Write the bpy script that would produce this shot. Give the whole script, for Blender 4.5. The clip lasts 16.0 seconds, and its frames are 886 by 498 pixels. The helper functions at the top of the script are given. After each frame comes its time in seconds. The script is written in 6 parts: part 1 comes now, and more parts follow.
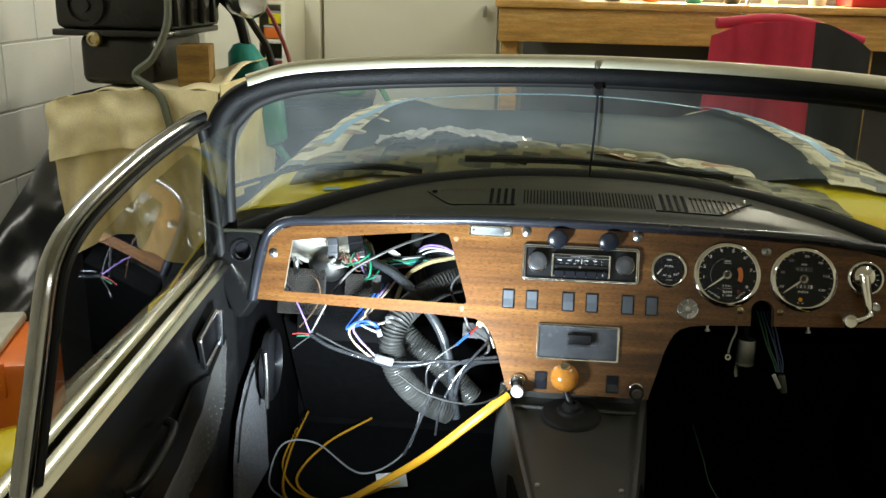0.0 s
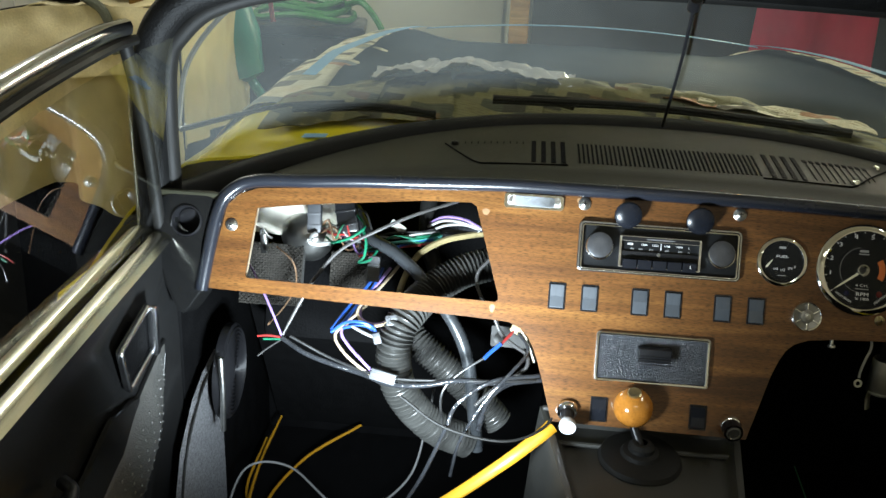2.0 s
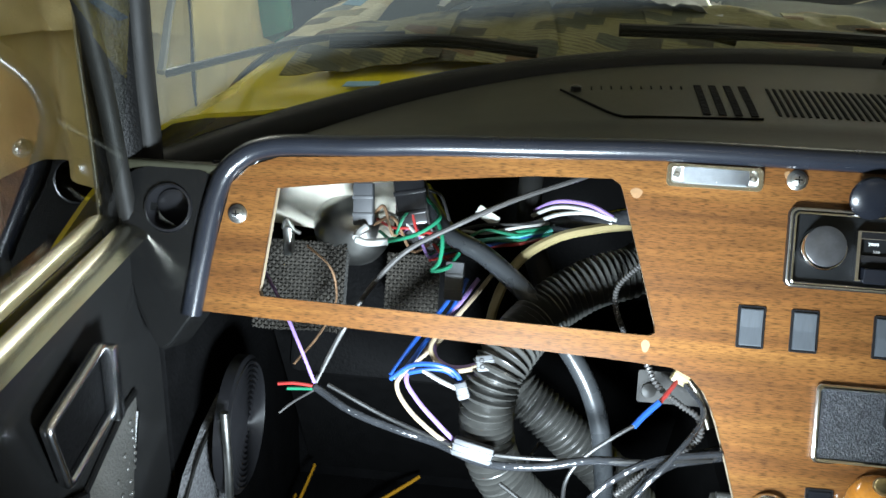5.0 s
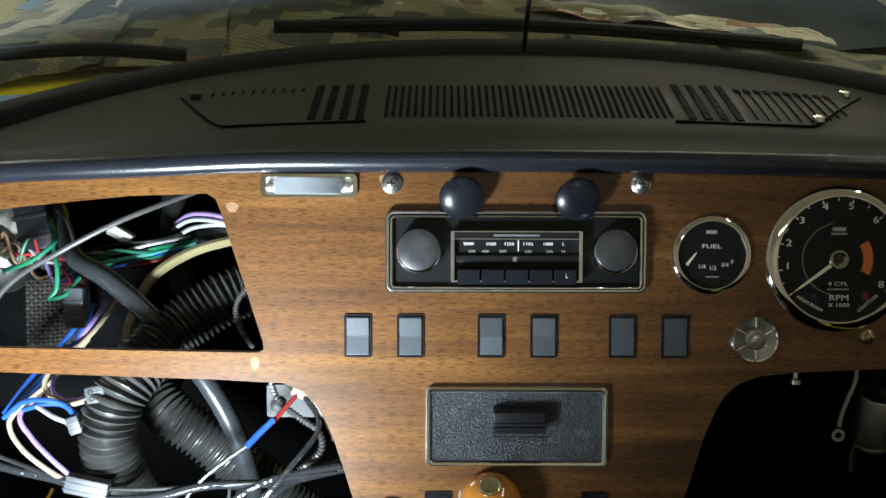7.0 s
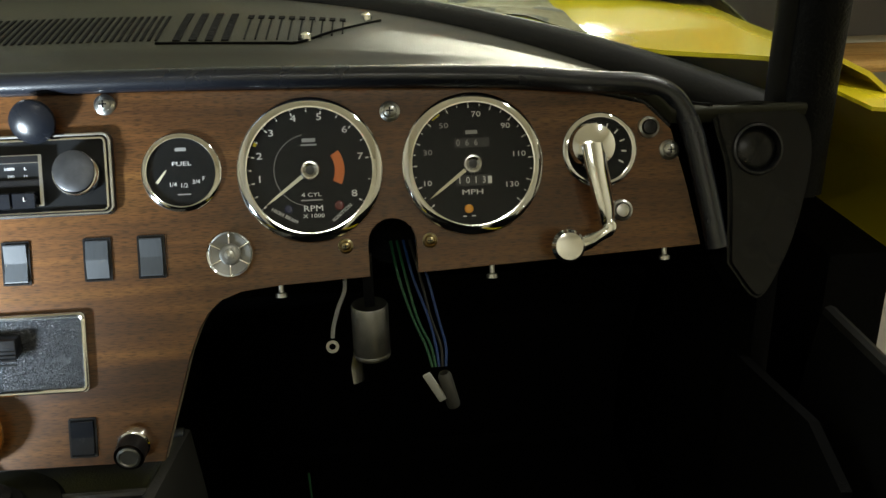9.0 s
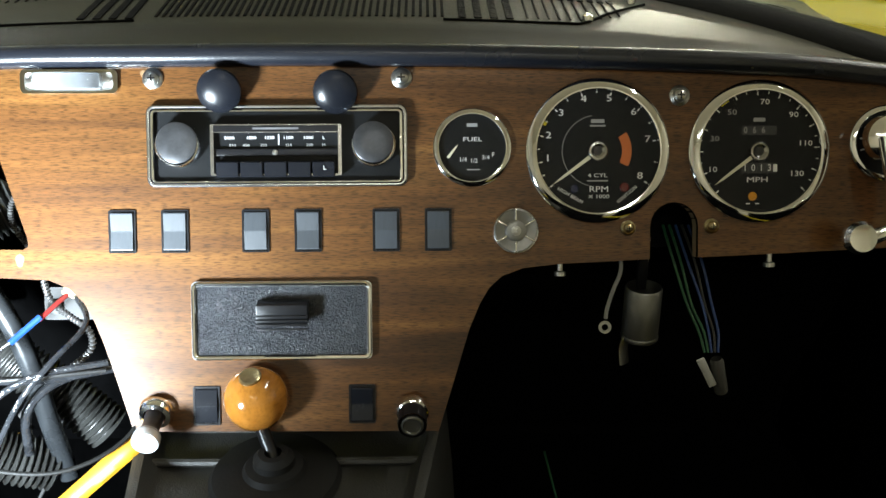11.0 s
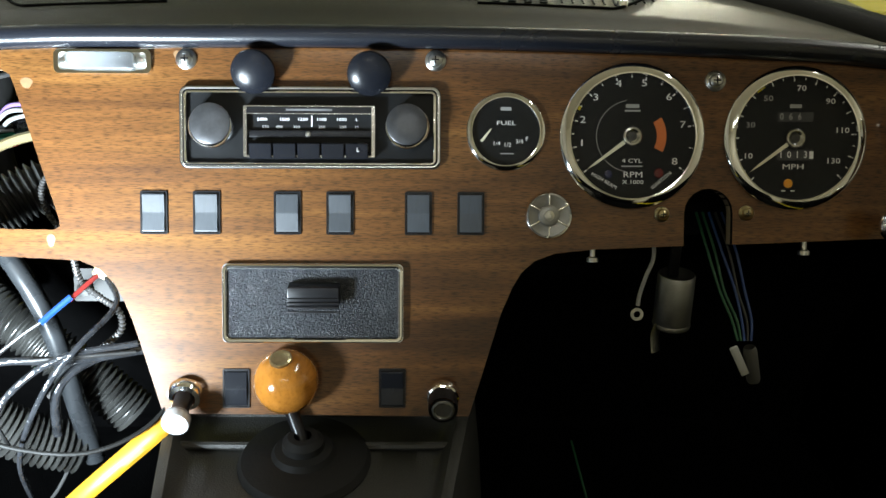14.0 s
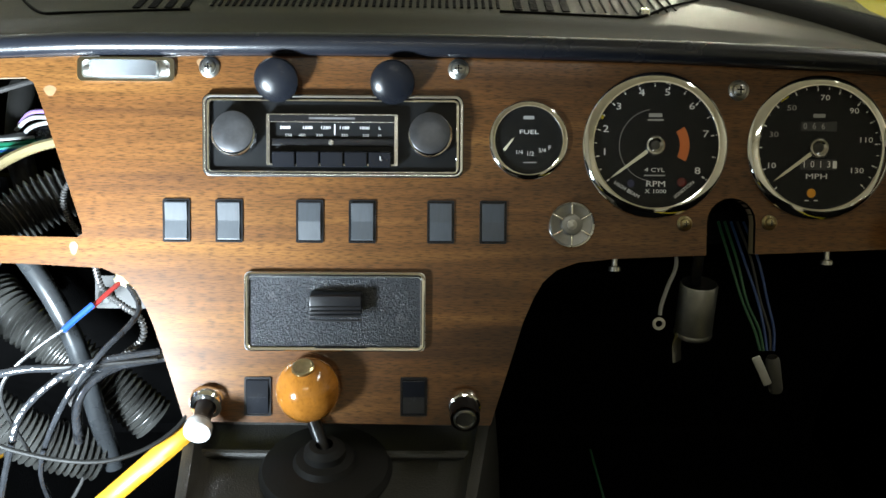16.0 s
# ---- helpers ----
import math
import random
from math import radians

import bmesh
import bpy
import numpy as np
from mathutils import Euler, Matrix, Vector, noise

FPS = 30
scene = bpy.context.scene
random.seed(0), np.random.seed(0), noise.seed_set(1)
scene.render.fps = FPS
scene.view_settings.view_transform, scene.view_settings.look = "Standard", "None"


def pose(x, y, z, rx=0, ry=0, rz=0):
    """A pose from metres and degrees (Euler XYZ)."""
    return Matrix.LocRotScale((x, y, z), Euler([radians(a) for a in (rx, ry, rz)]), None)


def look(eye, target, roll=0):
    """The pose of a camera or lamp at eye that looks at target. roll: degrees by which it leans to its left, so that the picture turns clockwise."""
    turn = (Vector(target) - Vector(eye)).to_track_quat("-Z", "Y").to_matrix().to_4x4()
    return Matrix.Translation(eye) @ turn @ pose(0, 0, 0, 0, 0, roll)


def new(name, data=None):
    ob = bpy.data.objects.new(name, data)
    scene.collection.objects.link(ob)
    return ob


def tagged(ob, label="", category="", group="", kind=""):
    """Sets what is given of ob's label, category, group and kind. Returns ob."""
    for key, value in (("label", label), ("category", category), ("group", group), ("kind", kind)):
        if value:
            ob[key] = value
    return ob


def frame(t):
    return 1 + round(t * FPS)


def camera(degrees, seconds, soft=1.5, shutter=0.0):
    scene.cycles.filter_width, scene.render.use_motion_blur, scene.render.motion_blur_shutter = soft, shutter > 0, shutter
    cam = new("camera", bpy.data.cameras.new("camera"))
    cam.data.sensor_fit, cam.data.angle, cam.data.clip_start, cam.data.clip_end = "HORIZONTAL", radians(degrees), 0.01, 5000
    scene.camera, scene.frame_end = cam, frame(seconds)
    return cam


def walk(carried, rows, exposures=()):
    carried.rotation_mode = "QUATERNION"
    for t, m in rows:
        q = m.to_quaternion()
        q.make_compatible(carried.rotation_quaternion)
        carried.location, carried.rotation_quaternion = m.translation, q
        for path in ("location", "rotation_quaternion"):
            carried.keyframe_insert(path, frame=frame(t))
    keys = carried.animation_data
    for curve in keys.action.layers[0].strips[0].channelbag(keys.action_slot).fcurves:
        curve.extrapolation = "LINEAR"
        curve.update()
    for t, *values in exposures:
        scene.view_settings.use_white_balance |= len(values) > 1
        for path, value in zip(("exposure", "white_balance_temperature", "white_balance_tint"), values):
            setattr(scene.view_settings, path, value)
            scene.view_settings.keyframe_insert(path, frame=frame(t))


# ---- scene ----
# the camera and its way
cam = camera(52.0, 16.0)
PATH = (
    (0, (-0.0930, -1.4476, 1.1728), (-0.1838, -0.4929, 0.8892), 1.26),
    (0.5, (-0.1134, -1.3979, 1.1744), (-0.2065, -0.4475, 0.8775), 1.99),
    (1, (-0.1508, -1.2461, 1.1508), (-0.2353, -0.3035, 0.8278), 2.56),
    (1.5, (-0.1736, -1.1232, 1.1181), (-0.2489, -0.1846, 0.7814), 2.72),
    (2, (-0.1837, -1.0271, 1.0859), (-0.2532, -0.0900, 0.7439), 2.84),
    (2.5, (-0.1645, -0.9279, 1.0469), (-0.2537, 0.0061, 0.7010), 2.55),
    (3, (-0.1975, -0.8478, 1.0264), (-0.3087, 0.0802, 0.6709), 2.54),
    (3.2, (-0.2162, -0.8209, 1.0151), (-0.3460, 0.1045, 0.6589), 2.42),
    (5.3, (-0.2851, -0.6346, 0.9576), (-0.3772, 0.2925, 0.5941), 1.73),
    (5.5, (-0.2727, -0.6276, 0.9664), (-0.3565, 0.2961, 0.5925), 1.38),
    (6, (-0.2033, -0.6113, 0.9834), (-0.2650, 0.3065, 0.5913), 0.76),
    (6.5, (-0.1343, -0.6067, 0.9755), (-0.1495, 0.3202, 0.6006), 0.92),
    (7, (-0.0538, -0.5992, 0.9865), (-0.0552, 0.3215, 0.5964), 0.15),
    (7.5, (0.0706, -0.6056, 0.9722), (0.0848, 0.3192, 0.5920), -0.86),
    (8, (0.1758, -0.6181, 0.9518), (0.2039, 0.3114, 0.5839), -1.72),
    (8.5, (0.2601, -0.6291, 0.9329), (0.3053, 0.2960, 0.5558), -2.18),
    (9, (0.2941, -0.6370, 0.9207), (0.3568, 0.2842, 0.5368), -1.59),
    (9.5, (0.2253, -0.6355, 0.9280), (0.2768, 0.2785, 0.5257), -0.26),
    (10, (0.1151, -0.6351, 0.9168), (0.1399, 0.2852, 0.5263), 0.54),
    (10.2, (0.1073, -0.6354, 0.9191), (0.1305, 0.2831, 0.5243), 0.28),
    (12.5, (0.1166, -0.6359, 0.9118), (0.1319, 0.2839, 0.5198), 0.09),
    (13, (0.1118, -0.6370, 0.9067), (0.1270, 0.2849, 0.5195), 0.24),
    (13.5, (0.0972, -0.6364, 0.9074), (0.1087, 0.2829, 0.5139), 0.22),
    (14, (0.0910, -0.6366, 0.9056), (0.1022, 0.2825, 0.5116), 0.47),
    (14.5, (0.0831, -0.6373, 0.9027), (0.0943, 0.2836, 0.5132), 0.37),
    (15, (0.0810, -0.6351, 0.9106), (0.0876, 0.2816, 0.5110), 0.44),
    (15.5, (0.0768, -0.6378, 0.9002), (0.0849, 0.2863, 0.5181), 0.47),
    (16, (0.0774, -0.6345, 0.9084), (0.0840, 0.2864, 0.5185), 0.54),
)
EXPOSURES = ((0, 0.05), (1.5, -0.05), (3, -0.28), (5.5, -0.42), (6.5, -0.6), (7, -0.6), (7.5, -0.52), (8, -0.12), (8.5, 0.36), (9, 0.55), (10, 0.34), (12.5, 0.33), (13.5, 0.15), (16, 0.1))
walk(cam, [(t, look(e, g, r)) for t, e, g, r in PATH], EXPOSURES)

# ---- light: a dim closed garage with four ceiling tubes and one inspection lamp low on the passenger side ----
world = bpy.data.worlds.new("garage_air")
world.use_nodes = True
world.node_tree.nodes["Background"].inputs["Color"].default_value = (0.9, 0.95, 1.0, 1)
world.node_tree.nodes["Background"].inputs["Strength"].default_value = 0.03
scene.world = world


def lamp(name, kind, m, watts, colour, size=0.1, size_y=None):
    data = bpy.data.lights.new(name, kind)
    data.energy, data.color = watts, colour
    if kind == "AREA":
        data.shape, data.size, data.size_y = "RECTANGLE", size, size_y or size
    else:
        data.shadow_soft_size = size
    ob = new(name, data)
    ob.matrix_world = m
    return ob


TUBE = (1.0, 1.0, 0.90)
lamp("tube_light", "AREA", pose(0.9, 2.0, 2.28), 10, TUBE, 1.2, 0.08)
lamp("tube_light", "AREA", pose(1.35, 0.1, 2.28, 0, 0, 90), 15, TUBE, 1.2, 0.08)
lamp("tube_light", "AREA", pose(-1.55, 1.1, 2.28, 0, 0, 90), 17, TUBE, 1.2, 0.08)
lamp("tube_light", "AREA", pose(0.1, -2.5, 2.28), 7, TUBE, 1.2, 0.08)
lamp("bench_light", "AREA", look((0.70, 2.58, 1.24), (0.2, 0.1, 0.80)), 52, (1.0, 0.98, 0.74), 1.2, 0.06)
work = lamp("inspection_light", "SPOT", look((-0.295, -0.36, 0.56), (-0.33, 0.06, 0.70)), 84.0, (0.76, 0.90, 1.0), 0.045)
work.data.spot_size, work.data.spot_blend = radians(122), 0.9

# ---- helpers ----
LEAN = Matrix.Translation((0, 0, 0.65)) @ Matrix.Rotation(radians(-20), 4, "X") @ Matrix.Translation((0, 0, -0.65))
rng = random.Random(7)


def material(name, base, rough=0.5, metal=0.0, vary=0.15, scale=40.0, bump=0.0, fine=300.0, stretch=(1, 1, 1), coat=0.0, tint=None, spec=0.5):
    """Base colour varied at two scales, with roughness variation and fine relief."""
    mat = bpy.data.materials.new(name)
    mat.use_nodes = True
    n, l = mat.node_tree.nodes, mat.node_tree.links
    b = n["Principled BSDF"]
    b.inputs["Metallic"].default_value = metal
    b.inputs["Coat Weight"].default_value = coat
    b.inputs["Coat Roughness"].default_value = 0.12
    b.inputs["Specular IOR Level"].default_value = spec
    co = n.new("ShaderNodeTexCoord")
    mp = n.new("ShaderNodeMapping")
    mp.inputs["Scale"].default_value = stretch
    l.new(co.outputs["Object"], mp.inputs["Vector"])
    big, small = n.new("ShaderNodeTexNoise"), n.new("ShaderNodeTexNoise")
    big.inputs["Scale"].default_value, big.inputs["Detail"].default_value = scale, 4
    small.inputs["Scale"].default_value, small.inputs["Detail"].default_value = fine, 3
    for t in (big, small):
        l.new(mp.outputs["Vector"], t.inputs["Vector"])
    mix = n.new("ShaderNodeMix")
    mix.data_type = "RGBA"
    lo = [max(0, c * (1 - vary)) for c in base]
    hi = tint or [min(1, c * (1 + vary)) for c in base]
    mix.inputs[6].default_value, mix.inputs[7].default_value = (*lo, 1), (*hi, 1)
    add = n.new("ShaderNodeMath")
    add.operation = "MULTIPLY_ADD"
    add.inputs[1].default_value, add.inputs[2].default_value = 0.4, -0.2
    l.new(small.outputs["Fac"], add.inputs[0])
    tot = n.new("ShaderNodeMath")
    tot.use_clamp = True
    l.new(big.outputs["Fac"], tot.inputs[0])
    l.new(add.outputs[0], tot.inputs[1])
    l.new(tot.outputs[0], mix.inputs[0])
    l.new(mix.outputs[2], b.inputs["Base Color"])
    r = n.new("ShaderNodeMapRange")
    r.inputs["To Min"].default_value, r.inputs["To Max"].default_value = max(0.02, rough * 0.8), min(1, rough * 1.2)
    l.new(big.outputs["Fac"], r.inputs["Value"])
    l.new(r.outputs[0], b.inputs["Roughness"])
    if bump:
        bp = n.new("ShaderNodeBump")
        bp.inputs["Strength"].default_value, bp.inputs["Distance"].default_value = bump, 0.002
        l.new(small.outputs["Fac"], bp.inputs["Height"])
        l.new(bp.outputs[0], b.inputs["Normal"])
    return mat


def glass(name, rough=0.0, colour=(1, 1, 1), gloss=0.1, haze=0.0):
    """Thin clear pane: mostly transparent with a mirror-like film and a little dust."""
    mat = bpy.data.materials.new(name)
    mat.use_nodes = True
    n, l = mat.node_tree.nodes, mat.node_tree.links
    n.remove(n["Principled BSDF"])
    tr, gl, mx, fr = (n.new("ShaderNodeBsdfTransparent"), n.new("ShaderNodeBsdfGlossy"), n.new("ShaderNodeMixShader"), n.new("ShaderNodeFresnel"))
    tr.inputs["Color"].default_value = (*colour, 1)
    gl.inputs["Roughness"].default_value = rough
    fr.inputs["IOR"].default_value = 1.3 + gloss
    see = tr.outputs[0]
    if haze:
        dust, film, co, cloud, amount = (n.new("ShaderNodeBsdfDiffuse"), n.new("ShaderNodeMixShader"), n.new("ShaderNodeTexCoord"), n.new("ShaderNodeTexNoise"), n.new("ShaderNodeMapRange"))
        dust.inputs["Color"].default_value = (0.62, 0.66, 0.64, 1)
        cloud.inputs["Scale"].default_value, cloud.inputs["Detail"].default_value = 9, 5
        amount.inputs["To Min"].default_value, amount.inputs["To Max"].default_value = haze * 0.4, haze * 1.6
        l.new(co.outputs["Object"], cloud.inputs["Vector"])
        l.new(cloud.outputs["Fac"], amount.inputs[0])
        l.new(amount.outputs[0], film.inputs[0])
        l.new(tr.outputs[0], film.inputs[1])
        l.new(dust.outputs[0], film.inputs[2])
        see = film.outputs[0]
    l.new(fr.outputs[0], mx.inputs[0])
    l.new(see, mx.inputs[1])
    l.new(gl.outputs[0], mx.inputs[2])
    l.new(mx.outputs[0], n["Material Output"].inputs["Surface"])
    return mat


def wood(name, dark, mid, light, rough, coat, grain=(2.2, 30, 42), pores=1.0):
    """Straight-grained timber: broad soft figure, fine streaks and short dark pores."""
    mat = bpy.data.materials.new(name)
    mat.use_nodes = True
    n, l = mat.node_tree.nodes, mat.node_tree.links
    b = n["Principled BSDF"]
    b.inputs["Coat Weight"].default_value, b.inputs["Coat Roughness"].default_value = coat, 0.10
    b.inputs["Specular IOR Level"].default_value = 0.2
    co = n.new("ShaderNodeTexCoord")

    def field(scale, size, detail, distort=0.0, rough=0.5):
        mp, t = n.new("ShaderNodeMapping"), n.new("ShaderNodeTexNoise")
        mp.inputs["Scale"].default_value = scale
        t.inputs["Scale"].default_value, t.inputs["Detail"].default_value = size, detail
        t.inputs["Distortion"].default_value, t.inputs["Roughness"].default_value = distort, rough
        l.new(co.outputs["Object"], mp.inputs["Vector"])
        l.new(mp.outputs[0], t.inputs["Vector"])
        return t.outputs["Fac"]

    def spread(fac, a, b2, lo, hi):
        r = n.new("ShaderNodeMapRange")
        r.inputs["From Min"].default_value, r.inputs["From Max"].default_value = a, b2
        r.inputs["To Min"].default_value, r.inputs["To Max"].default_value = lo, hi
        l.new(fac, r.inputs[0])
        return r.outputs[0]

    def times(col, fac):
        m = n.new("ShaderNodeMix")
        m.data_type, m.blend_type = "RGBA", "MULTIPLY"
        m.inputs[0].default_value = 1.0
        l.new(col, m.inputs[6])
        l.new(fac, m.inputs[7])
        return m.outputs[2]

    gx, gy, gz = grain
    figure = field((gx, gy * 0.5, gz * 0.5), 1.5, 5, 0.8, 0.55)
    streak = field((gx * 6, gy * 5, gz * 5), 1.3, 3)
    pore = field((gx * 40 * max(1, pores / 6), gy * 12, gz * 24), 1.4, 2)
    ramp = n.new("ShaderNodeValToRGB")
    e = ramp.color_ramp.elements
    e[0].position, e[0].color = 0.28, (*dark, 1)
    e[1].position, e[1].color = 0.74, (*light, 1)
    e.new(0.5).color = (*mid, 1)
    l.new(figure, ramp.inputs[0])
    col = times(ramp.outputs[0], spread(streak, 0.3, 0.7, 0.76, 1.20))
    col = times(col, spread(pore, 0.34, 0.52, 0.42 if pores > 4 else 0.85, 1.06))
    l.new(col, b.inputs["Base Color"])
    l.new(spread(figure, 0.3, 0.7, rough * 1.15, rough * 0.85), b.inputs["Roughness"])
    bp = n.new("ShaderNodeBump")
    bp.inputs["Strength"].default_value, bp.inputs["Distance"].default_value = 0.10, 0.001
    l.new(pore, bp.inputs["Height"])
    l.new(bp.outputs[0], b.inputs["Normal"])
    return mat


def thing(name, label, category, m=None, group="", kind=""):
    ob = new(name)
    ob.empty_display_size = 0.02
    ob.matrix_world = m if m is not None else Matrix()
    return tagged(ob, label, category, group, kind)


def part(name, bm, mat, parent=None, label="", smooth=True, m=None, kind=""):
    bmesh.ops.recalc_face_normals(bm, faces=bm.faces)
    me = bpy.data.meshes.new(name)
    bm.to_mesh(me)
    bm.free()
    me.materials.append(mat)
    ob = new(name, me)
    if smooth:
        me.polygons.foreach_set("use_smooth", [True] * len(me.polygons))
        me.set_sharp_from_angle(angle=radians(38))
    if parent:
        ob.parent = parent
    if m is not None:
        ob.matrix_basis = m
    return tagged(ob, label, kind=kind)


def facing(ob, way):
    """Turn a pane's normals to the given side."""
    total = Vector((0, 0, 0))
    for p in ob.data.polygons:
        total += p.normal * p.area
    if total.dot(Vector(way)) < 0:
        ob.data.flip_normals()
    ob.visible_shadow = False
    return ob


def box(x0, x1, y0, y1, z0, z1, bevel=0.0, bm=None, segments=2):
    own = bmesh.new()
    bmesh.ops.create_cube(own, size=1, matrix=Matrix.Translation(((x0 + x1) / 2, (y0 + y1) / 2, (z0 + z1) / 2)) @ Matrix.Diagonal((x1 - x0, y1 - y0, z1 - z0, 1)))
    if bevel:
        bmesh.ops.bevel(own, geom=own.edges, offset=bevel, segments=segments, affect="EDGES", profile=0.5)
    return join(bm, own)


def join(bm, own):
    if bm is None:
        return own
    me = bpy.data.meshes.new("joined")
    own.to_mesh(me)
    own.free()
    bm.from_mesh(me)
    bpy.data.meshes.remove(me)
    return bm


def moved(bm, m):
    bmesh.ops.transform(bm, matrix=m, verts=bm.verts)
    return bm


def plate(outline, y0, y1, holes=(), bevel=0.0):
    """A slab in the x-z plane from y0 to y1, with holes through it."""
    bm = bmesh.new()
    for loop in (outline, *holes):
        vs = [bm.verts.new((x, y0, z)) for x, z in loop]
        for a, b in zip(vs, vs[1:] + vs[:1]):
            bm.edges.new((a, b))
    bmesh.ops.triangle_fill(bm, use_beauty=True, use_dissolve=False, edges=bm.edges[:])
    faces = bm.faces[:]
    out = bmesh.ops.extrude_face_region(bm, geom=faces)
    bmesh.ops.translate(bm, vec=(0, y1 - y0, 0), verts=[v for v in out["geom"] if isinstance(v, bmesh.types.BMVert)])
    bmesh.ops.recalc_face_normals(bm, faces=bm.faces)
    return bm


def rounded(x0, x1, z0, z1, r, n=5):
    pts = []
    for cx, cz, a in ((x1 - r, z1 - r, 0), (x0 + r, z1 - r, 90), (x0 + r, z0 + r, 180), (x1 - r, z0 + r, 270)):
        for k in range(n + 1):
            q = radians(a + 90 * k / n)
            pts.append((cx + r * math.cos(q), cz + r * math.sin(q)))
    return pts


def lathe(profile, segments=40, bm=None, axis="Y"):
    """Turned form: profile of (radius, depth towards the viewer)."""
    own = bmesh.new()
    rings = []
    for r, d in profile:
        if r < 1e-6:
            rings.append([own.verts.new((0, -d, 0))])
        else:
            rings.append([own.verts.new((r * math.cos(2 * math.pi * k / segments), -d, r * math.sin(2 * math.pi * k / segments))) for k in range(segments)])
    for a, b in zip(rings, rings[1:]):
        for k in range(segments):
            f = [a[k % len(a)], a[(k + 1) % len(a)], b[(k + 1) % len(b)], b[k % len(b)]]
            f = [v for i, v in enumerate(f) if v not in f[:i]]
            if len(f) > 2:
                own.faces.new(f)
    if axis == "Z":
        moved(own, Matrix.Rotation(radians(-90), 4, "X"))
    return join(bm, own)


def smooth_path(points, steps=10):
    """Catmull-Rom through the points."""
    p = [Vector(v) for v in points]
    p = [2 * p[0] - p[1]] + p + [2 * p[-1] - p[-2]]
    out = []
    for i in range(1, len(p) - 2):
        for k in range(steps):
            t = k / steps
            out.append(0.5 * (2 * p[i] + (p[i + 1] - p[i - 1]) * t + (2 * p[i - 1] - 5 * p[i] + 4 * p[i + 1] - p[i + 2]) * t * t + (3 * p[i] - p[i - 1] - 3 * p[i + 1] + p[i + 2]) * t ** 3))
    return out + [p[-2]]


def tube(points, radius, segments=8, steps=10, bm=None, ribs=0.0, pitch=0.006, straight=False, flat=1.0):
    """A round cord along a curve; ribs: depth of corrugations."""
    path = [Vector(v) for v in points] if straight else smooth_path(points, steps)
    if ribs:
        dense, gap = [path[0]], pitch / 6
        for a, b in zip(path, path[1:]):
            k = max(1, round((b - a).length / gap))
            dense += [a.lerp(b, i / k) for i in range(1, k + 1)]
        path = dense
    own = bmesh.new()
    up, rings, far = None, [], 0.0
    for i, p in enumerate(path):
        d = (path[min(i + 1, len(path) - 1)] - path[max(i - 1, 0)]).normalized()
        if up is None:
            up = d.orthogonal().normalized()
        up = (up - d * up.dot(d)).normalized()
        side = d.cross(up)
        r = radius(i / (len(path) - 1)) if callable(radius) else radius
        if ribs:
            far += (p - path[max(i - 1, 0)]).length
            r += ribs * 0.5 * math.cos(2 * math.pi * far / pitch)
        rings.append([own.verts.new(p + r * (math.cos(2 * math.pi * k / segments) * up + flat * math.sin(2 * math.pi * k / segments) * side)) for k in range(segments)])
    for a, b in zip(rings, rings[1:]):
        for k in range(segments):
            own.faces.new((a[k], a[(k + 1) % segments], b[(k + 1) % segments], b[k]))
    own.faces.new(rings[0][::-1])
    own.faces.new(rings[-1])
    return join(bm, own)


def sheet(fn, nu, nv, thick=0.0):
    """A surface fn(u, v) for u, v in 0..1, optionally with thickness along its normal."""
    bm = bmesh.new()
    g = [[bm.verts.new(fn(i / nu, j / nv)) for j in range(nv + 1)] for i in range(nu + 1)]
    for i in range(nu):
        for j in range(nv):
            bm.faces.new((g[i][j], g[i + 1][j], g[i + 1][j + 1], g[i][j + 1]))
    bm.normal_update()
    if thick:
        bmesh.ops.solidify(bm, geom=bm.faces[:], thickness=thick)
    return bm


def curve_y(table, x):
    """Linear-smooth look-up in a small table of (x, value)."""
    for (a, va), (b, vb) in zip(table, table[1:]):
        if x <= b:
            t = max(0, (x - a) / (b - a))
            t = t * t * (3 - 2 * t) * 0.4 + t * 0.6
            return va + (vb - va) * t
    return table[-1][1]


def lettering(text, size, mat, parent, x, y, z, turn=0.0, name="lettering", depth=0.0002, stretch=1.0):
    """Words in the built-in font, lying in the x-z plane and facing -y."""
    data = bpy.data.curves.new(name, "FONT")
    data.body, data.size, data.align_x, data.align_y, data.extrude = text, size, "CENTER", "CENTER", depth
    data.resolution_u = 2
    tmp = new("tmp", data)
    me = bpy.data.meshes.new_from_object(tmp.evaluated_get(bpy.context.evaluated_depsgraph_get()))
    bpy.data.objects.remove(tmp)
    bpy.data.curves.remove(data)
    me.materials.clear()
    me.materials.append(mat)
    ob = new(name, me)
    ob.parent = parent
    ob.matrix_basis = pose(x, y, z) @ Matrix.Rotation(radians(turn), 4, "Y") @ Matrix.Rotation(radians(90), 4, "X") @ Matrix.Diagonal((stretch, 1, 1, 1))
    return ob


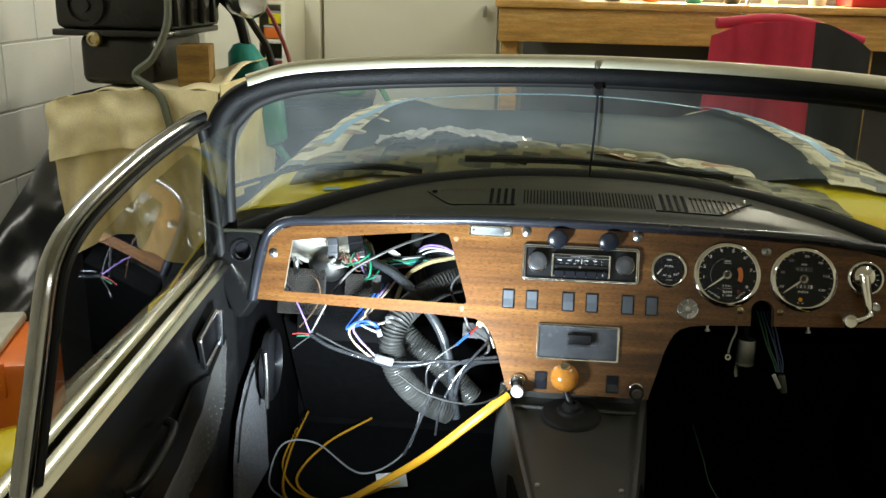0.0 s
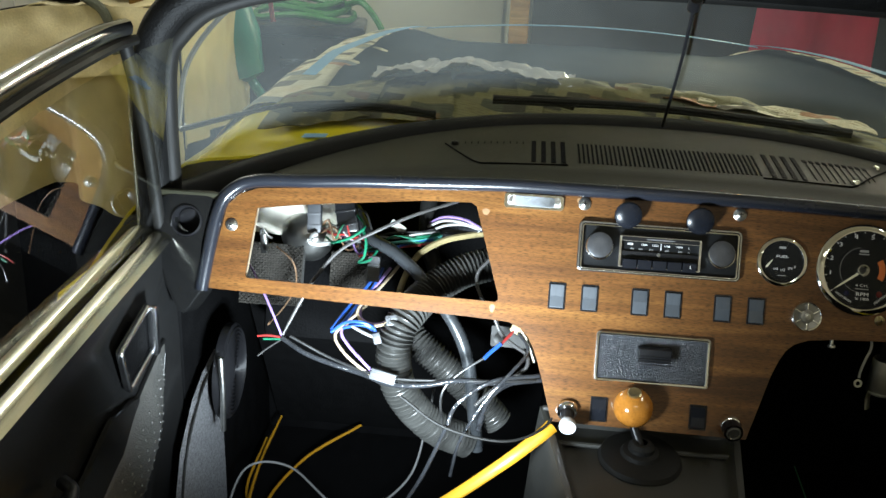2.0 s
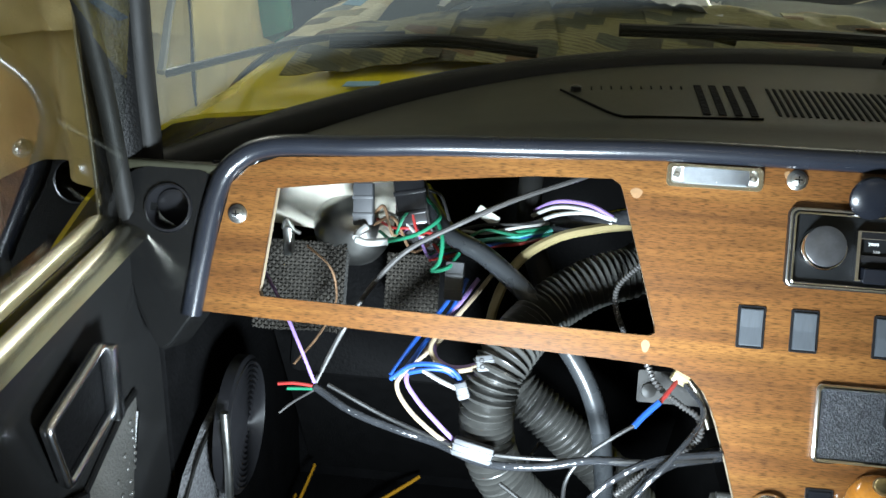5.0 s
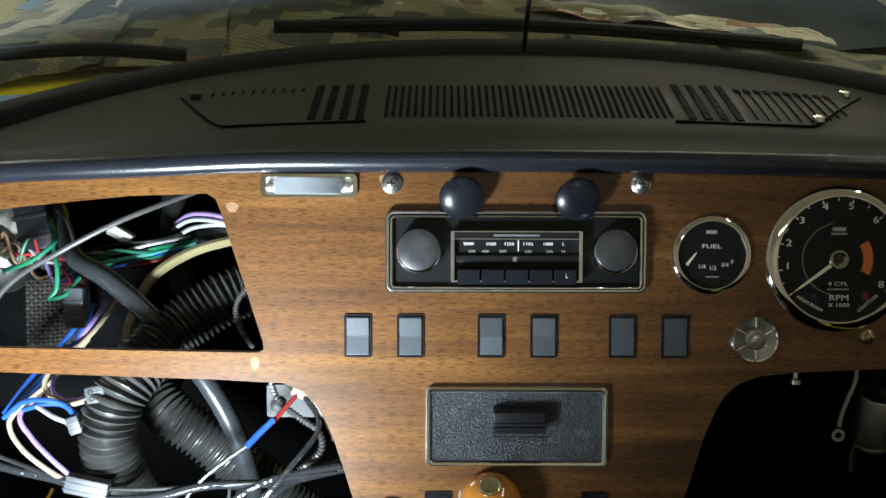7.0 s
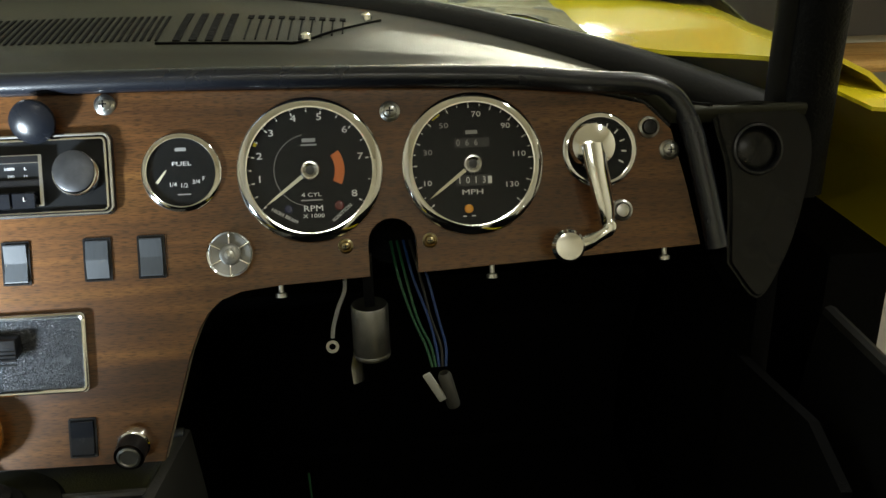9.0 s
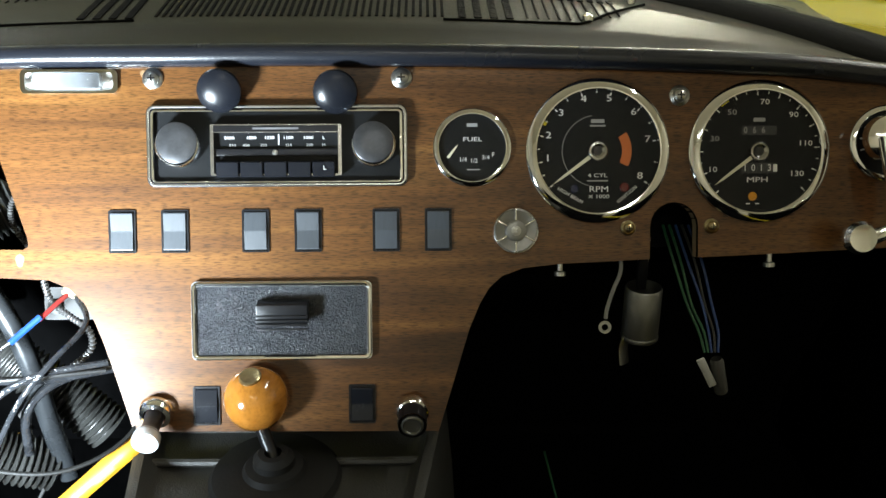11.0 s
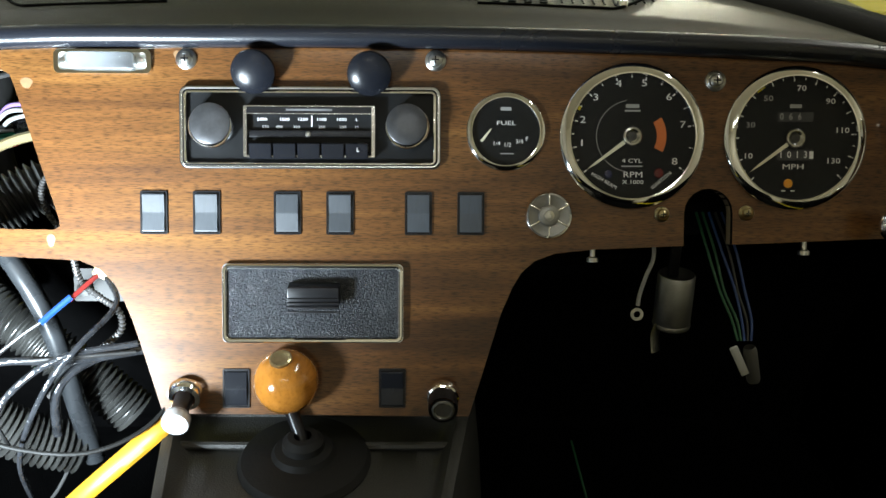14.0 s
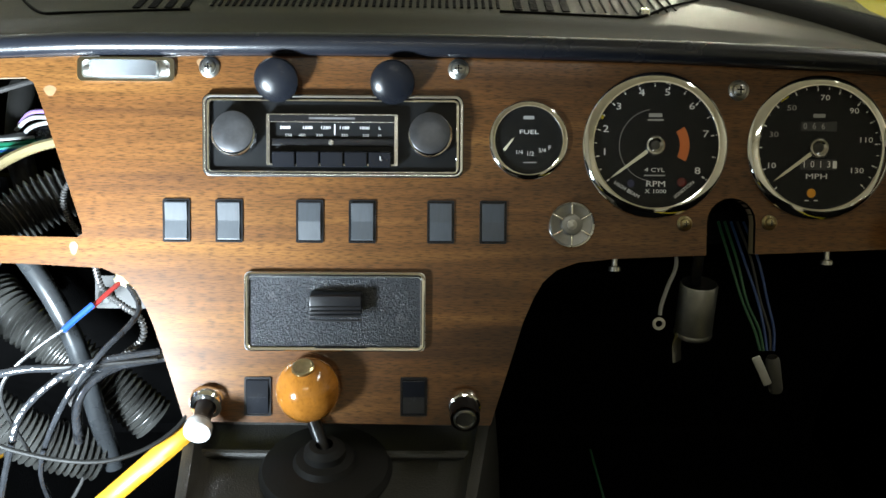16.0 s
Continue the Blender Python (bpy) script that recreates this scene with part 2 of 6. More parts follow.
# ---- materials ----
WALNUT = wood("walnut_veneer", (0.048, 0.0175, 0.0047), (0.104, 0.0418, 0.0110), (0.162, 0.0730, 0.0200), 0.40, 0.6, (1.6, 30, 38), 9.0)
PINE = wood("pine", (0.42, 0.22, 0.06), (0.55, 0.32, 0.10), (0.66, 0.42, 0.16), 0.5, 0.1, (1.2, 14, 14))
KNOB_WOOD = wood("amber_wood", (0.27, 0.095, 0.014), (0.35, 0.135, 0.020), (0.43, 0.18, 0.032), 0.15, 1.0, (8, 3, 12))
VINYL = material("black_vinyl", (0.006, 0.006, 0.006), 0.22, vary=0.25, scale=14, bump=0.06, fine=1400, spec=0.22)
DOORVINYL = material("glossy_black_door_vinyl", (0.011, 0.011, 0.011), 0.2, vary=0.3, scale=10, bump=0.08, fine=900, spec=0.45)
FRAMEBLACK = material("grained_black_frame", (0.005, 0.005, 0.005), 0.5, vary=0.4, scale=30, bump=0.5, fine=420, spec=0.12)
MATTKNOB = material("matt_black_knob", (0.007, 0.008, 0.011), 0.26, vary=0.2, scale=60, bump=0.03, spec=0.28)
WORNCHROME = material("worn_chrome", (0.66, 0.67, 0.69), 0.22, 1.0, vary=0.15, scale=60)
DARKCHROME = material("dull_dark_chrome", (0.34, 0.34, 0.33), 0.16, 1.0, vary=0.3, scale=30)
PAD = material("aged_black_vinyl", (0.024, 0.0235, 0.0150), 0.46, vary=0.3, scale=9, bump=0.16, fine=900, spec=0.14)
PIPING = material("dark_blue_black_vinyl", (0.010, 0.0115, 0.016), 0.26, vary=0.2, scale=30, bump=0.08, fine=900)
BLACK = material("black_plastic", (0.008, 0.008, 0.009), 0.30, vary=0.3, scale=60, bump=0.05, spec=0.28)
SATIN = material("satin_black_dial", (0.006, 0.0065, 0.007), 0.42, vary=0.2, scale=60, spec=0.16)
RUBBER = material("black_rubber", (0.008, 0.0078, 0.0072), 0.6, vary=0.3, scale=30, bump=0.1, spec=0.18)
HAMMER = material("crackle_black_paint", (0.020, 0.022, 0.026), 0.26, vary=0.3, scale=120, bump=1.0, fine=820)
SWITCH = material("brushed_grey_black_plastic", (0.040, 0.046, 0.053), 0.48, vary=0.25, scale=120, fine=600, stretch=(6, 1, 0.6), bump=0.08)
CHROME = material("chrome", (0.86, 0.86, 0.84), 0.12, 1.0, vary=0.06, scale=40)
STEEL = material("dull_steel", (0.50, 0.50, 0.48), 0.32, 1.0, vary=0.2, scale=60, bump=0.05)
ALLOY = material("brushed_alloy", (0.27, 0.27, 0.26), 0.40, 1.0, vary=0.2, scale=90, fine=500)
BRASS = material("brass", (0.50, 0.42, 0.24), 0.3, 1.0, vary=0.25, scale=300)
WHITE = material("white_paint_mark", (0.80, 0.80, 0.78), 0.5, vary=0.03)
RED = material("orange_red_paint", (0.60, 0.15, 0.025), 0.5, vary=0.05)
AMBER = material("amber_lens", (0.70, 0.30, 0.02), 0.2, vary=0.1)
CLEAR = glass("dial_glass", gloss=-0.08)
SCREEN = glass("windscreen_glass", colour=(0.74, 0.79, 0.75), gloss=0.15, haze=0.045)
DOORGLASS = glass("door_glass", colour=(0.90, 0.92, 0.88), gloss=0.95)
BELT = material("dull_bright_trim", (0.66, 0.64, 0.54), 0.2, 1.0, vary=0.15, scale=20)
YELLOW = material("yellow_car_paint", (0.72, 0.60, 0.02), 0.18, vary=0.06, scale=4, coat=0.6)
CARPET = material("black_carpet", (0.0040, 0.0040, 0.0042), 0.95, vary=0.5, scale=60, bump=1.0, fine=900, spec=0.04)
GREYCARPET = material("grey_black_carpet", (0.12, 0.12, 0.125), 0.95, vary=0.95, scale=330, bump=1.0, fine=420, spec=0.1)
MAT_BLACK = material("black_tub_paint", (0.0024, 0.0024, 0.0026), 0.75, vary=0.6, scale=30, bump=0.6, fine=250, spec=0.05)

# ---- the garage ----
CREAM = material("cream_painted_block", (0.74, 0.745, 0.73), 0.7, vary=0.12, scale=5, bump=0.35, fine=160)
CONCRETE = material("dusty_concrete", (0.17, 0.155, 0.13), 0.85, vary=0.35, scale=3, bump=0.3, fine=80)
PLASTER = material("cream_wall_paint", (0.70, 0.67, 0.56), 0.6, vary=0.08, scale=3, bump=0.05)
DOORPAINT = material("cream_gloss_paint", (0.74, 0.72, 0.60), 0.4, vary=0.06, scale=4)
X0, X1, Y0, Y1, TOP = -1.78, 2.6, -3.2, 2.78, 2.4
tagged(part("floor", box(X0 - 0.2, X1 + 0.2, Y0 - 0.2, Y1 + 0.2, -0.2, 0), CONCRETE, smooth=False), "dusty grey concrete garage floor", "floor", kind="structure")
tagged(part("ceiling", box(X0 - 0.2, X1 + 0.2, Y0 - 0.2, Y1 + 0.2, TOP, TOP + 0.1), PLASTER, smooth=False), "plain cream garage ceiling", "ceiling", kind="structure")
wall_w = tagged(part("wall_west", box(X0 - 0.2, X0 - 0.006, Y0, Y1, 0, TOP), CREAM, smooth=False), "cream painted concrete block garage wall", "wall", kind="structure")
tagged(part("wall_east", box(X1, X1 + 0.2, Y0, Y1, 0, TOP), PLASTER, smooth=False), "plain cream garage wall", "wall", kind="structure")
tagged(part("wall_south", box(X0 - 0.2, X1 + 0.2, Y0 - 0.2, Y0, 0, TOP), PLASTER, smooth=False), "plain cream garage wall", "wall", kind="structure")
wall_n = tagged(part("wall_north", box(X0 - 0.2, X1 + 0.2, Y1, Y1 + 0.2, 0, TOP), PLASTER, smooth=False), "cream painted garage back wall", "wall", kind="structure")
door_n = tagged(thing("door_1", "cream painted flat garage side door, closed", "door", kind="structure"), kind="structure")
part("door_leaf", box(-1.06, -0.27, Y1 - 0.035, Y1 - 0.002, 0.01, 2.0, 0.004), DOORPAINT, door_n)
part("door_frame", box(-1.15, -1.075, Y1 - 0.05, Y1 - 0.002, 0, 2.06, 0.006), DOORPAINT, door_n)
part("door_frame", box(-0.255, -0.19, Y1 - 0.05, Y1 - 0.002, 0, 2.06, 0.006), DOORPAINT, door_n)
part("door_handle", box(-0.335, -0.32, Y1 - 0.075, Y1 - 0.036, 1.02, 1.07, 0.004), STEEL, door_n)

# ---- the dashboard ----
TOPEDGE = ((-0.535, 0.742), (-0.521, 0.757), (-0.497, 0.766), (-0.372, 0.775), (-0.187, 0.783), (0.0, 0.784), (0.13, 0.783), (0.257, 0.780), (0.384, 0.775), (0.457, 0.768), (0.498, 0.758), (0.518, 0.738))
outline = list(TOPEDGE) + [(0.529, 0.693), (0.538, 0.648), (0.431, 0.643), (0.318, 0.638), (0.318, 0.662)]
outline += [(0.2995 + 0.0185 * math.cos(a), 0.662 + 0.0185 * math.sin(a)) for a in [math.pi * k / 10 for k in range(1, 10)]]
outline += [(0.281, 0.662), (0.281, 0.637), (0.213, 0.634), (0.184, 0.631), (0.168, 0.625), (0.158, 0.616), (0.151, 0.604), (0.143, 0.585), (0.134, 0.555), (0.119, 0.506)]
outline += [(-0.114, 0.508), (-0.126, 0.548), (-0.136, 0.579), (-0.142, 0.594), (-0.149, 0.607), (-0.160, 0.618), (-0.175, 0.6245), (-0.224, 0.627), (-0.287, 0.629), (-0.383, 0.632), (-0.481, 0.635), (-0.553, 0.637), (-0.544, 0.694)]
glove = [(-0.497, 0.741), (-0.433, 0.750), (-0.358, 0.758), (-0.29, 0.765), (-0.231, 0.767), (-0.2245, 0.763), (-0.222, 0.757), (-0.190, 0.656), (-0.1895, 0.650), (-0.194, 0.6475), (-0.35, 0.650), (-0.504, 0.653), (-0.506, 0.657)]
PLYEDGE = material("bare_pale_ply_edge", (0.27, 0.22, 0.155), 0.6, vary=0.2, scale=60)
dash = thing("dashboard", "glossy walnut veneer car dashboard with an empty glovebox opening", "dashboard", LEAN)
part("veneer_panel", plate(outline, 0.0, 0.004, [glove]), WALNUT, dash, smooth=False)
part("backing_board", plate([(x * 0.9985, (z - 0.65) * 0.9985 + 0.65) for x, z in outline], 0.0042, 0.0135, [[(x + (0.0008 if x < -0.35 else -0.0008) * -1, z + (0.0008 if z > 0.7 else -0.0008)) for x, z in glove]]), PLYEDGE, dash, "pale bare plywood edge", smooth=False)

# an added black band paints the shade inside the column cut-out
CUTOUT_EDGE = [(0.3176, 0.6385), (0.3176, 0.662)] + [(0.2995 + 0.0181 * math.cos(math.pi * k / 12), 0.662 + 0.0181 * math.sin(math.pi * k / 12)) for k in range(1, 12)] + [(0.2814, 0.662), (0.2814, 0.6375)]


def lining_at(u, v):
    x, z = CUTOUT_EDGE[round(u * (len(CUTOUT_EDGE) - 1))]
    return Vector((x, 0.0004 + 0.0150 * v, z))


part("cutout_shade", sheet(lining_at, len(CUTOUT_EDGE) - 1, 1, 0.0006), MAT_BLACK, dash, "black band painting the shade inside the column cut-out")

# ---- crash pad over the dashboard ----
pad = thing("crash_pad", "worn black vinyl crash pad over the dashboard", "dash pad")


def on_dash(x, z, y=0.0):
    return LEAN @ Vector((x, y, z))


def pad_back(x):
    return 0.262 - 0.47 * x * x - 0.10 * x ** 4


def pad_top(x, y):
    edge = on_dash(x, curve_y(TOPEDGE, max(-0.535, min(0.518, x)))).z + 0.017
    back = 0.822 - 0.115 * (abs(x) / 0.62) ** 2.6
    yb = pad_back(x)
    t = max(0.0, min(1.0, (y - 0.03) / (yb - 0.03)))
    return edge + (back - edge) * (1 - (1 - t) ** 1.7)


def pad_surface(u, v):
    x = -0.622 + 1.244 * u
    top = on_dash(x, curve_y(TOPEDGE, max(-0.535, min(0.518, x))))
    if v < 0.2:
        a = math.pi / 2 * (v / 0.2)
        return Vector((x, top.y - 0.004 + 0.016 * (1 - math.sin(a)) * 0.2 - 0.010 * math.sin(a) * (1 - v / 0.2), top.z + 0.004 + 0.013 * math.sin(a)))
    t = (v - 0.2) / 0.8
    y = top.y - 0.004 + (pad_back(x) - top.y + 0.004) * t
    lip = top.z + 0.017
    zz = pad_top(x, y)
    return Vector((x, y, lip + (zz - lip) * min(1, t / 0.15)))


part("pad", sheet(pad_surface, 130, 40), PAD, pad)
roll = [on_dash(-0.5585, 0.634, -0.006), on_dash(-0.553, 0.68, -0.006), on_dash(-0.544, 0.735, -0.006), on_dash(-0.530, 0.760, -0.006), on_dash(-0.500, 0.7745, -0.006)]
roll += [on_dash(x, curve_y(TOPEDGE, x) + 0.008, -0.006) for x in (-0.43, -0.372, -0.28, -0.187, -0.09, 0.0, 0.13, 0.257, 0.384, 0.45)]
roll += [on_dash(0.505, 0.770, -0.006), on_dash(0.528, 0.748, -0.006), on_dash(0.540, 0.70, -0.006), on_dash(0.549, 0.645, -0.006)]
part("roll_backing", tube([on_dash(x, z + 0.003, 0.007) for x, z in [(-0.551, 0.66), (-0.544, 0.70), *TOPEDGE]], 0.0075, 10, 6), VINYL, pad)
part("edge_roll", tube(roll, 0.0085, 14, 8), PIPING, pad, "dark blue-black padded edge roll")

for side in (-1, 1):
    part("end_seam", tube([pad_surface((side * x + 0.622) / 1.244, v) + Vector((0, 0, 0.0004)) for x, v in ((0.548, 0.22), (0.540, 0.32), (0.528, 0.45), (0.512, 0.60), (0.496, 0.75))], 0.0022, 8, 6), MAT_BLACK, pad)

# end cheeks with fresh-air vents
for side in (-1, 1):
    cheek = thing("dash_end_vent", "black moulded dash end piece with a round air vent", "air vent", LEAN)
    pts = [(0.556, 0.632), (0.558, 0.700), (0.550, 0.738), (0.552, 0.752), (0.585, 0.756), (0.618, 0.747), (0.626, 0.715), (0.614, 0.665), (0.598, 0.628), (0.578, 0.604)]
    pts = [(v.x, v.z) for v in smooth_path([(x, 0, z) for x, z in pts + pts[:1]], 5)][:-1]
    hole = [(0.582 + 0.0165 * math.cos(a), 0.719 + 0.0175 * math.sin(a)) for a in [2 * math.pi * k / 28 for k in range(28)]]
    bm = plate([(side * x, z) for x, z in pts], -0.010, 0.03, [[(side * x, z) for x, z in hole]])
    bmesh.ops.bevel(bm, geom=[e for e in bm.edges if len(e.link_faces) == 2 and e.calc_face_angle(0) > 1.0 and abs(e.verts[0].co.y - e.verts[1].co.y) < 1e-5 and e.verts[0].co.y < 0], offset=0.003, segments=3, affect="EDGES")
    part("cheek", bm, VINYL, cheek)
    part("vent_ring", moved(lathe([(0.0165, -0.02), (0.0165, 0.009), (0.0178, 0.0125), (0.0195, 0.012), (0.0205, 0.008)], 36), pose(side * 0.582, 0, 0.719)), BLACK, cheek)
    part("vent_flap", moved(lathe([(0, 0.0), (0.012, 0.0005), (0.0160, -0.002), (0.0160, -0.004), (0, -0.004)], 30), pose(side * 0.582, 0.004 if side < 0 else -0.008, 0.719, 28 if side < 0 else 0)), BLACK if side < 0 else VINYL, cheek)

# ---- windscreen ----
screen = thing("windscreen", "curved car windscreen in a black frame with pale top edge", "windscreen")
half = [(-0.634, 0.050, 0.672), (-0.630, 0.040, 0.76), (-0.625, 0.026, 0.84), (-0.614, 0.010, 0.915), (-0.592, 0.003, 0.962), (-0.556, 0.010, 0.991), (-0.486, 0.030, 1.011), (-0.369, 0.055, 1.021), (-0.23, 0.075, 1.027), (-0.1, 0.086, 1.030)]
full = half + [(0.0, 0.088, 1.031)] + [(-x, y, z) for x, y, z in half[::-1]]
part("frame", tube(full, 0.021, 12, 8, flat=0.85), FRAMEBLACK, screen, "black frame")
for side in (-1,):
    part("pillar_strip", tube([(side * (abs(x) + 0.022), y - 0.004, z) for x, y, z in half[:4]], 0.0035, 8, 6), BELT, screen, "bright metal pillar strip")
part("inner_seal", tube([(x * 0.972, y + 0.012, z - (0.014 if z > 0.95 else 0.0)) for x, y, z in full], 0.012, 10, 8), RUBBER, screen)
HEADRAIL = material("old_pale_yellow_alloy_edge", (0.50, 0.475, 0.34), 0.5, 0.2, vary=0.2, scale=20)
part("top_strip", tube([(x, y - 0.006, z + 0.017) for x, y, z in full[5:-5]], 0.0135, 12, 8, flat=0.8), HEADRAIL, screen, "pale worn alloy top strip")


def screen_base(x):
    return Vector((x, pad_back(x) + 0.012, 0.815 - 0.09 * (abs(x) / 0.62) ** 2.4))


def screen_at(u, v):
    x = -0.615 + 1.23 * u
    b = screen_base(x)
    e = min(1, (0.615 - abs(x)) / 0.05)
    top = Vector((x * (0.98), 0.010 + 0.080 * (1 - (x / 0.6) ** 2), 1.022 - 0.035 * (abs(x) / 0.6) ** 6 - 0.05 * (1 - e)))
    return b.lerp(top, v)


pane = part("pane", sheet(screen_at, 40, 10), SCREEN, screen, "clear glass")
facing(pane, (0, -1, 0))
part("lower_seal", tube([screen_base(-0.63 + 0.0315 * k * 1.0) + Vector((0, 0.0, -0.002)) for k in range(41)], 0.021, 12, 2), RUBBER, screen)
part("mirror_stem", tube([(0.013, 0.086, 1.005), (0.016, 0.150, 0.92), (0.018, 0.235, 0.83)], 0.0022, 8, 4), BLACK, screen)
part("mirror_stem_foot", tube([(0.012, 0.072, 1.014), (0.013, 0.090, 1.001)], 0.008, 10, 2), BLACK, screen)
part("rail_screw", moved(lathe([(0.0055, -0.002), (0.005, 0.003), (0, 0.004)], 14), pose(0.008, 0.068, 1.046, -25)), STEEL, screen)

# ---- scuttle, wings and bonnet of the car ----
car = thing("sports_car", "yellow open sports car with its paintwork masked for spraying", "car")


def body_z(x, y):
    """The upper skin ahead of the screen."""
    a = abs(x)
    z = 0.796 - 0.022 * min(1.0, a / 0.55) ** 2 + 0.045 * math.exp(-((a - 0.53) / 0.11) ** 2) * min(1, max(0, (y - 0.25) / 0.35))
    z -= 0.012 * min(1, y / 1.2)
    z -= 0.06 * max(0, (y - 0.9) / 0.9) ** 2
    edge = 0.60 if x < 0 else 0.67
    if a > edge:
        z -= 2.9 * (a - edge) ** 1.5
    return z


def skin(u, v):
    x = -0.74 + 1.54 * u
    yb = (0.275 - 0.47 * x * x) if abs(x) < 0.62 else 0.09 - (abs(x) - 0.62) * 0.2
    y = yb + (1.75 - yb) * v
    return Vector((x, y, body_z(x, y)))


part("body_skin", sheet(skin, 60, 60, 0.004), YELLOW, car)
part("nose", sheet(lambda u, v: Vector((-0.74 + 1.48 * u, 1.75 + 0.10 * math.sin(v * 1.57), body_z(-0.74 + 1.48 * u, 1.75) * (1 - v) + 0.2 * v)), 30, 8, 0.004), YELLOW, car)
part("wing_side", sheet(lambda u, v: Vector((-0.740 - 0.03 * math.sin(v * 3), -0.02 + 1.77 * u, body_z(-0.74, max(0.1, -0.02 + 1.77 * u)) * (1 - v) + 0.2 * v)), 24, 8, 0.004), YELLOW, car)
part("wing_side", sheet(lambda u, v: Vector((0.800 + 0.03 * math.sin(v * 3) - 0.04 * v ** 4, 0.02 + 1.73 * u, body_z(0.80, max(0.1, 0.02 + 1.73 * u)) * (1 - v) + 0.545 * v)), 24, 8, 0.004), YELLOW, car)
part("wing_shoulder", sheet(lambda u, v: Vector((0.660 + 0.138 * math.sin(v * 1.57), 0.0 + 0.34 * u, 0.748 - 0.024 * v - 0.18 * v ** 3)), 16, 16, 0.003), YELLOW, car)
part("wheel_arch_liner", box(0.66, 0.72, 0.03, 1.7, 0.16, 0.62, 0.01), MAT_BLACK, car)
part("sill", box(-0.74, -0.60, -1.6, 0.4, 0.16, 0.26, 0.02), YELLOW, car)
part("sill", box(0.60, 0.74, -1.6, 0.4, 0.16, 0.26, 0.02), YELLOW, car)

# ---- cockpit tub ----
tub = thing("cockpit_tub", "black painted and carpeted car cockpit floor and footwells", "car interior")
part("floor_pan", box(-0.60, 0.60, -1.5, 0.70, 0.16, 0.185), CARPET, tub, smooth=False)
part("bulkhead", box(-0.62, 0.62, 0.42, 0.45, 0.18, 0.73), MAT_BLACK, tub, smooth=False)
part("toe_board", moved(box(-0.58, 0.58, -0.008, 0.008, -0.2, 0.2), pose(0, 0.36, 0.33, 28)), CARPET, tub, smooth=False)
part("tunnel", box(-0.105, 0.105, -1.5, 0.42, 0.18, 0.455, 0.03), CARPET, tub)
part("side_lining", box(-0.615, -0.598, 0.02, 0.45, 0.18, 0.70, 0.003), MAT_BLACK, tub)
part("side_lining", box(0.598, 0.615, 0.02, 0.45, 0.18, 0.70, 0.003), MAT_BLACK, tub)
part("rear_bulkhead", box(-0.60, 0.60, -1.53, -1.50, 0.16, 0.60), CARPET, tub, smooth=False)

# ---- instruments and switches in the dashboard ----
DISC = material("worn_alloy_knob_face", (0.065, 0.066, 0.070), 0.34, 0.6, vary=0.3, scale=160, fine=500)
LENS = glass("ribbed_lens", 0.08, (0.95, 0.96, 0.97), 0.25)
BEZELCHROME = material("bezel_chrome", (0.80, 0.80, 0.79), 0.07, 1.0, vary=0.08, scale=40)
HUBCHROME = material("hub_chrome", (0.42, 0.42, 0.41), 0.14, 1.0, vary=0.2, scale=80)
BLACKPIN = material("black_pin", (0.012, 0.012, 0.012), 0.3, vary=0.1)
NEEDLE = material("cream_needle", (0.72, 0.68, 0.50), 0.5, vary=0.05)
WINDOW = material("dark_drum", (0.03, 0.03, 0.03), 0.5, vary=0.2)
PLATEMARK = material("dull_grey_plate_print", (0.12, 0.12, 0.125), 0.5, vary=0.1)
GREYMARK = material("dim_white_print", (0.34, 0.34, 0.33), 0.6, vary=0.05)


def seat(x, z, out=0.0):
    """A pose on the dashboard's face, lying in it."""
    return LEAN @ Matrix.Translation((x, -out, z))


def level(x, z):
    """A pose on the dashboard's face for a stalk that stands out level."""
    return Matrix.Translation(on_dash(x, z))


def bar(parent, x, z, w, h, mat, y, turn=0.0, name="mark"):
    return part(name, moved(box(-w / 2, w / 2, -0.00015, 0.00015, -h / 2, h / 2), pose(x, y, z) @ Matrix.Rotation(radians(turn), 4, "Y")), mat, parent, smooth=False)


def gauge(name, label, x, z, r):
    g = thing(name, label, "gauge", seat(x, z) @ Matrix.Diagonal((1, 0.45, 1, 1)))
    part("bezel", lathe([(r * 1.03, 0.0), (r * 1.04, 0.002), (r * 1.03, 0.0055), (r * 0.99, 0.0060 + r * 0.048), (r * 0.945, 0.0060 + r * 0.088), (r * 0.905, 0.0060 + r * 0.108), (r * 0.885, 0.0060 + r * 0.102), (r * 0.872, 0.008), (r * 0.866, 0.002)], 72), BEZELCHROME, g, "polished chrome bezel")
    part("dial", lathe([(r * 0.885, 0.0), (r * 0.885, 0.0022), (0, 0.0022)], 56), SATIN, g, "black dial")
    pane = part("dial_glass", lathe([(r * 0.875, 0.0085), (r * 0.5, 0.0090), (0, 0.0092)], 40), CLEAR, g)
    facing(pane, (0, -1, 0))
    return g


def needle(g, angle, length, tail, width, y=-0.0052):
    a = radians(angle)
    bm = bmesh.new()
    d, s = Vector((math.cos(a), 0, math.sin(a))), Vector((-math.sin(a), 0, math.cos(a)))
    vs = [bm.verts.new(d * -tail + s * width), bm.verts.new(d * length * 0.8 + s * width * 0.55), bm.verts.new(d * length), bm.verts.new(d * length * 0.8 - s * width * 0.55), bm.verts.new(d * -tail - s * width)]
    f = bm.faces.new(vs)
    ext = bmesh.ops.extrude_face_region(bm, geom=[f])
    bmesh.ops.translate(bm, vec=(0, -0.0006, 0), verts=[v for v in ext["geom"] if isinstance(v, bmesh.types.BMVert)])
    return part("needle", bm, NEEDLE, g, "cream pointer", smooth=False, m=pose(0, y, 0))


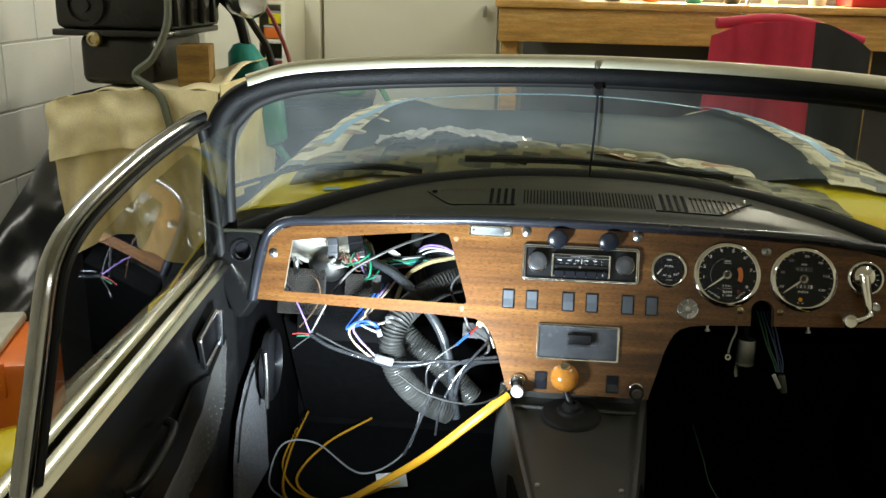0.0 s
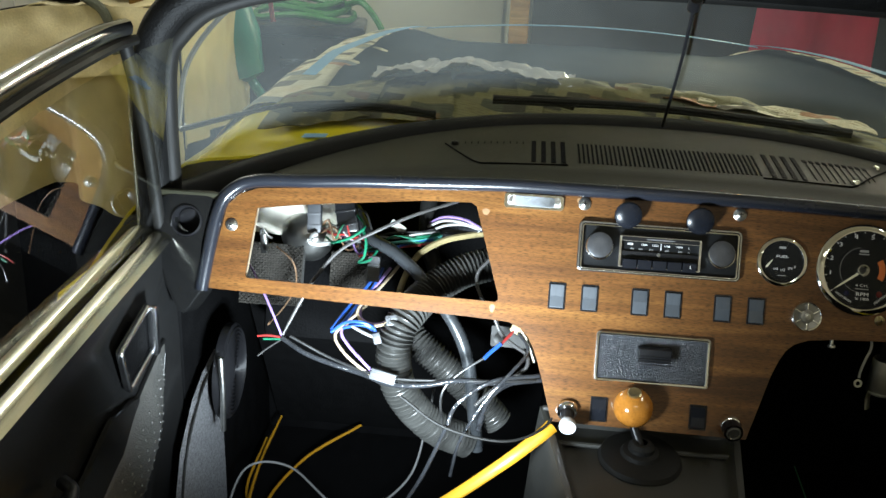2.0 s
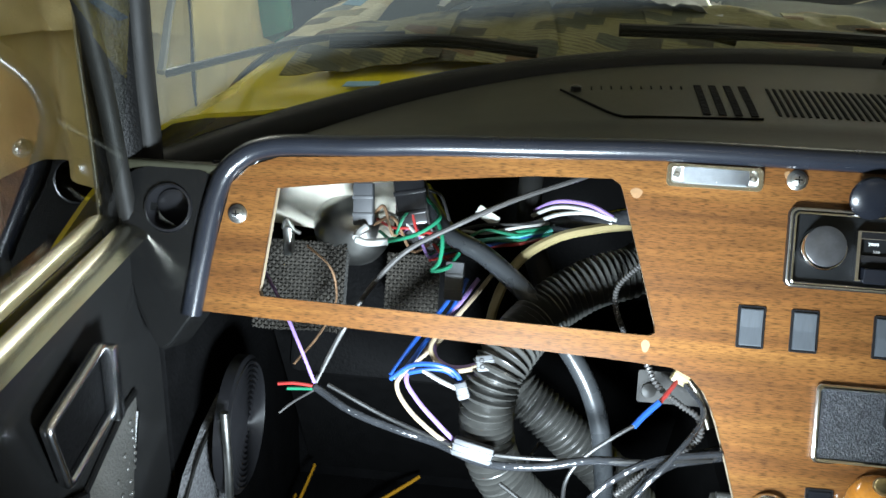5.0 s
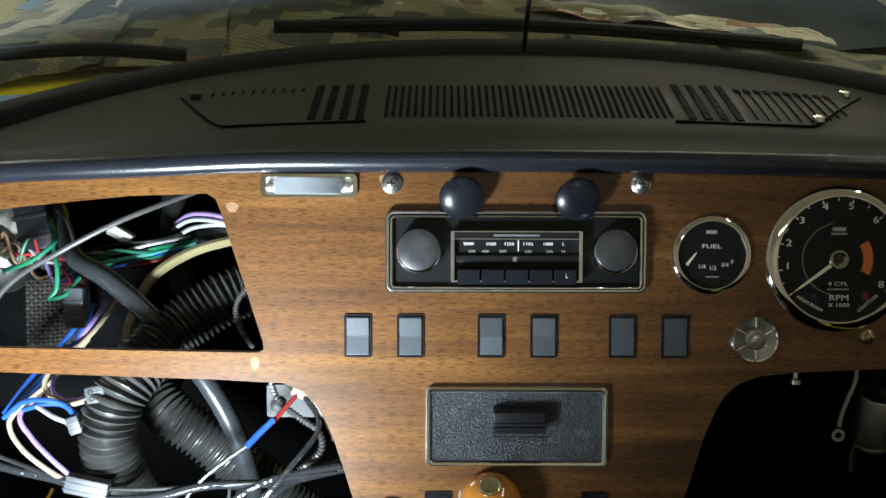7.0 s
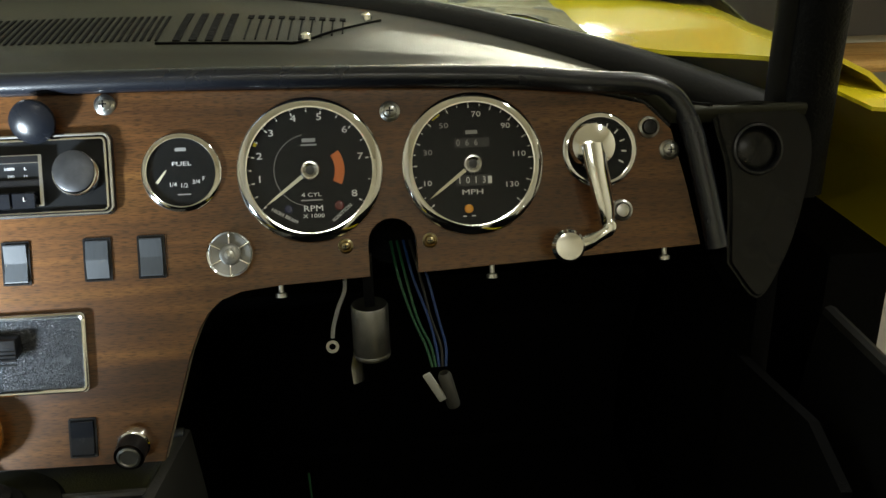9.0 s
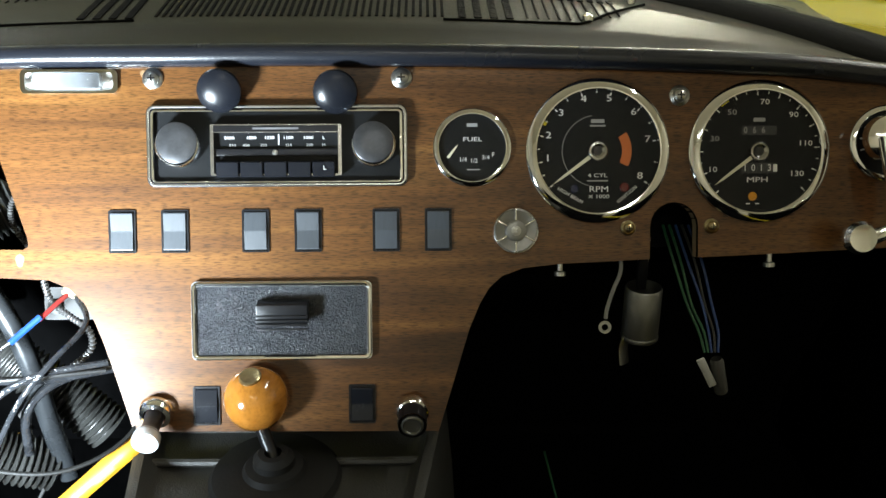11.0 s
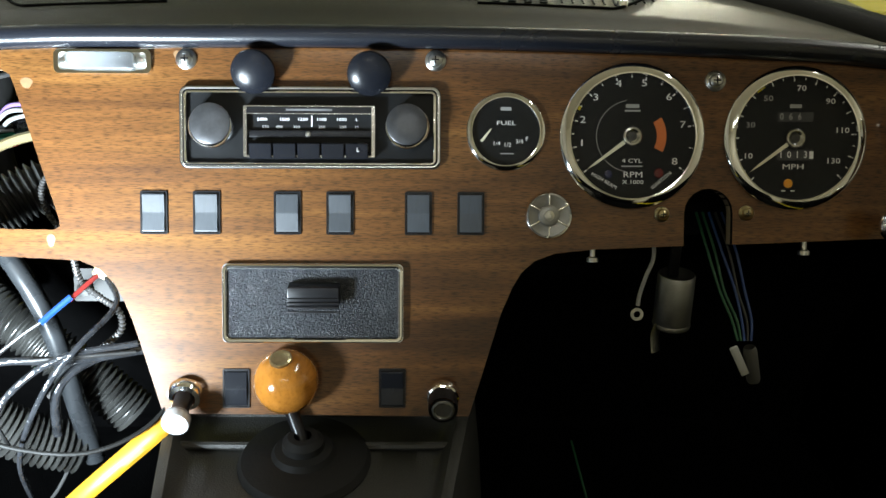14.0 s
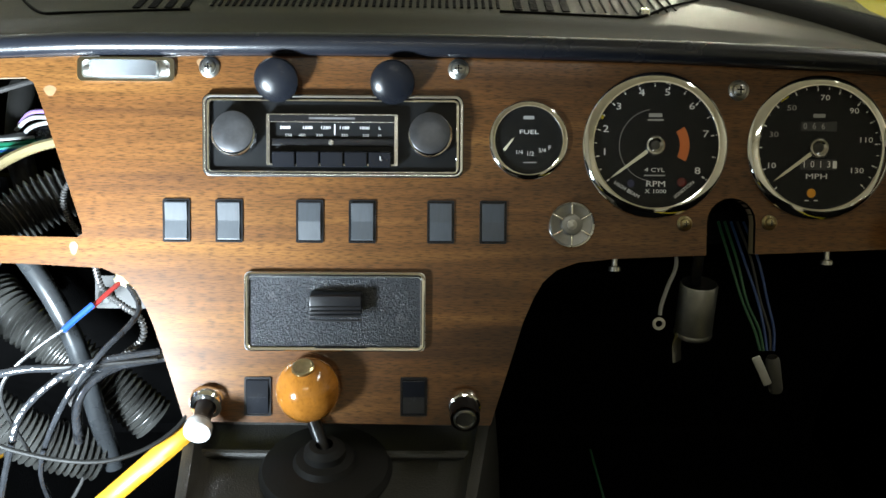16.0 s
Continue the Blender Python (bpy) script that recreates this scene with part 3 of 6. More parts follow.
def dial_ticks(g, r, angles, long=0.005, w=0.0011, mat=WHITE):
    for a in angles:
        c, s = math.cos(radians(a)), math.sin(radians(a))
        bar(g, r * c, r * s, long, w, mat, -0.0025, -a, "tick")


def pointer_hub(g):
    """A small dished chrome boss with a black pin in its middle."""
    hub = part("hub", lathe([(0.0078, 0.002), (0.0076, 0.0066), (0.0066, 0.0078), (0.0054, 0.0080), (0.0038, 0.0064), (0.0034, 0.0060), (0, 0.0060)], 30), HUBCHROME, g, "dull chrome boss")
    part("pin", lathe([(0.0034, 0.0058), (0.0032, 0.0066), (0.0012, 0.0070), (0, 0.0070)], 18), BLACKPIN, hub)


def arc(r0, r1, a0, a1, y, thick=0.0003, n=20):
    bm = sheet(lambda u, v: Vector(((r0 + (r1 - r0) * v) * math.cos(radians(a0 + (a1 - a0) * u)), y, (r0 + (r1 - r0) * v) * math.sin(radians(a0 + (a1 - a0) * u)))), n, 1, thick)
    return bm


tach = gauge("tachometer", "round black rev counter with chrome bezel in walnut dashboard", 0.2405, 0.7195, 0.0528)
for k, a in enumerate((191, 165, 136, 106, 77, 45, 10, -33), 1):
    lettering(str(k), 0.0072, WHITE, tach, 0.0385 * math.cos(radians(a)), -0.0025, 0.0385 * math.sin(radians(a)) + 0.002, name="numeral", stretch=1.35)
dial_ticks(tach, 0.0437, (217, 191, 165, 136, 106, 77, 45, 10, -33), 0.0024, 0.0010)
dial_ticks(tach, 0.0445, (204, 178, 150, 121, 91, 61, 28, -11), 0.0014, 0.0009)
part("ring_line", arc(0.0268, 0.0272, 100, 260, -0.0026), GREYMARK, tach)
part("red_sector", arc(0.0186, 0.0258, -27, 33, -0.0026), RED, tach, "orange-red warning sector", smooth=False)
lettering("4 CYL", 0.0042, WHITE, tach, 0, -0.0025, -0.0185, stretch=1.4)
lettering("RPM", 0.0062, WHITE, tach, 0.001, -0.0025, -0.0290, stretch=1.3)
lettering("X 1000", 0.0042, WHITE, tach, 0.001, -0.0025, -0.0345, stretch=1.3)
lettering("HIGH BEAM", 0.0038, WHITE, tach, -0.0208, -0.0025, -0.0335, 30, stretch=1.1)
lettering("IGNITION", 0.0038, WHITE, tach, 0.0225, -0.0025, -0.0330, -40, stretch=1.1)
bar(tach, 0, 0.0225, 0.010, 0.0028, GREYMARK, -0.0025)
bar(tach, 0, 0.0190, 0.012, 0.0012, GREYMARK, -0.0025)
bar(tach, 0, -0.0225, 0.016, 0.0010, GREYMARK, -0.0025)
DARKRED = material("dark_red_lens", (0.10, 0.008, 0.008), 0.2, vary=0.1)
DARKBLUE = material("dark_blue_lens", (0.012, 0.016, 0.05), 0.2, vary=0.1)
part("warning_lens", moved(lathe([(0.0032, 0), (0.0028, 0.001), (0, 0.0014)], 16), pose(-0.0175, -0.0022, -0.0285)), DARKBLUE, tach)
part("warning_lens", moved(lathe([(0.0036, 0), (0.003, 0.001), (0, 0.0014)], 16), pose(0.0205, -0.0022, -0.0275)), DARKRED, tach)
# yellow bar painted on the dial for a reflection in its glass
bar(tach, -0.0412, 0.0215, 0.0050, 0.0028, YELLOW, -0.0027, 28, "yellow_reflection")
needle(tach, 216.5, 0.0425, 0.004, 0.0017)
pointer_hub(tach)

speedo = gauge("speedometer", "round black speedometer with chrome bezel in walnut dashboard", 0.3635, 0.7185, 0.0522)
for t, x, z in (("10", -0.0365, -0.0140), ("30", -0.0350, 0.0100), ("50", -0.0215, 0.0305), ("70", 0.0042, 0.0385), ("90", 0.0270, 0.0285), ("110", 0.0365, 0.0062), ("130", 0.0300, -0.0175)):
    lettering(t, 0.0058, GREYMARK if t in ("30", "50") else WHITE, speedo, x * 0.97, -0.0025, z * 0.97, name="numeral", stretch=1.3)
dial_ticks(speedo, 0.0437, range(-40, 225, 22), 0.0024, 0.0009)
dial_ticks(speedo, 0.0447, range(-29, 215, 22), 0.0013, 0.0007)
lettering("MPH", 0.0056, WHITE, speedo, -0.001, -0.0025, -0.0215, stretch=1.5)
part("odometer_window", box(-0.0135, 0.0135, -0.0026, -0.0022, 0.0125, 0.0195), WINDOW, speedo, smooth=False)
part("odometer_window", box(-0.0135, 0.0135, -0.0026, -0.0022, -0.0165, -0.0085), WINDOW, speedo, smooth=False)
for k, t in enumerate("066"):
    lettering(t, 0.0068, GREYMARK, speedo, -0.0105 + 0.0068 * k, -0.0028, 0.016, name="digit", stretch=0.9)
for k, t in enumerate("1013"):
    lettering(t, 0.0072, WHITE, speedo, -0.0105 + 0.0062 * k, -0.0028, -0.0125, name="digit", stretch=0.9)
bar(speedo, 0.0125, -0.0125, 0.0030, 0.0055, WHITE, -0.0028)
bar(speedo, 0, 0.0240, 0.009, 0.0028, GREYMARK, -0.0025)
part("turn_lens", moved(lathe([(0.0034, 0), (0.003, 0.001), (0, 0.0015)], 18), pose(-0.0045, -0.0022, -0.0340)), AMBER, speedo, "amber warning lens")
for s in (-1, 1):
    bar(speedo, -0.0045 + s * 0.0035, -0.0395, 0.0030, 0.0008, WHITE, -0.0025, name="arrow")
# painted yellow reflection, as on the rev counter
bar(speedo, -0.0270, 0.0370, 0.0070, 0.0030, YELLOW, -0.0027, -36, "yellow_reflection")
needle(speedo, 216.8, 0.0425, 0.004, 0.0017)
pointer_hub(speedo)

fuel = gauge("fuel_gauge", "small round black fuel gauge with chrome bezel", 0.1455, 0.7225, 0.0287)
lettering("FUEL", 0.0044, WHITE, fuel, 0.0002, -0.0025, 0.0062, stretch=1.55)
for t, x, z in (("1/4", -0.0070, -0.0090), ("1/2", 0.0012, -0.0100), ("3/4", 0.0102, -0.0075), ("F", 0.0158, -0.0055)):
    lettering(t, 0.0046, WHITE, fuel, x, -0.0025, z, name="numeral")
bar(fuel, 0, 0.0170, 0.008, 0.0026, GREYMARK, -0.0025)
bar(fuel, 0.001, -0.0165, 0.010, 0.0008, GREYMARK, -0.0025)
n = needle(fuel, 52, 0.0125, 0.0, 0.0011)
n.location = (-0.0185, -0.0045, -0.0075)

oil = gauge("pressure_gauge", "small chrome-bezelled gauge behind the chrome crank handle", 0.4615, 0.7245, 0.0280)
dial_ticks(oil, 0.019, range(-30, 220, 25), 0.004)

crank = thing("window_winder", "chrome window winder handle hanging against the dashboard", "handle", seat(0.455, 0.70))
part("boss", moved(lathe([(0.0135, 0.009), (0.0170, 0.014), (0.0160, 0.022), (0.009, 0.026), (0, 0.027)], 28), pose(-0.003, -0.002, 0.027)), CHROME, crank)
part("arm", tube([(-0.003, -0.023, 0.027), (-0.001, -0.026, 0.005), (0.003, -0.026, -0.018), (0.0045, -0.024, -0.031)], lambda t: 0.0130 - 0.005 * t, 14, 8, flat=0.6), CHROME, crank)
part("elbow", tube([(0.0045, -0.024, -0.029), (0.0050, -0.026, -0.036), (-0.006, -0.026, -0.042), (-0.019, -0.027, -0.047)], lambda t: 0.0052 + 0.0008 * math.sin(9 * t), 12, 8), CHROME, crank)
part("knob", moved(lathe([(0.004, 0.0), (0.0115, 0.004), (0.0125, 0.010), (0.010, 0.0145), (0, 0.016)], 28), pose(-0.027, -0.022, -0.0465)), CHROME, crank)

# small fasteners
def dome_screw(x, z, r, mat, label="chrome crosshead screw in the dashboard", cup=True):
    s = thing("screw", label, "screw", seat(x, z), group="dashboard screws")
    if cup:
        part("cup_washer", lathe([(r * 1.0, 0.0), (r * 0.98, 0.0015), (r * 0.72, 0.0030), (r * 0.62, 0.0022)], 26), mat, s)
    part("head", lathe([(r * 0.66, 0.0012), (r * 0.60, 0.0040), (r * 0.35, 0.0056), (0, 0.0060)], 22), mat, s)
    part("slot", box(-r * 0.36, r * 0.36, -0.0062, -0.0052, -r * 0.07, r * 0.07, 0, box(-r * 0.07, r * 0.07, -0.0062, -0.0052, -r * 0.36, r * 0.36)), BLACK, s, smooth=False)


for x, z in ((-0.093, 0.775), (0.0925, 0.775), (0.3025, 0.761), (-0.5275, 0.718), (0.516, 0.722)):
    dome_screw(x, z, 0.0078, STEEL)
for x, z in ((0.264, 0.661), (0.328, 0.662)):
    dome_screw(x, z, 0.0058, BRASS, "dull brass screw beside the steering column cut-out")
for x, z in ((0.5005, 0.740), (0.477, 0.6775)):
    g = thing("push_button", "small dark push button with a chrome rim", "button", seat(x, z))
    part("rim", lathe([(0.0085, 0), (0.0080, 0.003), (0.0062, 0.004), (0.0058, 0.002)], 26), STEEL, g)
    part("cap", lathe([(0.0056, 0.001), (0.0050, 0.005), (0, 0.006)], 22), BLACK if z > 0.7 else STEEL, g)
for x in (0.375, 0.511, 0.213):
    g = thing("stud", "short threaded stud under the dashboard edge", "bolt", LEAN @ Matrix.Translation((x, 0.006, curve_y(((0.2, 0.634), (0.318, 0.638), (0.538, 0.648)), x))))
    part("shank", moved(lathe([(0.0022, -0.001), (0.0022, 0.006), (0.0045, 0.007), (0.0045, 0.010), (0, 0.0105)], 12, axis="Z"), pose(0, 0, 0, 180)), STEEL, g)

# courtesy light
m = thing("map_light", "small oblong map light with clear ribbed lens", "lamp", seat(-0.1545, 0.7730))
part("rim", plate(rounded(-0.036, 0.036, -0.0088, 0.0088, 0.004), -0.003, 0.0, [rounded(-0.0325, 0.0325, -0.0065, 0.0065, 0.003)]), CHROME, m)
part("reflector", plate(rounded(-0.033, 0.033, -0.0068, 0.0068, 0.003), -0.0012, 0.0), material("white_reflector", (0.72, 0.72, 0.70), 0.3, 0.3), m)
bm = plate(rounded(-0.0245, 0.0245, -0.0062, 0.0062, 0.003), -0.0085, -0.0014)
lens = part("lens", bm, material("ribbed_clear_plastic", (0.34, 0.355, 0.37), 0.10, vary=0.2, scale=150, fine=500, coat=0.5), m, "clear ribbed lens")
for k in range(9):
    part("lens_rib", box(-0.0240, 0.0240, -0.0096, -0.0084, -0.0056 + 0.00135 * k, -0.0050 + 0.00135 * k, 0.0002), LENS, lens)
for s in (-1, 1):
    part("lens_screw", moved(lathe([(0.0028, 0), (0.0025, 0.0035), (0, 0.0042)], 14), pose(s * 0.0287, -0.002, 0.0)), STEEL, m)

# choke and heater pulls
for x, z in ((-0.0412, 0.7690), (0.0440, 0.7680)):
    k = thing("pull_knob", "round black plastic pull knob", "knob", level(x, z), group="black pull knobs")
    part("stem", lathe([(0.0045, 0), (0.0045, 0.012)], 16), BLACK, k)
    part("cap", lathe([(0.006, 0.007), (0.0150, 0.0105), (0.0166, 0.0130), (0.0160, 0.0155), (0.0130, 0.0175), (0.007, 0.0190), (0, 0.0195)], 36), MATTKNOB, k, "domed black cap")

# radio
radio = thing("car_radio", "black push-button car radio with chrome rim", "radio", seat(-0.0005, 0.7245) @ Matrix.Diagonal((0.995, 0.75, 1, 1)))
part("surround", plate(rounded(-0.0975, 0.0975, -0.0305, 0.0305, 0.006), -0.0065, 0.0, [rounded(-0.0925, 0.0925, -0.0265, 0.0255, 0.003)]), BLACK, radio)
part("inner_surround", plate(rounded(-0.0945, 0.0945, -0.0283, 0.0275, 0.005), -0.0085, -0.0062, [rounded(-0.0925, 0.0925, -0.0265, 0.0255, 0.003)]), BLACK, radio)
part("rim_bead", tube([(x, -0.0066, z) for x, z in rounded(-0.0958, 0.0958, -0.0290, 0.0290, 0.005)] + [(0.0958, -0.0066, 0.024)], 0.0014, 8, 1), WORNCHROME, radio, "chrome rim")
part("inner_bead", tube([(x, -0.0088, z) for x, z in rounded(-0.0930, 0.0930, -0.0270, 0.0260, 0.003)] + [(0.0930, -0.0088, 0.023)], 0.0010, 8, 1), CHROME, radio)
part("faceplate", plate(rounded(-0.093, 0.093, -0.027, 0.026, 0.003), -0.004, -0.0005), SATIN, radio)
part("nose_frame", plate(rounded(-0.0487, 0.0487, -0.0222, 0.0155, 0.001), -0.0150, -0.0035, [rounded(-0.0462, 0.0462, -0.0225 + 0.0015, 0.0095, 0.0005)]), WORNCHROME, radio, "chrome nosepiece frame")
part("nose_header", box(-0.0462, 0.0462, -0.0155, -0.0148, 0.0100, 0.0148), BLACK, radio, smooth=False)
bar(radio, 0.0, 0.0124, 0.034, 0.0015, PLATEMARK, -0.0158, name="maker_plate")
part("scale", box(-0.0462, 0.0462, -0.0085, -0.004, -0.021, 0.0095), SATIN, radio, smooth=False)
for t, x in (("2000", -0.0355), ("1500", -0.0190), ("1250", -0.0055), ("1100", 0.0085), ("1000", 0.0235), ("L", 0.0350)):
    lettering(t, 0.0031, WHITE, radio, x, -0.0088, 0.0058, name="numeral", stretch=1.25)
for t, x in (("550", -0.0330), ("450", -0.0230), ("350", -0.0100), ("250", 0.0088), ("200", 0.0245), ("M", 0.0350)):
    lettering(t, 0.0029, GREYMARK, radio, x, -0.0088, 0.0002, name="numeral", stretch=1.2)
part("tuning_pointer", box(0.0012, 0.0018, -0.0096, -0.0086, 0.0005, 0.0085), WHITE, radio, smooth=False)
part("scale_bar", box(-0.0462, 0.0462, -0.0125, -0.008, -0.0075, -0.0025, 0.0006), BLACK, radio)
part("scale_boss", moved(lathe([(0.0022, 0), (0.0018, 0.001), (0, 0.0014)], 14), pose(-0.001, -0.0126, -0.0052)), STEEL, radio)
for k in range(5):
    x = -0.0355 + 0.0178 * k
    part("preset_key", moved(box(-0.0082, 0.0082, -0.024, -0.008, -0.0056, 0.0056, 0.0005, segments=1), pose(x, 0.003, -0.0155, 6)), MATTKNOB, radio, "black push button", smooth=False)
lettering("L", 0.0045, WHITE, radio, 0.0365, -0.0216, -0.0170)
for s in (-1, 1):
    k = part("knob", lathe([(0.0150, 0.004), (0.0164, 0.006), (0.0167, 0.010), (0.0165, 0.0185), (0.0156, 0.0203), (0.0150, 0.0205)], 40), CHROME, radio, "chrome ringed tuning knob", m=pose(s * 0.0725, 0, 0.0005))
    part("knob_cap", moved(lathe([(0.0153, 0.0195), (0.0152, 0.0212), (0.0145, 0.0218), (0.0060, 0.0223), (0, 0.0223)], 40), Matrix()), DISC, k, "worn grey knob face", m=pose(0, 0, 0, -4))


# rocker switches
def rocker(x, z, h, tip, mat=SWITCH):
    s = thing("rocker_switch", "small grey and black rocker switch in the walnut dashboard", "switch", seat(x, z) @ Matrix.Diagonal((1, 0.6, 1, 1)), group="dashboard rocker switches")
    part("surround", plate(rounded(-0.0102, 0.0102, -h / 2, h / 2, 0.0012), -0.0022, 0.0, [rounded(-0.0088, 0.0088, -h / 2 + 0.0012, h / 2 - 0.0012, 0.0008)]), BLACK, s)
    part("well", box(-0.0089, 0.0089, -0.0007, -0.0002, -h / 2 + 0.001, h / 2 - 0.001), BLACK, s, smooth=False)
    a = h / 2 - 0.0022
    bm = bmesh.new()
    prof = [(-a, 0.001), (-a, 0.0040 + tip), (-a + 0.0008, 0.0044 + tip), (-0.0004, 0.0046 - tip), (0.0004, 0.0046 - tip), (a - 0.0008, 0.0044 + tip), (a, 0.0040 + tip), (a, 0.001)]
    for sgn in (-1, 1):
        bm.faces.new([bm.verts.new((sgn * 0.0082, -d, zz)) for zz, d in prof])
    bm.verts.ensure_lookup_table()
    k = len(prof)
    for i in range(k):
        bm.faces.new((bm.verts[i], bm.verts[(i + 1) % k], bm.verts[k + (i + 1) % k], bm.verts[k + i]))
    part("rocker", bm, mat, s, "scuffed grey rocker" if mat is SWITCH else "black rocker", smooth=False)
    return s


for k, x in enumerate((-0.1185, -0.079, -0.0185, 0.021, 0.080, 0.1195)):
    rocker(x, 0.6608, 0.0325, (0.0009, 0.0009, -0.0012, 0.0013, -0.0012, 0.0014)[k])
rocker(-0.058, 0.5275, 0.030, -0.0012, MATTKNOB)
rocker(0.0605, 0.5278, 0.030, 0.0012, MATTKNOB)

# ashtray
ash = thing("ashtray", "black crackle-finish ashtray drawer with chrome edge", "ashtray", seat(0.0008, 0.5930) @ Matrix.Diagonal((0.985, 0.75, 1, 1)))
part("rim", plate(rounded(-0.069, 0.069, -0.0298, 0.0298, 0.004), -0.006, 0.0, [rounded(-0.0655, 0.0655, -0.0272, 0.0262, 0.003)]), WORNCHROME, ash, "chrome edge")
part("rim_bead", tube([(x, -0.0062, z) for x, z in rounded(-0.0672, 0.0672, -0.0284, 0.0280, 0.004)] + [(0.0672, -0.0062, 0.024)], 0.0016, 8, 1), CHROME, ash)
part("drawer_front", plate(rounded(-0.0657, 0.0657, -0.0274, 0.0264, 0.003), -0.0042, -0.0005), HAMMER, ash, "crackle black front")
h = part("handle", moved(box(-0.0195, 0.0195, -0.014, 0.002, -0.0075, 0.0075, 0.0012), pose(0.0015, -0.006, 0.0085, 12)), BLACK, ash, "black ribbed handle")
for k in range(4):
    part("rib", box(-0.0182, 0.0212, -0.0208, -0.0192, 0.0035 - 0.0032 * k, 0.0050 - 0.0032 * k, 0.0003), BLACK, h)

# ignition push
ig = thing("push_pull_switch", "round clear-faced switch with six ribs and a chrome rim", "switch", seat(0.178, 0.6597))
part("rim", lathe([(0.0182, 0), (0.0180, 0.005), (0.0168, 0.0072), (0.0155, 0.006)], 40), CHROME, ig)
part("dish", lathe([(0.0158, 0.003), (0.0158, 0.0055), (0.008, 0.0040), (0.0078, 0.007), (0.0058, 0.0078), (0, 0.007)], 40), ALLOY, ig)
for k in range(6):
    part("rib", moved(box(0.0078, 0.0160, -0.0078, -0.004, -0.0006, 0.0006, 0.0003), Matrix.Rotation(radians(30 + 60 * k), 4, "Y")), CHROME, ig)
part("core", lathe([(0.004, 0.006), (0.0036, 0.0095), (0.0014, 0.0100), (0.0012, 0.0085), (0, 0.0085)], 20), STEEL, ig)

# lower corner knobs
kn = thing("panel_lamp_knob", "chrome pull knob with a polished dished face", "knob", level(-0.0960, 0.5245) @ Matrix.Rotation(radians(8), 4, "X"))
part("collar", lathe([(0.0135, 0.0), (0.0135, 0.004), (0.0118, 0.0075), (0.0085, 0.0085)], 32), CHROME, kn)
part("stem", lathe([(0.0072, 0.006), (0.0066, 0.022), (0.0105, 0.030)], 28), BLACK, kn)
# the face's white colour paints in the inspection lamp's reflection
part("face", lathe([(0.0098, 0.028), (0.0104, 0.034), (0.0098, 0.0365), (0.0088, 0.0365), (0.0080, 0.0358), (0, 0.0352)], 36), material("painted_lamp_glare", (0.55, 0.56, 0.57), 0.25, 0.3), kn, "dished face painted white for the lamp reflection")
cg = thing("cigar_lighter", "black cigar lighter with a chrome collar", "cigar lighter", level(0.099, 0.5240))
part("collar", lathe([(0.0125, 0.0), (0.0130, 0.004), (0.0120, 0.008), (0.0105, 0.009)], 32), CHROME, cg)
part("barrel", lathe([(0.0108, 0.006), (0.0112, 0.020), (0.0108, 0.0235)], 32), BLACK, cg)
part("face", lathe([(0.0088, 0.022), (0.0086, 0.0245), (0.0070, 0.0250), (0.0062, 0.0235), (0, 0.0230)], 28), ALLOY, cg)

# ---- defroster vents let into the pad ----
def pad_point(x, y, up=0.0):
    return Vector((x, y, pad_top(x, y) + up))


vent = thing("defroster_vent", "long black slotted defroster vent in the crash pad", "air vent")


def slot_strip(x, w, y0, y1, name="slot", lean=0.0):
    part(name, sheet(lambda u, v: pad_point(x + w * (u - 0.5) + lean * v, y0 + (y1 - y0) * v, 0.0009), 1, 4, 0.0006), MAT_BLACK, vent, smooth=False)


for k in range(40):
    slot_strip(-0.100 + 0.00575 * k, 0.0024, 0.094, 0.158)
for k in range(4):
    slot_strip(0.140 + 0.0125 * k, 0.0060, 0.092, 0.166)
    slot_strip(-0.158 + 0.0125 * k, 0.0060, 0.090, 0.162)
for k in range(10):
    slot_strip(0.192 + 0.0085 * k, 0.0014, 0.095 + 0.006 * max(0, k - 6), 0.150)
    slot_strip(0.1915 + 0.0085 * k, 0.0050, 0.152, 0.161, "slot_mouth")
    slot_strip(-0.172 - 0.0085 * k, 0.0012, 0.150, 0.158, "slot_mouth")
end_r = [pad_point(0.125, 0.087, 0.0006), pad_point(0.215, 0.086, 0.0006), pad_point(0.236, 0.089, 0.0006), pad_point(0.262, 0.12, 0.0006), pad_point(0.300, 0.165, 0.0006)]
end_l = [pad_point(-0.115, 0.085, 0.0006), pad_point(-0.205, 0.081, 0.0006), pad_point(-0.228, 0.083, 0.0006), pad_point(-0.250, 0.11, 0.0006), pad_point(-0.275, 0.152, 0.0006)]
part("edge_groove", tube(end_r, 0.0012, 6, 6), MAT_BLACK, vent)
part("edge_groove", tube(end_l, 0.0012, 6, 6), MAT_BLACK, vent)
for x, y, mt in ((0.288, 0.168, CHROME), (0.240, 0.098, CHROME), (-0.262, 0.150, BLACK)):
    part("vent_screw", moved(lathe([(0.0050, -0.002), (0.0046, 0.003), (0, 0.005)], 16, axis="Z"), Matrix.Translation(pad_point(x, y, 0.001))), mt, vent)
p = thing("trim_stud", "small chrome stud on the crash pad", "fastener", Matrix.Translation(pad_point(0.505, 0.085, 0.0)))
part("head", lathe([(0.005, -0.003), (0.0045, 0.004), (0, 0.006)], 16, axis="Z"), CHROME, p)

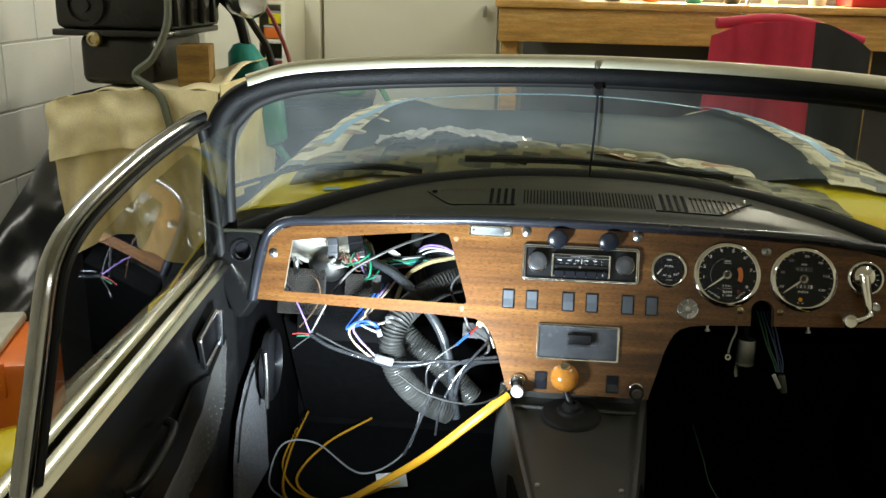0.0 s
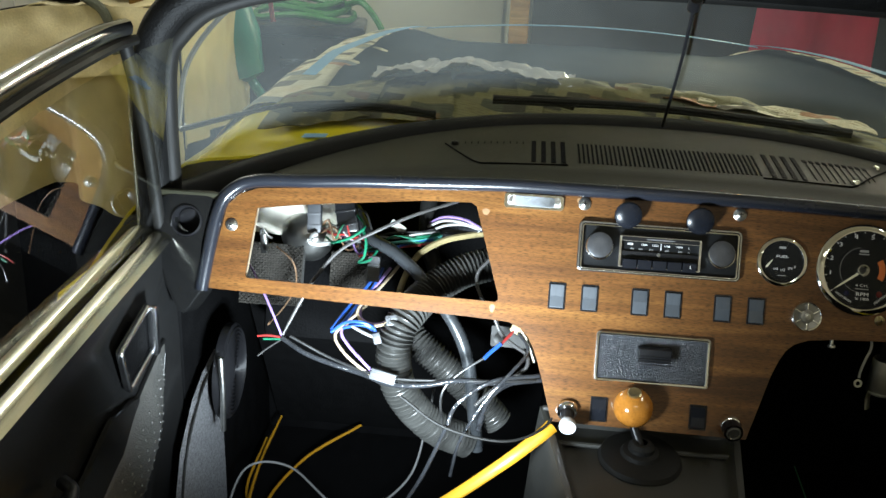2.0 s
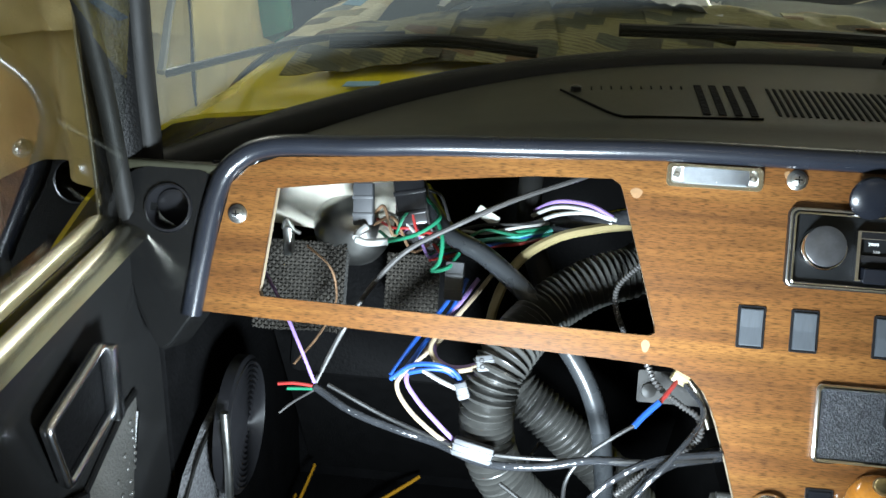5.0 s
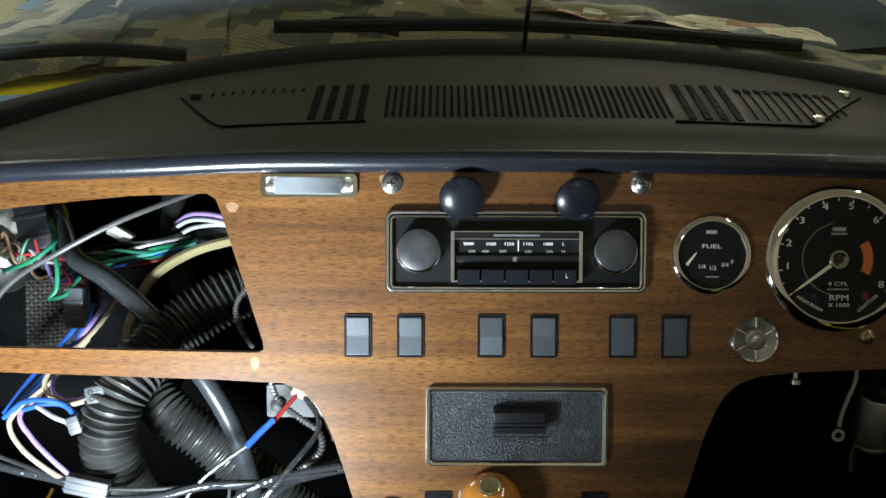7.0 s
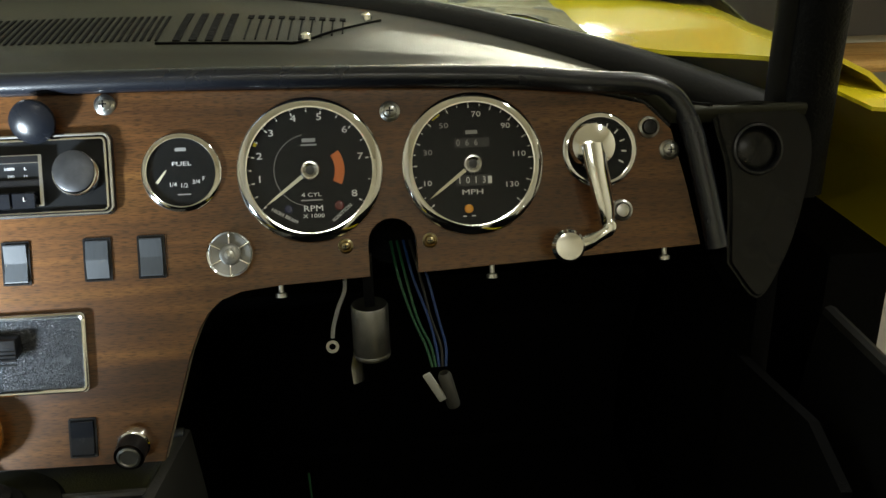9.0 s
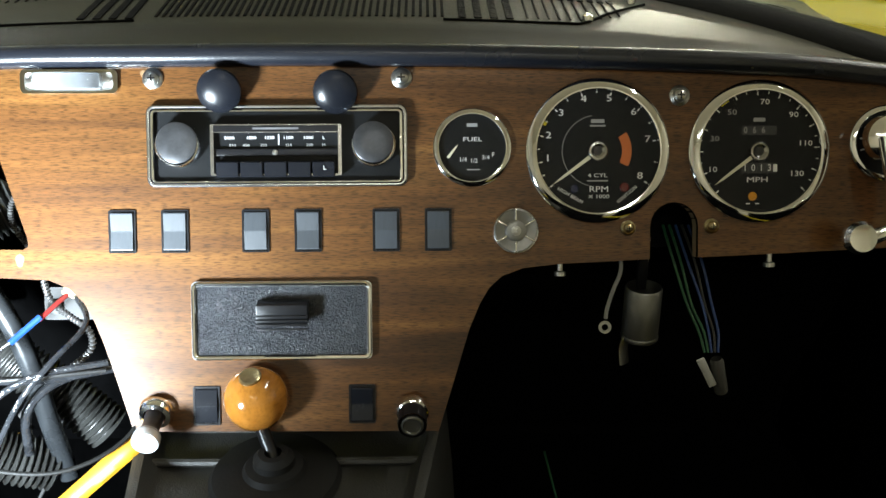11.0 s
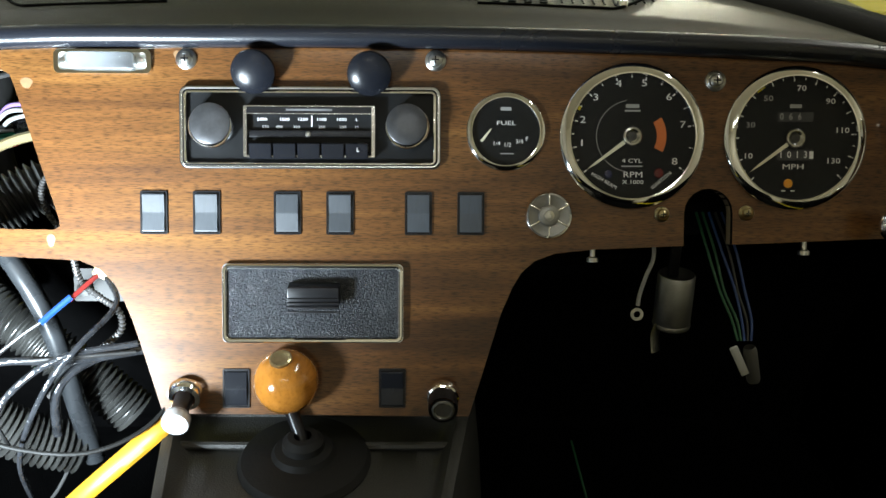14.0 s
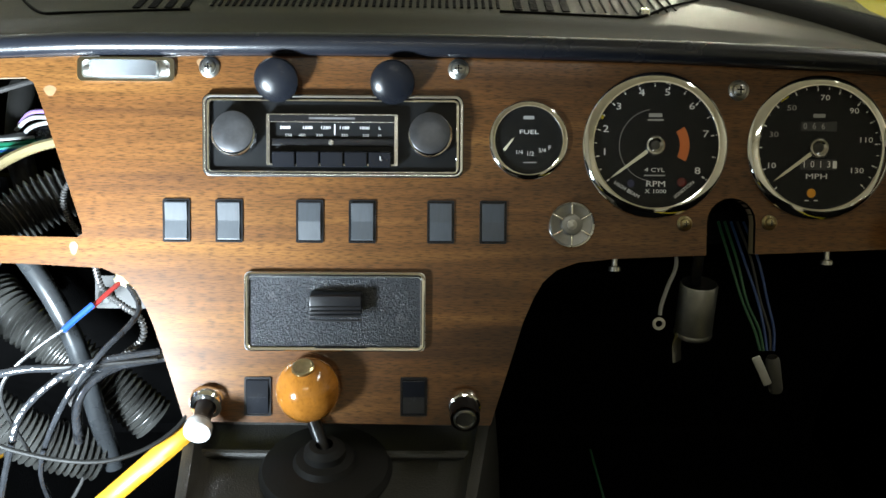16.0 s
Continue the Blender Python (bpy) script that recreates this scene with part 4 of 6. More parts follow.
for x, z, w, h in ((-0.212, 0.7570, 0.0045, 0.0040), (-0.196, 0.6395, 0.0032, 0.0050), (-0.100, 0.7785, 0.0025, 0.0030)):
    spot = thing("bare_patch", "small pale bare patch worn in the veneer", "wear mark", seat(x, z))
    part("patch", plate([(w * math.cos(a) * (1 + 0.15 * math.sin(3 * a)), h * math.sin(a)) for a in [2 * math.pi * k / 18 for k in range(18)]], -0.0003, 0.0002), material("bare_veneer", (0.19, 0.105, 0.045), 0.6, vary=0.3, scale=200), spot, smooth=False)

# ---- console tray and gear lever ----
LEATHERETTE = material("grained_black_plastic", (0.028, 0.0275, 0.0245), 0.46, vary=0.25, scale=25, bump=0.3, fine=700)
tray = thing("console_tray", "black moulded plastic tunnel tray", "console")


def tray_half(y):
    return 0.129 + (y + 0.02) * 0.165 if y > -0.5 else 0.05


def tray_at(u, v):
    """Across u, along v: a dish with rolled rims."""
    y = 0.012 - 0.62 * v
    hw = tray_half(y)
    s = 2 * u - 1
    rim = 0.503 - 0.03 * v
    a = abs(s)
    if a > 0.93:
        z = rim - 0.16 * ((a - 0.93) / 0.07) ** 1.5
        x = math.copysign(hw * 0.93 + 0.012 * (a - 0.93) / 0.07, s)
    elif a > 0.86:
        z = rim - 0.001 * ((0.93 - a) / 0.07)
        x = s * hw
    else:
        depth = min(1, (0.86 - a) / 0.08)
        back = min(1, max(0, (0.012 - y) / 0.012 - 0.6))
        z = rim - 0.015 * (depth ** 0.6) * back
        x = s * hw
    return Vector((x, y, z))


part("moulding", sheet(tray_at, 60, 60), LEATHERETTE, tray)
part("back_rim", tube([(-0.122, 0.006, 0.503), (0.0, 0.006, 0.5035), (0.122, 0.006, 0.503)], 0.004, 10, 6), LEATHERETTE, tray)
part("shelf_lip", tube([(-0.104, -0.050, 0.4885), (0.0, -0.051, 0.4885), (0.104, -0.050, 0.4885)], 0.0035, 8, 6), LEATHERETTE, tray)
part("shelf", box(-0.106, 0.106, -0.050, 0.004, 0.474, 0.4855, 0.002), LEATHERETTE, tray)
for s in (-1, 1):
    part("tray_screw", moved(lathe([(0.004, -0.001), (0.0035, 0.002), (0, 0.003)], 14, axis="Z"), pose(s * 0.06, -0.275, 0.4755)), STEEL, tray)

lever = thing("gear_lever", "gear lever with a round amber wooden knob and rubber gaiter", "gear lever")
part("knob", moved(lathe([(0.004, -0.024)] + [(0.0243 * math.sin(math.pi * k / 22), -0.0243 * math.cos(math.pi * k / 22)) for k in range(2, 22)] + [(0, 0.0243)], 48, axis="Z"), pose(-0.0185, -0.050, 0.5460)), KNOB_WOOD, lever, "lacquered amber wood knob")
b = part("badge", moved(lathe([(0.0085, -0.002), (0.0083, 0.0008), (0.0070, 0.0016), (0.0060, 0.0012), (0, 0.0018)], 30, axis="Z"), pose(-0.0200, -0.0565, 0.5688, 17, -4)), BRASS, lever, "worn round brass badge")
part("stem", tube([(-0.0175, -0.050, 0.526), (-0.0125, -0.057, 0.516), (-0.0060, -0.0655, 0.502)], 0.0052, 14, 6), BLACK, lever)
part("gaiter", moved(lathe([(0.052, -0.010), (0.0525, -0.004), (0.049, -0.001), (0.046, 0.006), (0.0475, 0.012), (0.0445, 0.0165), (0.036, 0.0185), (0.0230, 0.0195), (0.0205, 0.0235), (0.0150, 0.0250), (0.0145, 0.0300), (0.0105, 0.0340), (0.0062, 0.0345)], 48, axis="Z"), pose(-0.0055, -0.066, 0.4740, 4) @ Matrix.Scale(1.06, 4)), RUBBER, lever, "stepped black rubber gaiter")

# ---- passenger door ----
PERF = material("perforated_black_vinyl", (0.060, 0.059, 0.055), 0.30, vary=0.2, scale=30, bump=0.5, fine=420)


def belt(y):
    """Height of the door's waistline."""
    return 0.690 + 0.105 * y


def car_door(side):
    d = thing("passenger_side", "yellow car door with black vinyl trim and framed window", "car door")
    X = lambda v: side * v
    def casing(u, v):
        y = 0.015 - 1.05 * u
        z = belt(y) - 0.006 - v * (belt(y) - 0.20)
        bulge = 0.012 * math.sin(min(1, v * 4) * math.pi / 2)
        return Vector((X(0.612 - bulge), y, z))
    part("casing", sheet(casing, 30, 24, 0.004), DOORVINYL, d, "black vinyl door casing")
    def strip(x0, x1, drop, u, v):
        y = 0.03 - 1.08 * u
        return Vector((X(x0 + (x1 - x0) * v), y, belt(y) + 0.004 + 0.004 * math.sin(v * math.pi) + drop * v))
    part("inner_belt_strip", sheet(lambda u, v: strip(0.598, 0.624, 0.004, u, v), 16, 6, 0.002), BELT, d, "bright metal waist strip")
    part("slot", tube([(X(0.632), 0.03 - 0.107 * k, belt(0.03 - 0.107 * k) - 0.010) for k in range(11)], 0.009, 8, 2), RUBBER, d)
    part("outer_belt_strip", sheet(lambda u, v: strip(0.640, 0.664, -0.004, u, v), 16, 6, 0.002), BELT, d, "bright metal waist strip")
    part("outer_skin", sheet(lambda u, v: Vector((X(0.655 + 0.085 * math.sin(v * 1.9)), 0.07 - 1.12 * u, belt(0.07 - 1.12 * u) - 0.004 - 0.46 * v ** 1.15)), 20, 16, 0.003), YELLOW, d, "glossy yellow outer skin")
    return d


door = car_door(-1)
rail = [(-0.622, -0.045, 0.953), (-0.621, -0.12, 0.951), (-0.621, -0.273, 0.934), (-0.62, -0.40, 0.912), (-0.62, -0.475, 0.892), (-0.62, -0.520, 0.868), (-0.62, -0.545, 0.835), (-0.62, -0.585, 0.745), (-0.62, -0.642, 0.620)]
part("window_frame", tube(rail, 0.0165, 12, 8, flat=0.7), DARKCHROME, door, "chrome window frame")
part("frame_liner", tube([(x + 0.010, y + 0.012, z - 0.010) for x, y, z in rail], 0.006, 8, 8), RUBBER, door)
part("front_channel", tube([(-0.622, -0.040, 0.945), (-0.620, -0.005, 0.84), (-0.618, 0.020, 0.69)], 0.008, 10, 6), RUBBER, door)
gl = bmesh.new()
f = gl.faces.new([gl.verts.new(v) for v in [(-0.6205 + 0.235 * (z - 0.72), y + 0.006, z - 0.004) for _, y, z in rail] + [(-0.629, 0.02, 0.685), (-0.5676, -0.035, 0.945)]])
g = part("window_glass", gl, DOORGLASS, door, "clear door glass", smooth=False)
facing(g, (1, 0, 0))

BEZEL = pose(-0.596, -0.128, 0.611, 0, 0, 90) @ Matrix.Rotation(radians(-15), 4, "Y")
h = part("release_bezel", moved(plate(rounded(-0.043, 0.043, -0.030, 0.030, 0.004), -0.004, 0.0, [rounded(-0.0385, 0.0385, -0.0255, 0.0255, 0.003)]), BEZEL), WORNCHROME, door, "chrome handle bezel")
part("release_bead", moved(tube([(x, -0.005, z) for x, z in rounded(-0.0415, 0.0415, -0.0285, 0.0285, 0.005)] + [(0.0415, -0.005, 0.022)], 0.0036, 10, 1), BEZEL), WORNCHROME, h)
part("release_dish", moved(box(-0.038, 0.038, -0.002, 0.0, -0.025, 0.025, 0.001), BEZEL), MAT_BLACK, door)
part("release_lever", moved(box(-0.0050, 0.0050, -0.014, -0.002, -0.030, 0.032, 0.0025), pose(-0.596, -0.092, 0.616, 0, 0, 90)), WORNCHROME, door, "chrome door release")


TOPLINE = ((0.0, 0.578), (0.06, 0.574), (0.13, 0.560), (0.27, 0.537), (0.4, 0.507), (0.65, 0.47), (1.0, 0.43))
LOWLINE = ((0.0, 0.560), (0.1, 0.462), (0.28, 0.410), (0.65, 0.390), (1.0, 0.385))


def pocket(u, v):
    t, b = curve_y(TOPLINE, u), curve_y(LOWLINE, u)
    return Vector((-0.5985 + 0.016 * math.sin(math.pi * v) ** 0.6 * min(1, u * 6 + 0.05), -0.040 - 0.40 * u, b + (t - b) * v))


part("pocket_panel", sheet(pocket, 40, 14), PERF, door, "dimpled black vinyl pocket panel")
for k in range(17):
    for j in range(7):
        q = pocket(0.05 + 0.052 * k, 0.14 + 0.11 * j)
        part("dimple", lathe([(0.0022, 0.0), (0.0016, 0.0010), (0, 0.0013)], 8), PERF, door, m=pose(q.x + 0.0002, q.y, q.z, 0, 0, 90))
part("pocket_piping", tube([pocket(k / 20, 1.0) for k in range(21)] + [pocket(1 - k / 20, 0.0) for k in range(21)], 0.0030, 8, 1), VINYL, door)
part("door_pull", tube([(-0.590, -0.320, 0.562), (-0.574, -0.335, 0.560), (-0.570, -0.385, 0.550), (-0.574, -0.445, 0.537), (-0.590, -0.462, 0.532)], 0.007, 12, 8), BLACK, door, "black curved door pull")
def rest(u, v):
    """Flat fluted panel above the pocket."""
    y = -0.135 - 0.37 * u
    low = curve_y(TOPLINE, (-0.040 - y) / 0.40) + 0.004
    high = low + 0.004 + 0.055 * min(1, u * 5)
    return Vector((-0.5975 + 0.004 * min(1, u * 6), y, low + (high - low) * v))


arm = part("armrest", sheet(rest, 30, 8, 0.006), DOORVINYL, door, "ribbed black armrest")
for k in range(9):
    part("flute", tube([rest(0.10 + 0.09 * i, 0.06 + 0.11 * k) + Vector((0.003, 0, 0)) for i in range(11)], 0.0022, 8, 2), DOORVINYL, arm)
part("pull_screw", moved(lathe([(0.006, 0), (0.005, 0.004), (0, 0.005)], 14), pose(-0.578, -0.470, 0.526, 0, 0, 90)), CHROME, door)

# kick panel with carpet and loudspeaker grille
kick = thing("kick_panel", "grey carpeted footwell side panel", "trim panel")
KICK = pose(-0.578, 0, 0, 0, 0, 90)
part("carpet", moved(plate([(0.092, 0.503), (0.045, 0.492), (0.0, 0.472), (-0.050, 0.425), (-0.078, 0.36), (-0.09, 0.25), (0.10, 0.25)], -0.004, 0.004), KICK), GREYCARPET, kick, smooth=False)
part("edge_binding", moved(tube([(-0.078, -0.005, 0.36), (-0.050, -0.005, 0.425), (0.0, -0.005, 0.472), (0.045, -0.005, 0.492), (0.092, -0.005, 0.503)], 0.0016, 8, 6), KICK), RUBBER, kick)
spk = thing("speaker_grille", "round black louvred loudspeaker grille on the footwell side", "loudspeaker", pose(-0.556, 0.086, 0.475, 0, 0, 93) @ Matrix.Scale(1.08, 4))
part("base", lathe([(0.062, -0.008), (0.062, 0.002), (0.058, 0.004), (0, 0.003)], 44), BLACK, spk)
for k in range(11):
    r = 0.007 + 0.0048 * k
    part("louvre_ring", lathe([(r, 0.002), (r + 0.0008, 0.0062), (r + 0.0026, 0.0050), (r + 0.0030, 0.002)], 44), BLACK, spk)
part("chrome_edge", tube([(-0.062, -0.004, -0.052), (-0.064, -0.006, 0.0), (-0.060, -0.004, 0.048)], 0.0036, 10, 6), STEEL, spk)

# driver's side
inner = thing("driver_side", "black trimmed inner side of the driver's door", "car door")
part("casing", sheet(lambda u, v: Vector((0.640 - 0.02 * math.sin(v * 3), -0.02 - 1.0 * u, 0.590 - 0.40 * v)), 12, 10, 0.006), VINYL, inner)
part("edge_piping", tube([(0.640, -0.02, 0.592), (0.640, -0.5, 0.585), (0.640, -1.02, 0.58)], 0.006, 8, 4), RUBBER, inner)
part("casing_screw", moved(lathe([(0.005, 0), (0.004, 0.003), (0, 0.004)], 12), pose(0.612, -0.06, 0.47, 0, 0, -90)), STEEL, inner)
rk = thing("kick_panel", "black carpeted driver's footwell side panel", "trim panel")
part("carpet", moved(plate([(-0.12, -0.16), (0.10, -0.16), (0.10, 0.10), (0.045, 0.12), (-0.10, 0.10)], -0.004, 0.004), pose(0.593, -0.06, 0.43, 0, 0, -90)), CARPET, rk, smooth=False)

# ---- wire and hose materials ----
def plastic(name, c, rough=0.35):
    return material(name, c, rough, vary=0.15, scale=80)


HOSE = material("corrugated_black_hose", (0.028, 0.028, 0.026), 0.36, vary=0.5, scale=50, coat=0.15)
GLOSSBLACK = plastic("smooth_black_hose", (0.020, 0.022, 0.024), 0.28)
CREAMPLASTIC = plastic("yellowed_plastic", (0.22, 0.18, 0.09), 0.4)
GREYSHEATH = material("grey_cable_sheath", (0.055, 0.053, 0.052), 0.32, 0.2, vary=0.2, scale=90)
PURPLE, BLUE = plastic("lilac_wire", (0.20, 0.13, 0.31)), plastic("blue_wire", (0.012, 0.055, 0.24))
REDWIRE, GREENWIRE = plastic("red_wire", (0.22, 0.02, 0.018)), plastic("green_wire", (0.008, 0.115, 0.06))
TEALWIRE, BROWN = plastic("teal_wire", (0.10, 0.38, 0.34)), plastic("brown_wire", (0.20, 0.12, 0.07))
CREAMWIRE, WHITEWIRE = plastic("cream_wire", (0.26, 0.21, 0.145)), plastic("white_wire", (0.27, 0.27, 0.26))
BLACKWIRE, TWIST = plastic("black_wire", (0.012, 0.012, 0.012), 0.42), plastic("grey_white_wire", (0.15, 0.15, 0.15))
TAPE = material("black_insulating_tape", (0.016, 0.017, 0.019), 0.13, vary=0.4, scale=60, bump=1.0, fine=130)
GREYPLASTIC, WHITEPLASTIC = plastic("grey_plastic", (0.045, 0.047, 0.051), 0.5), plastic("white_plastic", (0.46, 0.46, 0.43), 0.4)
GRP = material("raw_fibreglass", (0.66, 0.63, 0.54), 0.6, vary=0.2, scale=18, bump=0.3, fine=120)
OLDSTEEL = material("stained_steel", (0.016, 0.0155, 0.0145), 0.45, 0.0, vary=0.5, scale=60, spec=0.25)
WOVEN = material("grey_felt", (0.022, 0.021, 0.019), 0.95, vary=0.9, scale=220, bump=1.0, fine=500)


def cord(name, label, category, mat, r, points, segments=8, ribs=0.0, pitch=0.006):
    ob = part(name, tube(points, r, segments, 8, ribs=ribs, pitch=pitch), mat)
    return tagged(ob, label, category, "loose wires behind the dashboard" if name == "wire" else "")


# ---- wiring and hoses behind the dashboard ----
cord("air_hose", "black corrugated air hose behind the dashboard", "hose", HOSE, 0.0200, [(-0.171, 0.118, 0.681), (-0.199, 0.100, 0.661), (-0.237, 0.081, 0.653), (-0.276, 0.053, 0.634), (-0.303, 0.012, 0.612), (-0.314, -0.002, 0.585), (-0.315, -0.004, 0.555), (-0.308, -0.004, 0.523), (-0.288, 0.0, 0.490), (-0.256, 0.010, 0.456), (-0.215, 0.028, 0.430)], segments=22, ribs=0.0058, pitch=0.0056)
cord("air_hose", "grey-black corrugated hose low in the footwell", "hose", HOSE, 0.0195, [(-0.310, 0.085, 0.560), (-0.291, 0.070, 0.547), (-0.265, 0.064, 0.530), (-0.238, 0.060, 0.507), (-0.209, 0.060, 0.480), (-0.178, 0.062, 0.445)], segments=22, ribs=0.0045, pitch=0.0055)
cord("heater_hose", "thick smooth black heater hose", "hose", GLOSSBLACK, 0.0085, [(-0.393, 0.148, 0.705), (-0.363, 0.097, 0.684), (-0.329, 0.073, 0.675), (-0.291, 0.054, 0.651), (-0.264, 0.044, 0.623), (-0.236, 0.030, 0.586), (-0.220, 0.025, 0.542), (-0.211, 0.023, 0.480), (-0.203, 0.023, 0.422)], segments=14)
cord("rubber_hose", "short dull black rubber hose with a cut end", "hose", RUBBER, 0.0115, [(-0.295, 0.176, 0.723), (-0.295, 0.154, 0.692), (-0.290, 0.134, 0.667), (-0.275, 0.112, 0.635)], segments=14)
cord("washer_tube", "yellowed clear plastic washer tube", "tube", CREAMPLASTIC, 0.0045, [(-0.197, 0.132, 0.692), (-0.234, 0.121, 0.689), (-0.268, 0.108, 0.683), (-0.297, 0.092, 0.668), (-0.313, 0.082, 0.642), (-0.321, 0.071, 0.612), (-0.323, 0.075, 0.565)])
cord("speedo_cable", "grey sheathed control cable", "cable", GREYSHEATH, 0.0022, [(-0.465, 0.023, 0.567), (-0.444, 0.034, 0.611), (-0.423, 0.042, 0.648), (-0.393, 0.044, 0.684), (-0.352, 0.048, 0.709), (-0.306, 0.061, 0.730), (-0.255, 0.087, 0.744), (-0.234, 0.110, 0.747)])
cord("wire", "purple wire behind the dashboard", "cable", PURPLE, 0.001548, [(-0.528, 0.067, 0.658), (-0.509, 0.042, 0.649), (-0.493, 0.026, 0.632), (-0.475, 0.007, 0.610), (-0.459, -0.004, 0.580)])
cord("wire", "thin black and white wire", "cable", TWIST, 0.001032, [(-0.443, 0.030, 0.614), (-0.449, 0.014, 0.600), (-0.458, -0.004, 0.580)])
cord("taped_loom", "shiny black taped wiring loom", "wiring loom", TAPE, 0.0034, [(-0.459, -0.005, 0.578), (-0.428, -0.011, 0.562), (-0.390, -0.015, 0.551), (-0.353, -0.018, 0.543), (-0.315, -0.039, 0.543), (-0.271, -0.047, 0.550), (-0.229, -0.044, 0.559), (-0.181, -0.035, 0.555), (-0.129, -0.014, 0.553)], segments=10)
cord("wire", "short red-brown wire end", "cable", REDWIRE, 0.001376, [(-0.490, -0.005, 0.577), (-0.476, -0.005, 0.579), (-0.459, -0.005, 0.578)])
cord("wire", "short green wire end", "cable", GREENWIRE, 0.001376, [(-0.482, -0.006, 0.574), (-0.471, -0.006, 0.575), (-0.459, -0.006, 0.576)])
cord("wire", "thin brown wire behind the dashboard", "cable", BROWN, 0.001118, [(-0.494, 0.109, 0.657), (-0.470, 0.094, 0.645), (-0.462, 0.087, 0.627), (-0.463, 0.080, 0.608), (-0.474, 0.063, 0.588), (-0.488, 0.036, 0.574)])
cord("wire", "bare stranded grey wire end", "cable", GREYSHEATH, 0.001032, [(-0.490, -0.005, 0.549), (-0.478, -0.001, 0.559), (-0.459, -0.006, 0.575)])
cord("wire", "cream wire in the loom tail", "cable", CREAMWIRE, 0.001978, [(-0.345, 0.056, 0.628), (-0.362, 0.028, 0.610), (-0.386, 0.001, 0.594), (-0.389, -0.008, 0.584), (-0.376, -0.018, 0.570), (-0.355, -0.024, 0.555), (-0.339, -0.027, 0.547)])
cord("wire", "lilac wire in the loom tail", "cable", PURPLE, 0.001978, [(-0.333, 0.075, 0.652), (-0.352, 0.056, 0.628), (-0.374, 0.027, 0.607), (-0.383, 0.000, 0.592), (-0.373, -0.010, 0.578), (-0.353, -0.021, 0.563), (-0.335, -0.026, 0.548)])
cord("wire", "cream wire with a plug", "cable", CREAMWIRE, 0.001978, [(-0.321, 0.077, 0.657), (-0.343, 0.057, 0.631), (-0.363, 0.021, 0.619), (-0.363, 0.007, 0.610), (-0.348, -0.001, 0.602), (-0.333, -0.003, 0.605), (-0.322, -0.004, 0.611)])
cord("wire", "blue wire behind the dashboard", "cable", BLUE, 0.002064, [(-0.353, 0.071, 0.641), (-0.362, 0.056, 0.629), (-0.379, 0.029, 0.613), (-0.396, 0.000, 0.592)])
cord("wire", "blue wire behind the dashboard", "cable", BLUE, 0.002064, [(-0.343, 0.075, 0.651), (-0.354, 0.056, 0.628), (-0.370, 0.029, 0.613), (-0.382, 0.003, 0.601), (-0.393, -0.001, 0.590)])
cord("wire", "blue wire loop behind the dashboard", "cable", BLUE, 0.002064, [(-0.396, -0.001, 0.589), (-0.379, -0.001, 0.603), (-0.360, -0.005, 0.608), (-0.344, -0.006, 0.604), (-0.335, -0.010, 0.594)])
cord("wire", "blue wire loop behind the dashboard", "cable", BLUE, 0.002064, [(-0.394, 0.004, 0.589), (-0.370, 0.002, 0.598), (-0.352, 0.003, 0.599), (-0.338, -0.000, 0.591)])
cord("wire", "white wire with a bullet connector", "cable", WHITEWIRE, 0.001892, [(-0.370, 0.002, 0.598), (-0.352, -0.009, 0.595), (-0.339, -0.011, 0.591)])
cord("wire", "lilac wire loop behind the dashboard", "cable", PURPLE, 0.001892, [(-0.364, 0.040, 0.614), (-0.362, 0.016, 0.606), (-0.350, 0.004, 0.603), (-0.336, 0.004, 0.603), (-0.325, 0.001, 0.609)])
cord("wire", "beige wire behind the dashboard", "cable", BROWN, 0.00172, [(-0.370, 0.050, 0.611), (-0.373, 0.024, 0.600), (-0.382, 0.011, 0.592)])
cord("wire", "green wire loop behind the dashboard", "cable", GREENWIRE, 0.001892, [(-0.414, 0.075, 0.680), (-0.390, 0.068, 0.690), (-0.375, 0.071, 0.699), (-0.370, 0.084, 0.705), (-0.388, 0.118, 0.710)])
cord("wire", "green wire loop behind the dashboard", "cable", GREENWIRE, 0.001892, [(-0.372, 0.082, 0.701), (-0.365, 0.067, 0.689), (-0.366, 0.061, 0.671), (-0.372, 0.058, 0.663), (-0.358, 0.059, 0.667), (-0.351, 0.073, 0.675)])
cord("wire", "white sleeve on a green wire", "cable", WHITEWIRE, 0.003612, [(-0.441, 0.075, 0.680), (-0.430, 0.074, 0.678), (-0.413, 0.075, 0.680)])
cord("wire", "white sleeve on a green wire", "cable", WHITEWIRE, 0.003612, [(-0.435, 0.088, 0.687), (-0.440, 0.081, 0.684), (-0.441, 0.075, 0.681)])
cord("wire", "thin green wire in the main loom", "cable", GREENWIRE, 0.001634, [(-0.382, 0.112, 0.666), (-0.353, 0.100, 0.676), (-0.331, 0.099, 0.688), (-0.300, 0.108, 0.683), (-0.274, 0.140, 0.683)])
cord("wire", "thin teal wire in the main loom", "cable", TEALWIRE, 0.001634, [(-0.382, 0.110, 0.660), (-0.353, 0.103, 0.672), (-0.331, 0.100, 0.679), (-0.300, 0.108, 0.682), (-0.273, 0.138, 0.679)])
cord("wire", "thin white wire in the main loom", "cable", WHITEWIRE, 0.001634, [(-0.382, 0.113, 0.669), (-0.354, 0.110, 0.681), (-0.332, 0.106, 0.683), (-0.300, 0.110, 0.690), (-0.274, 0.140, 0.685)])
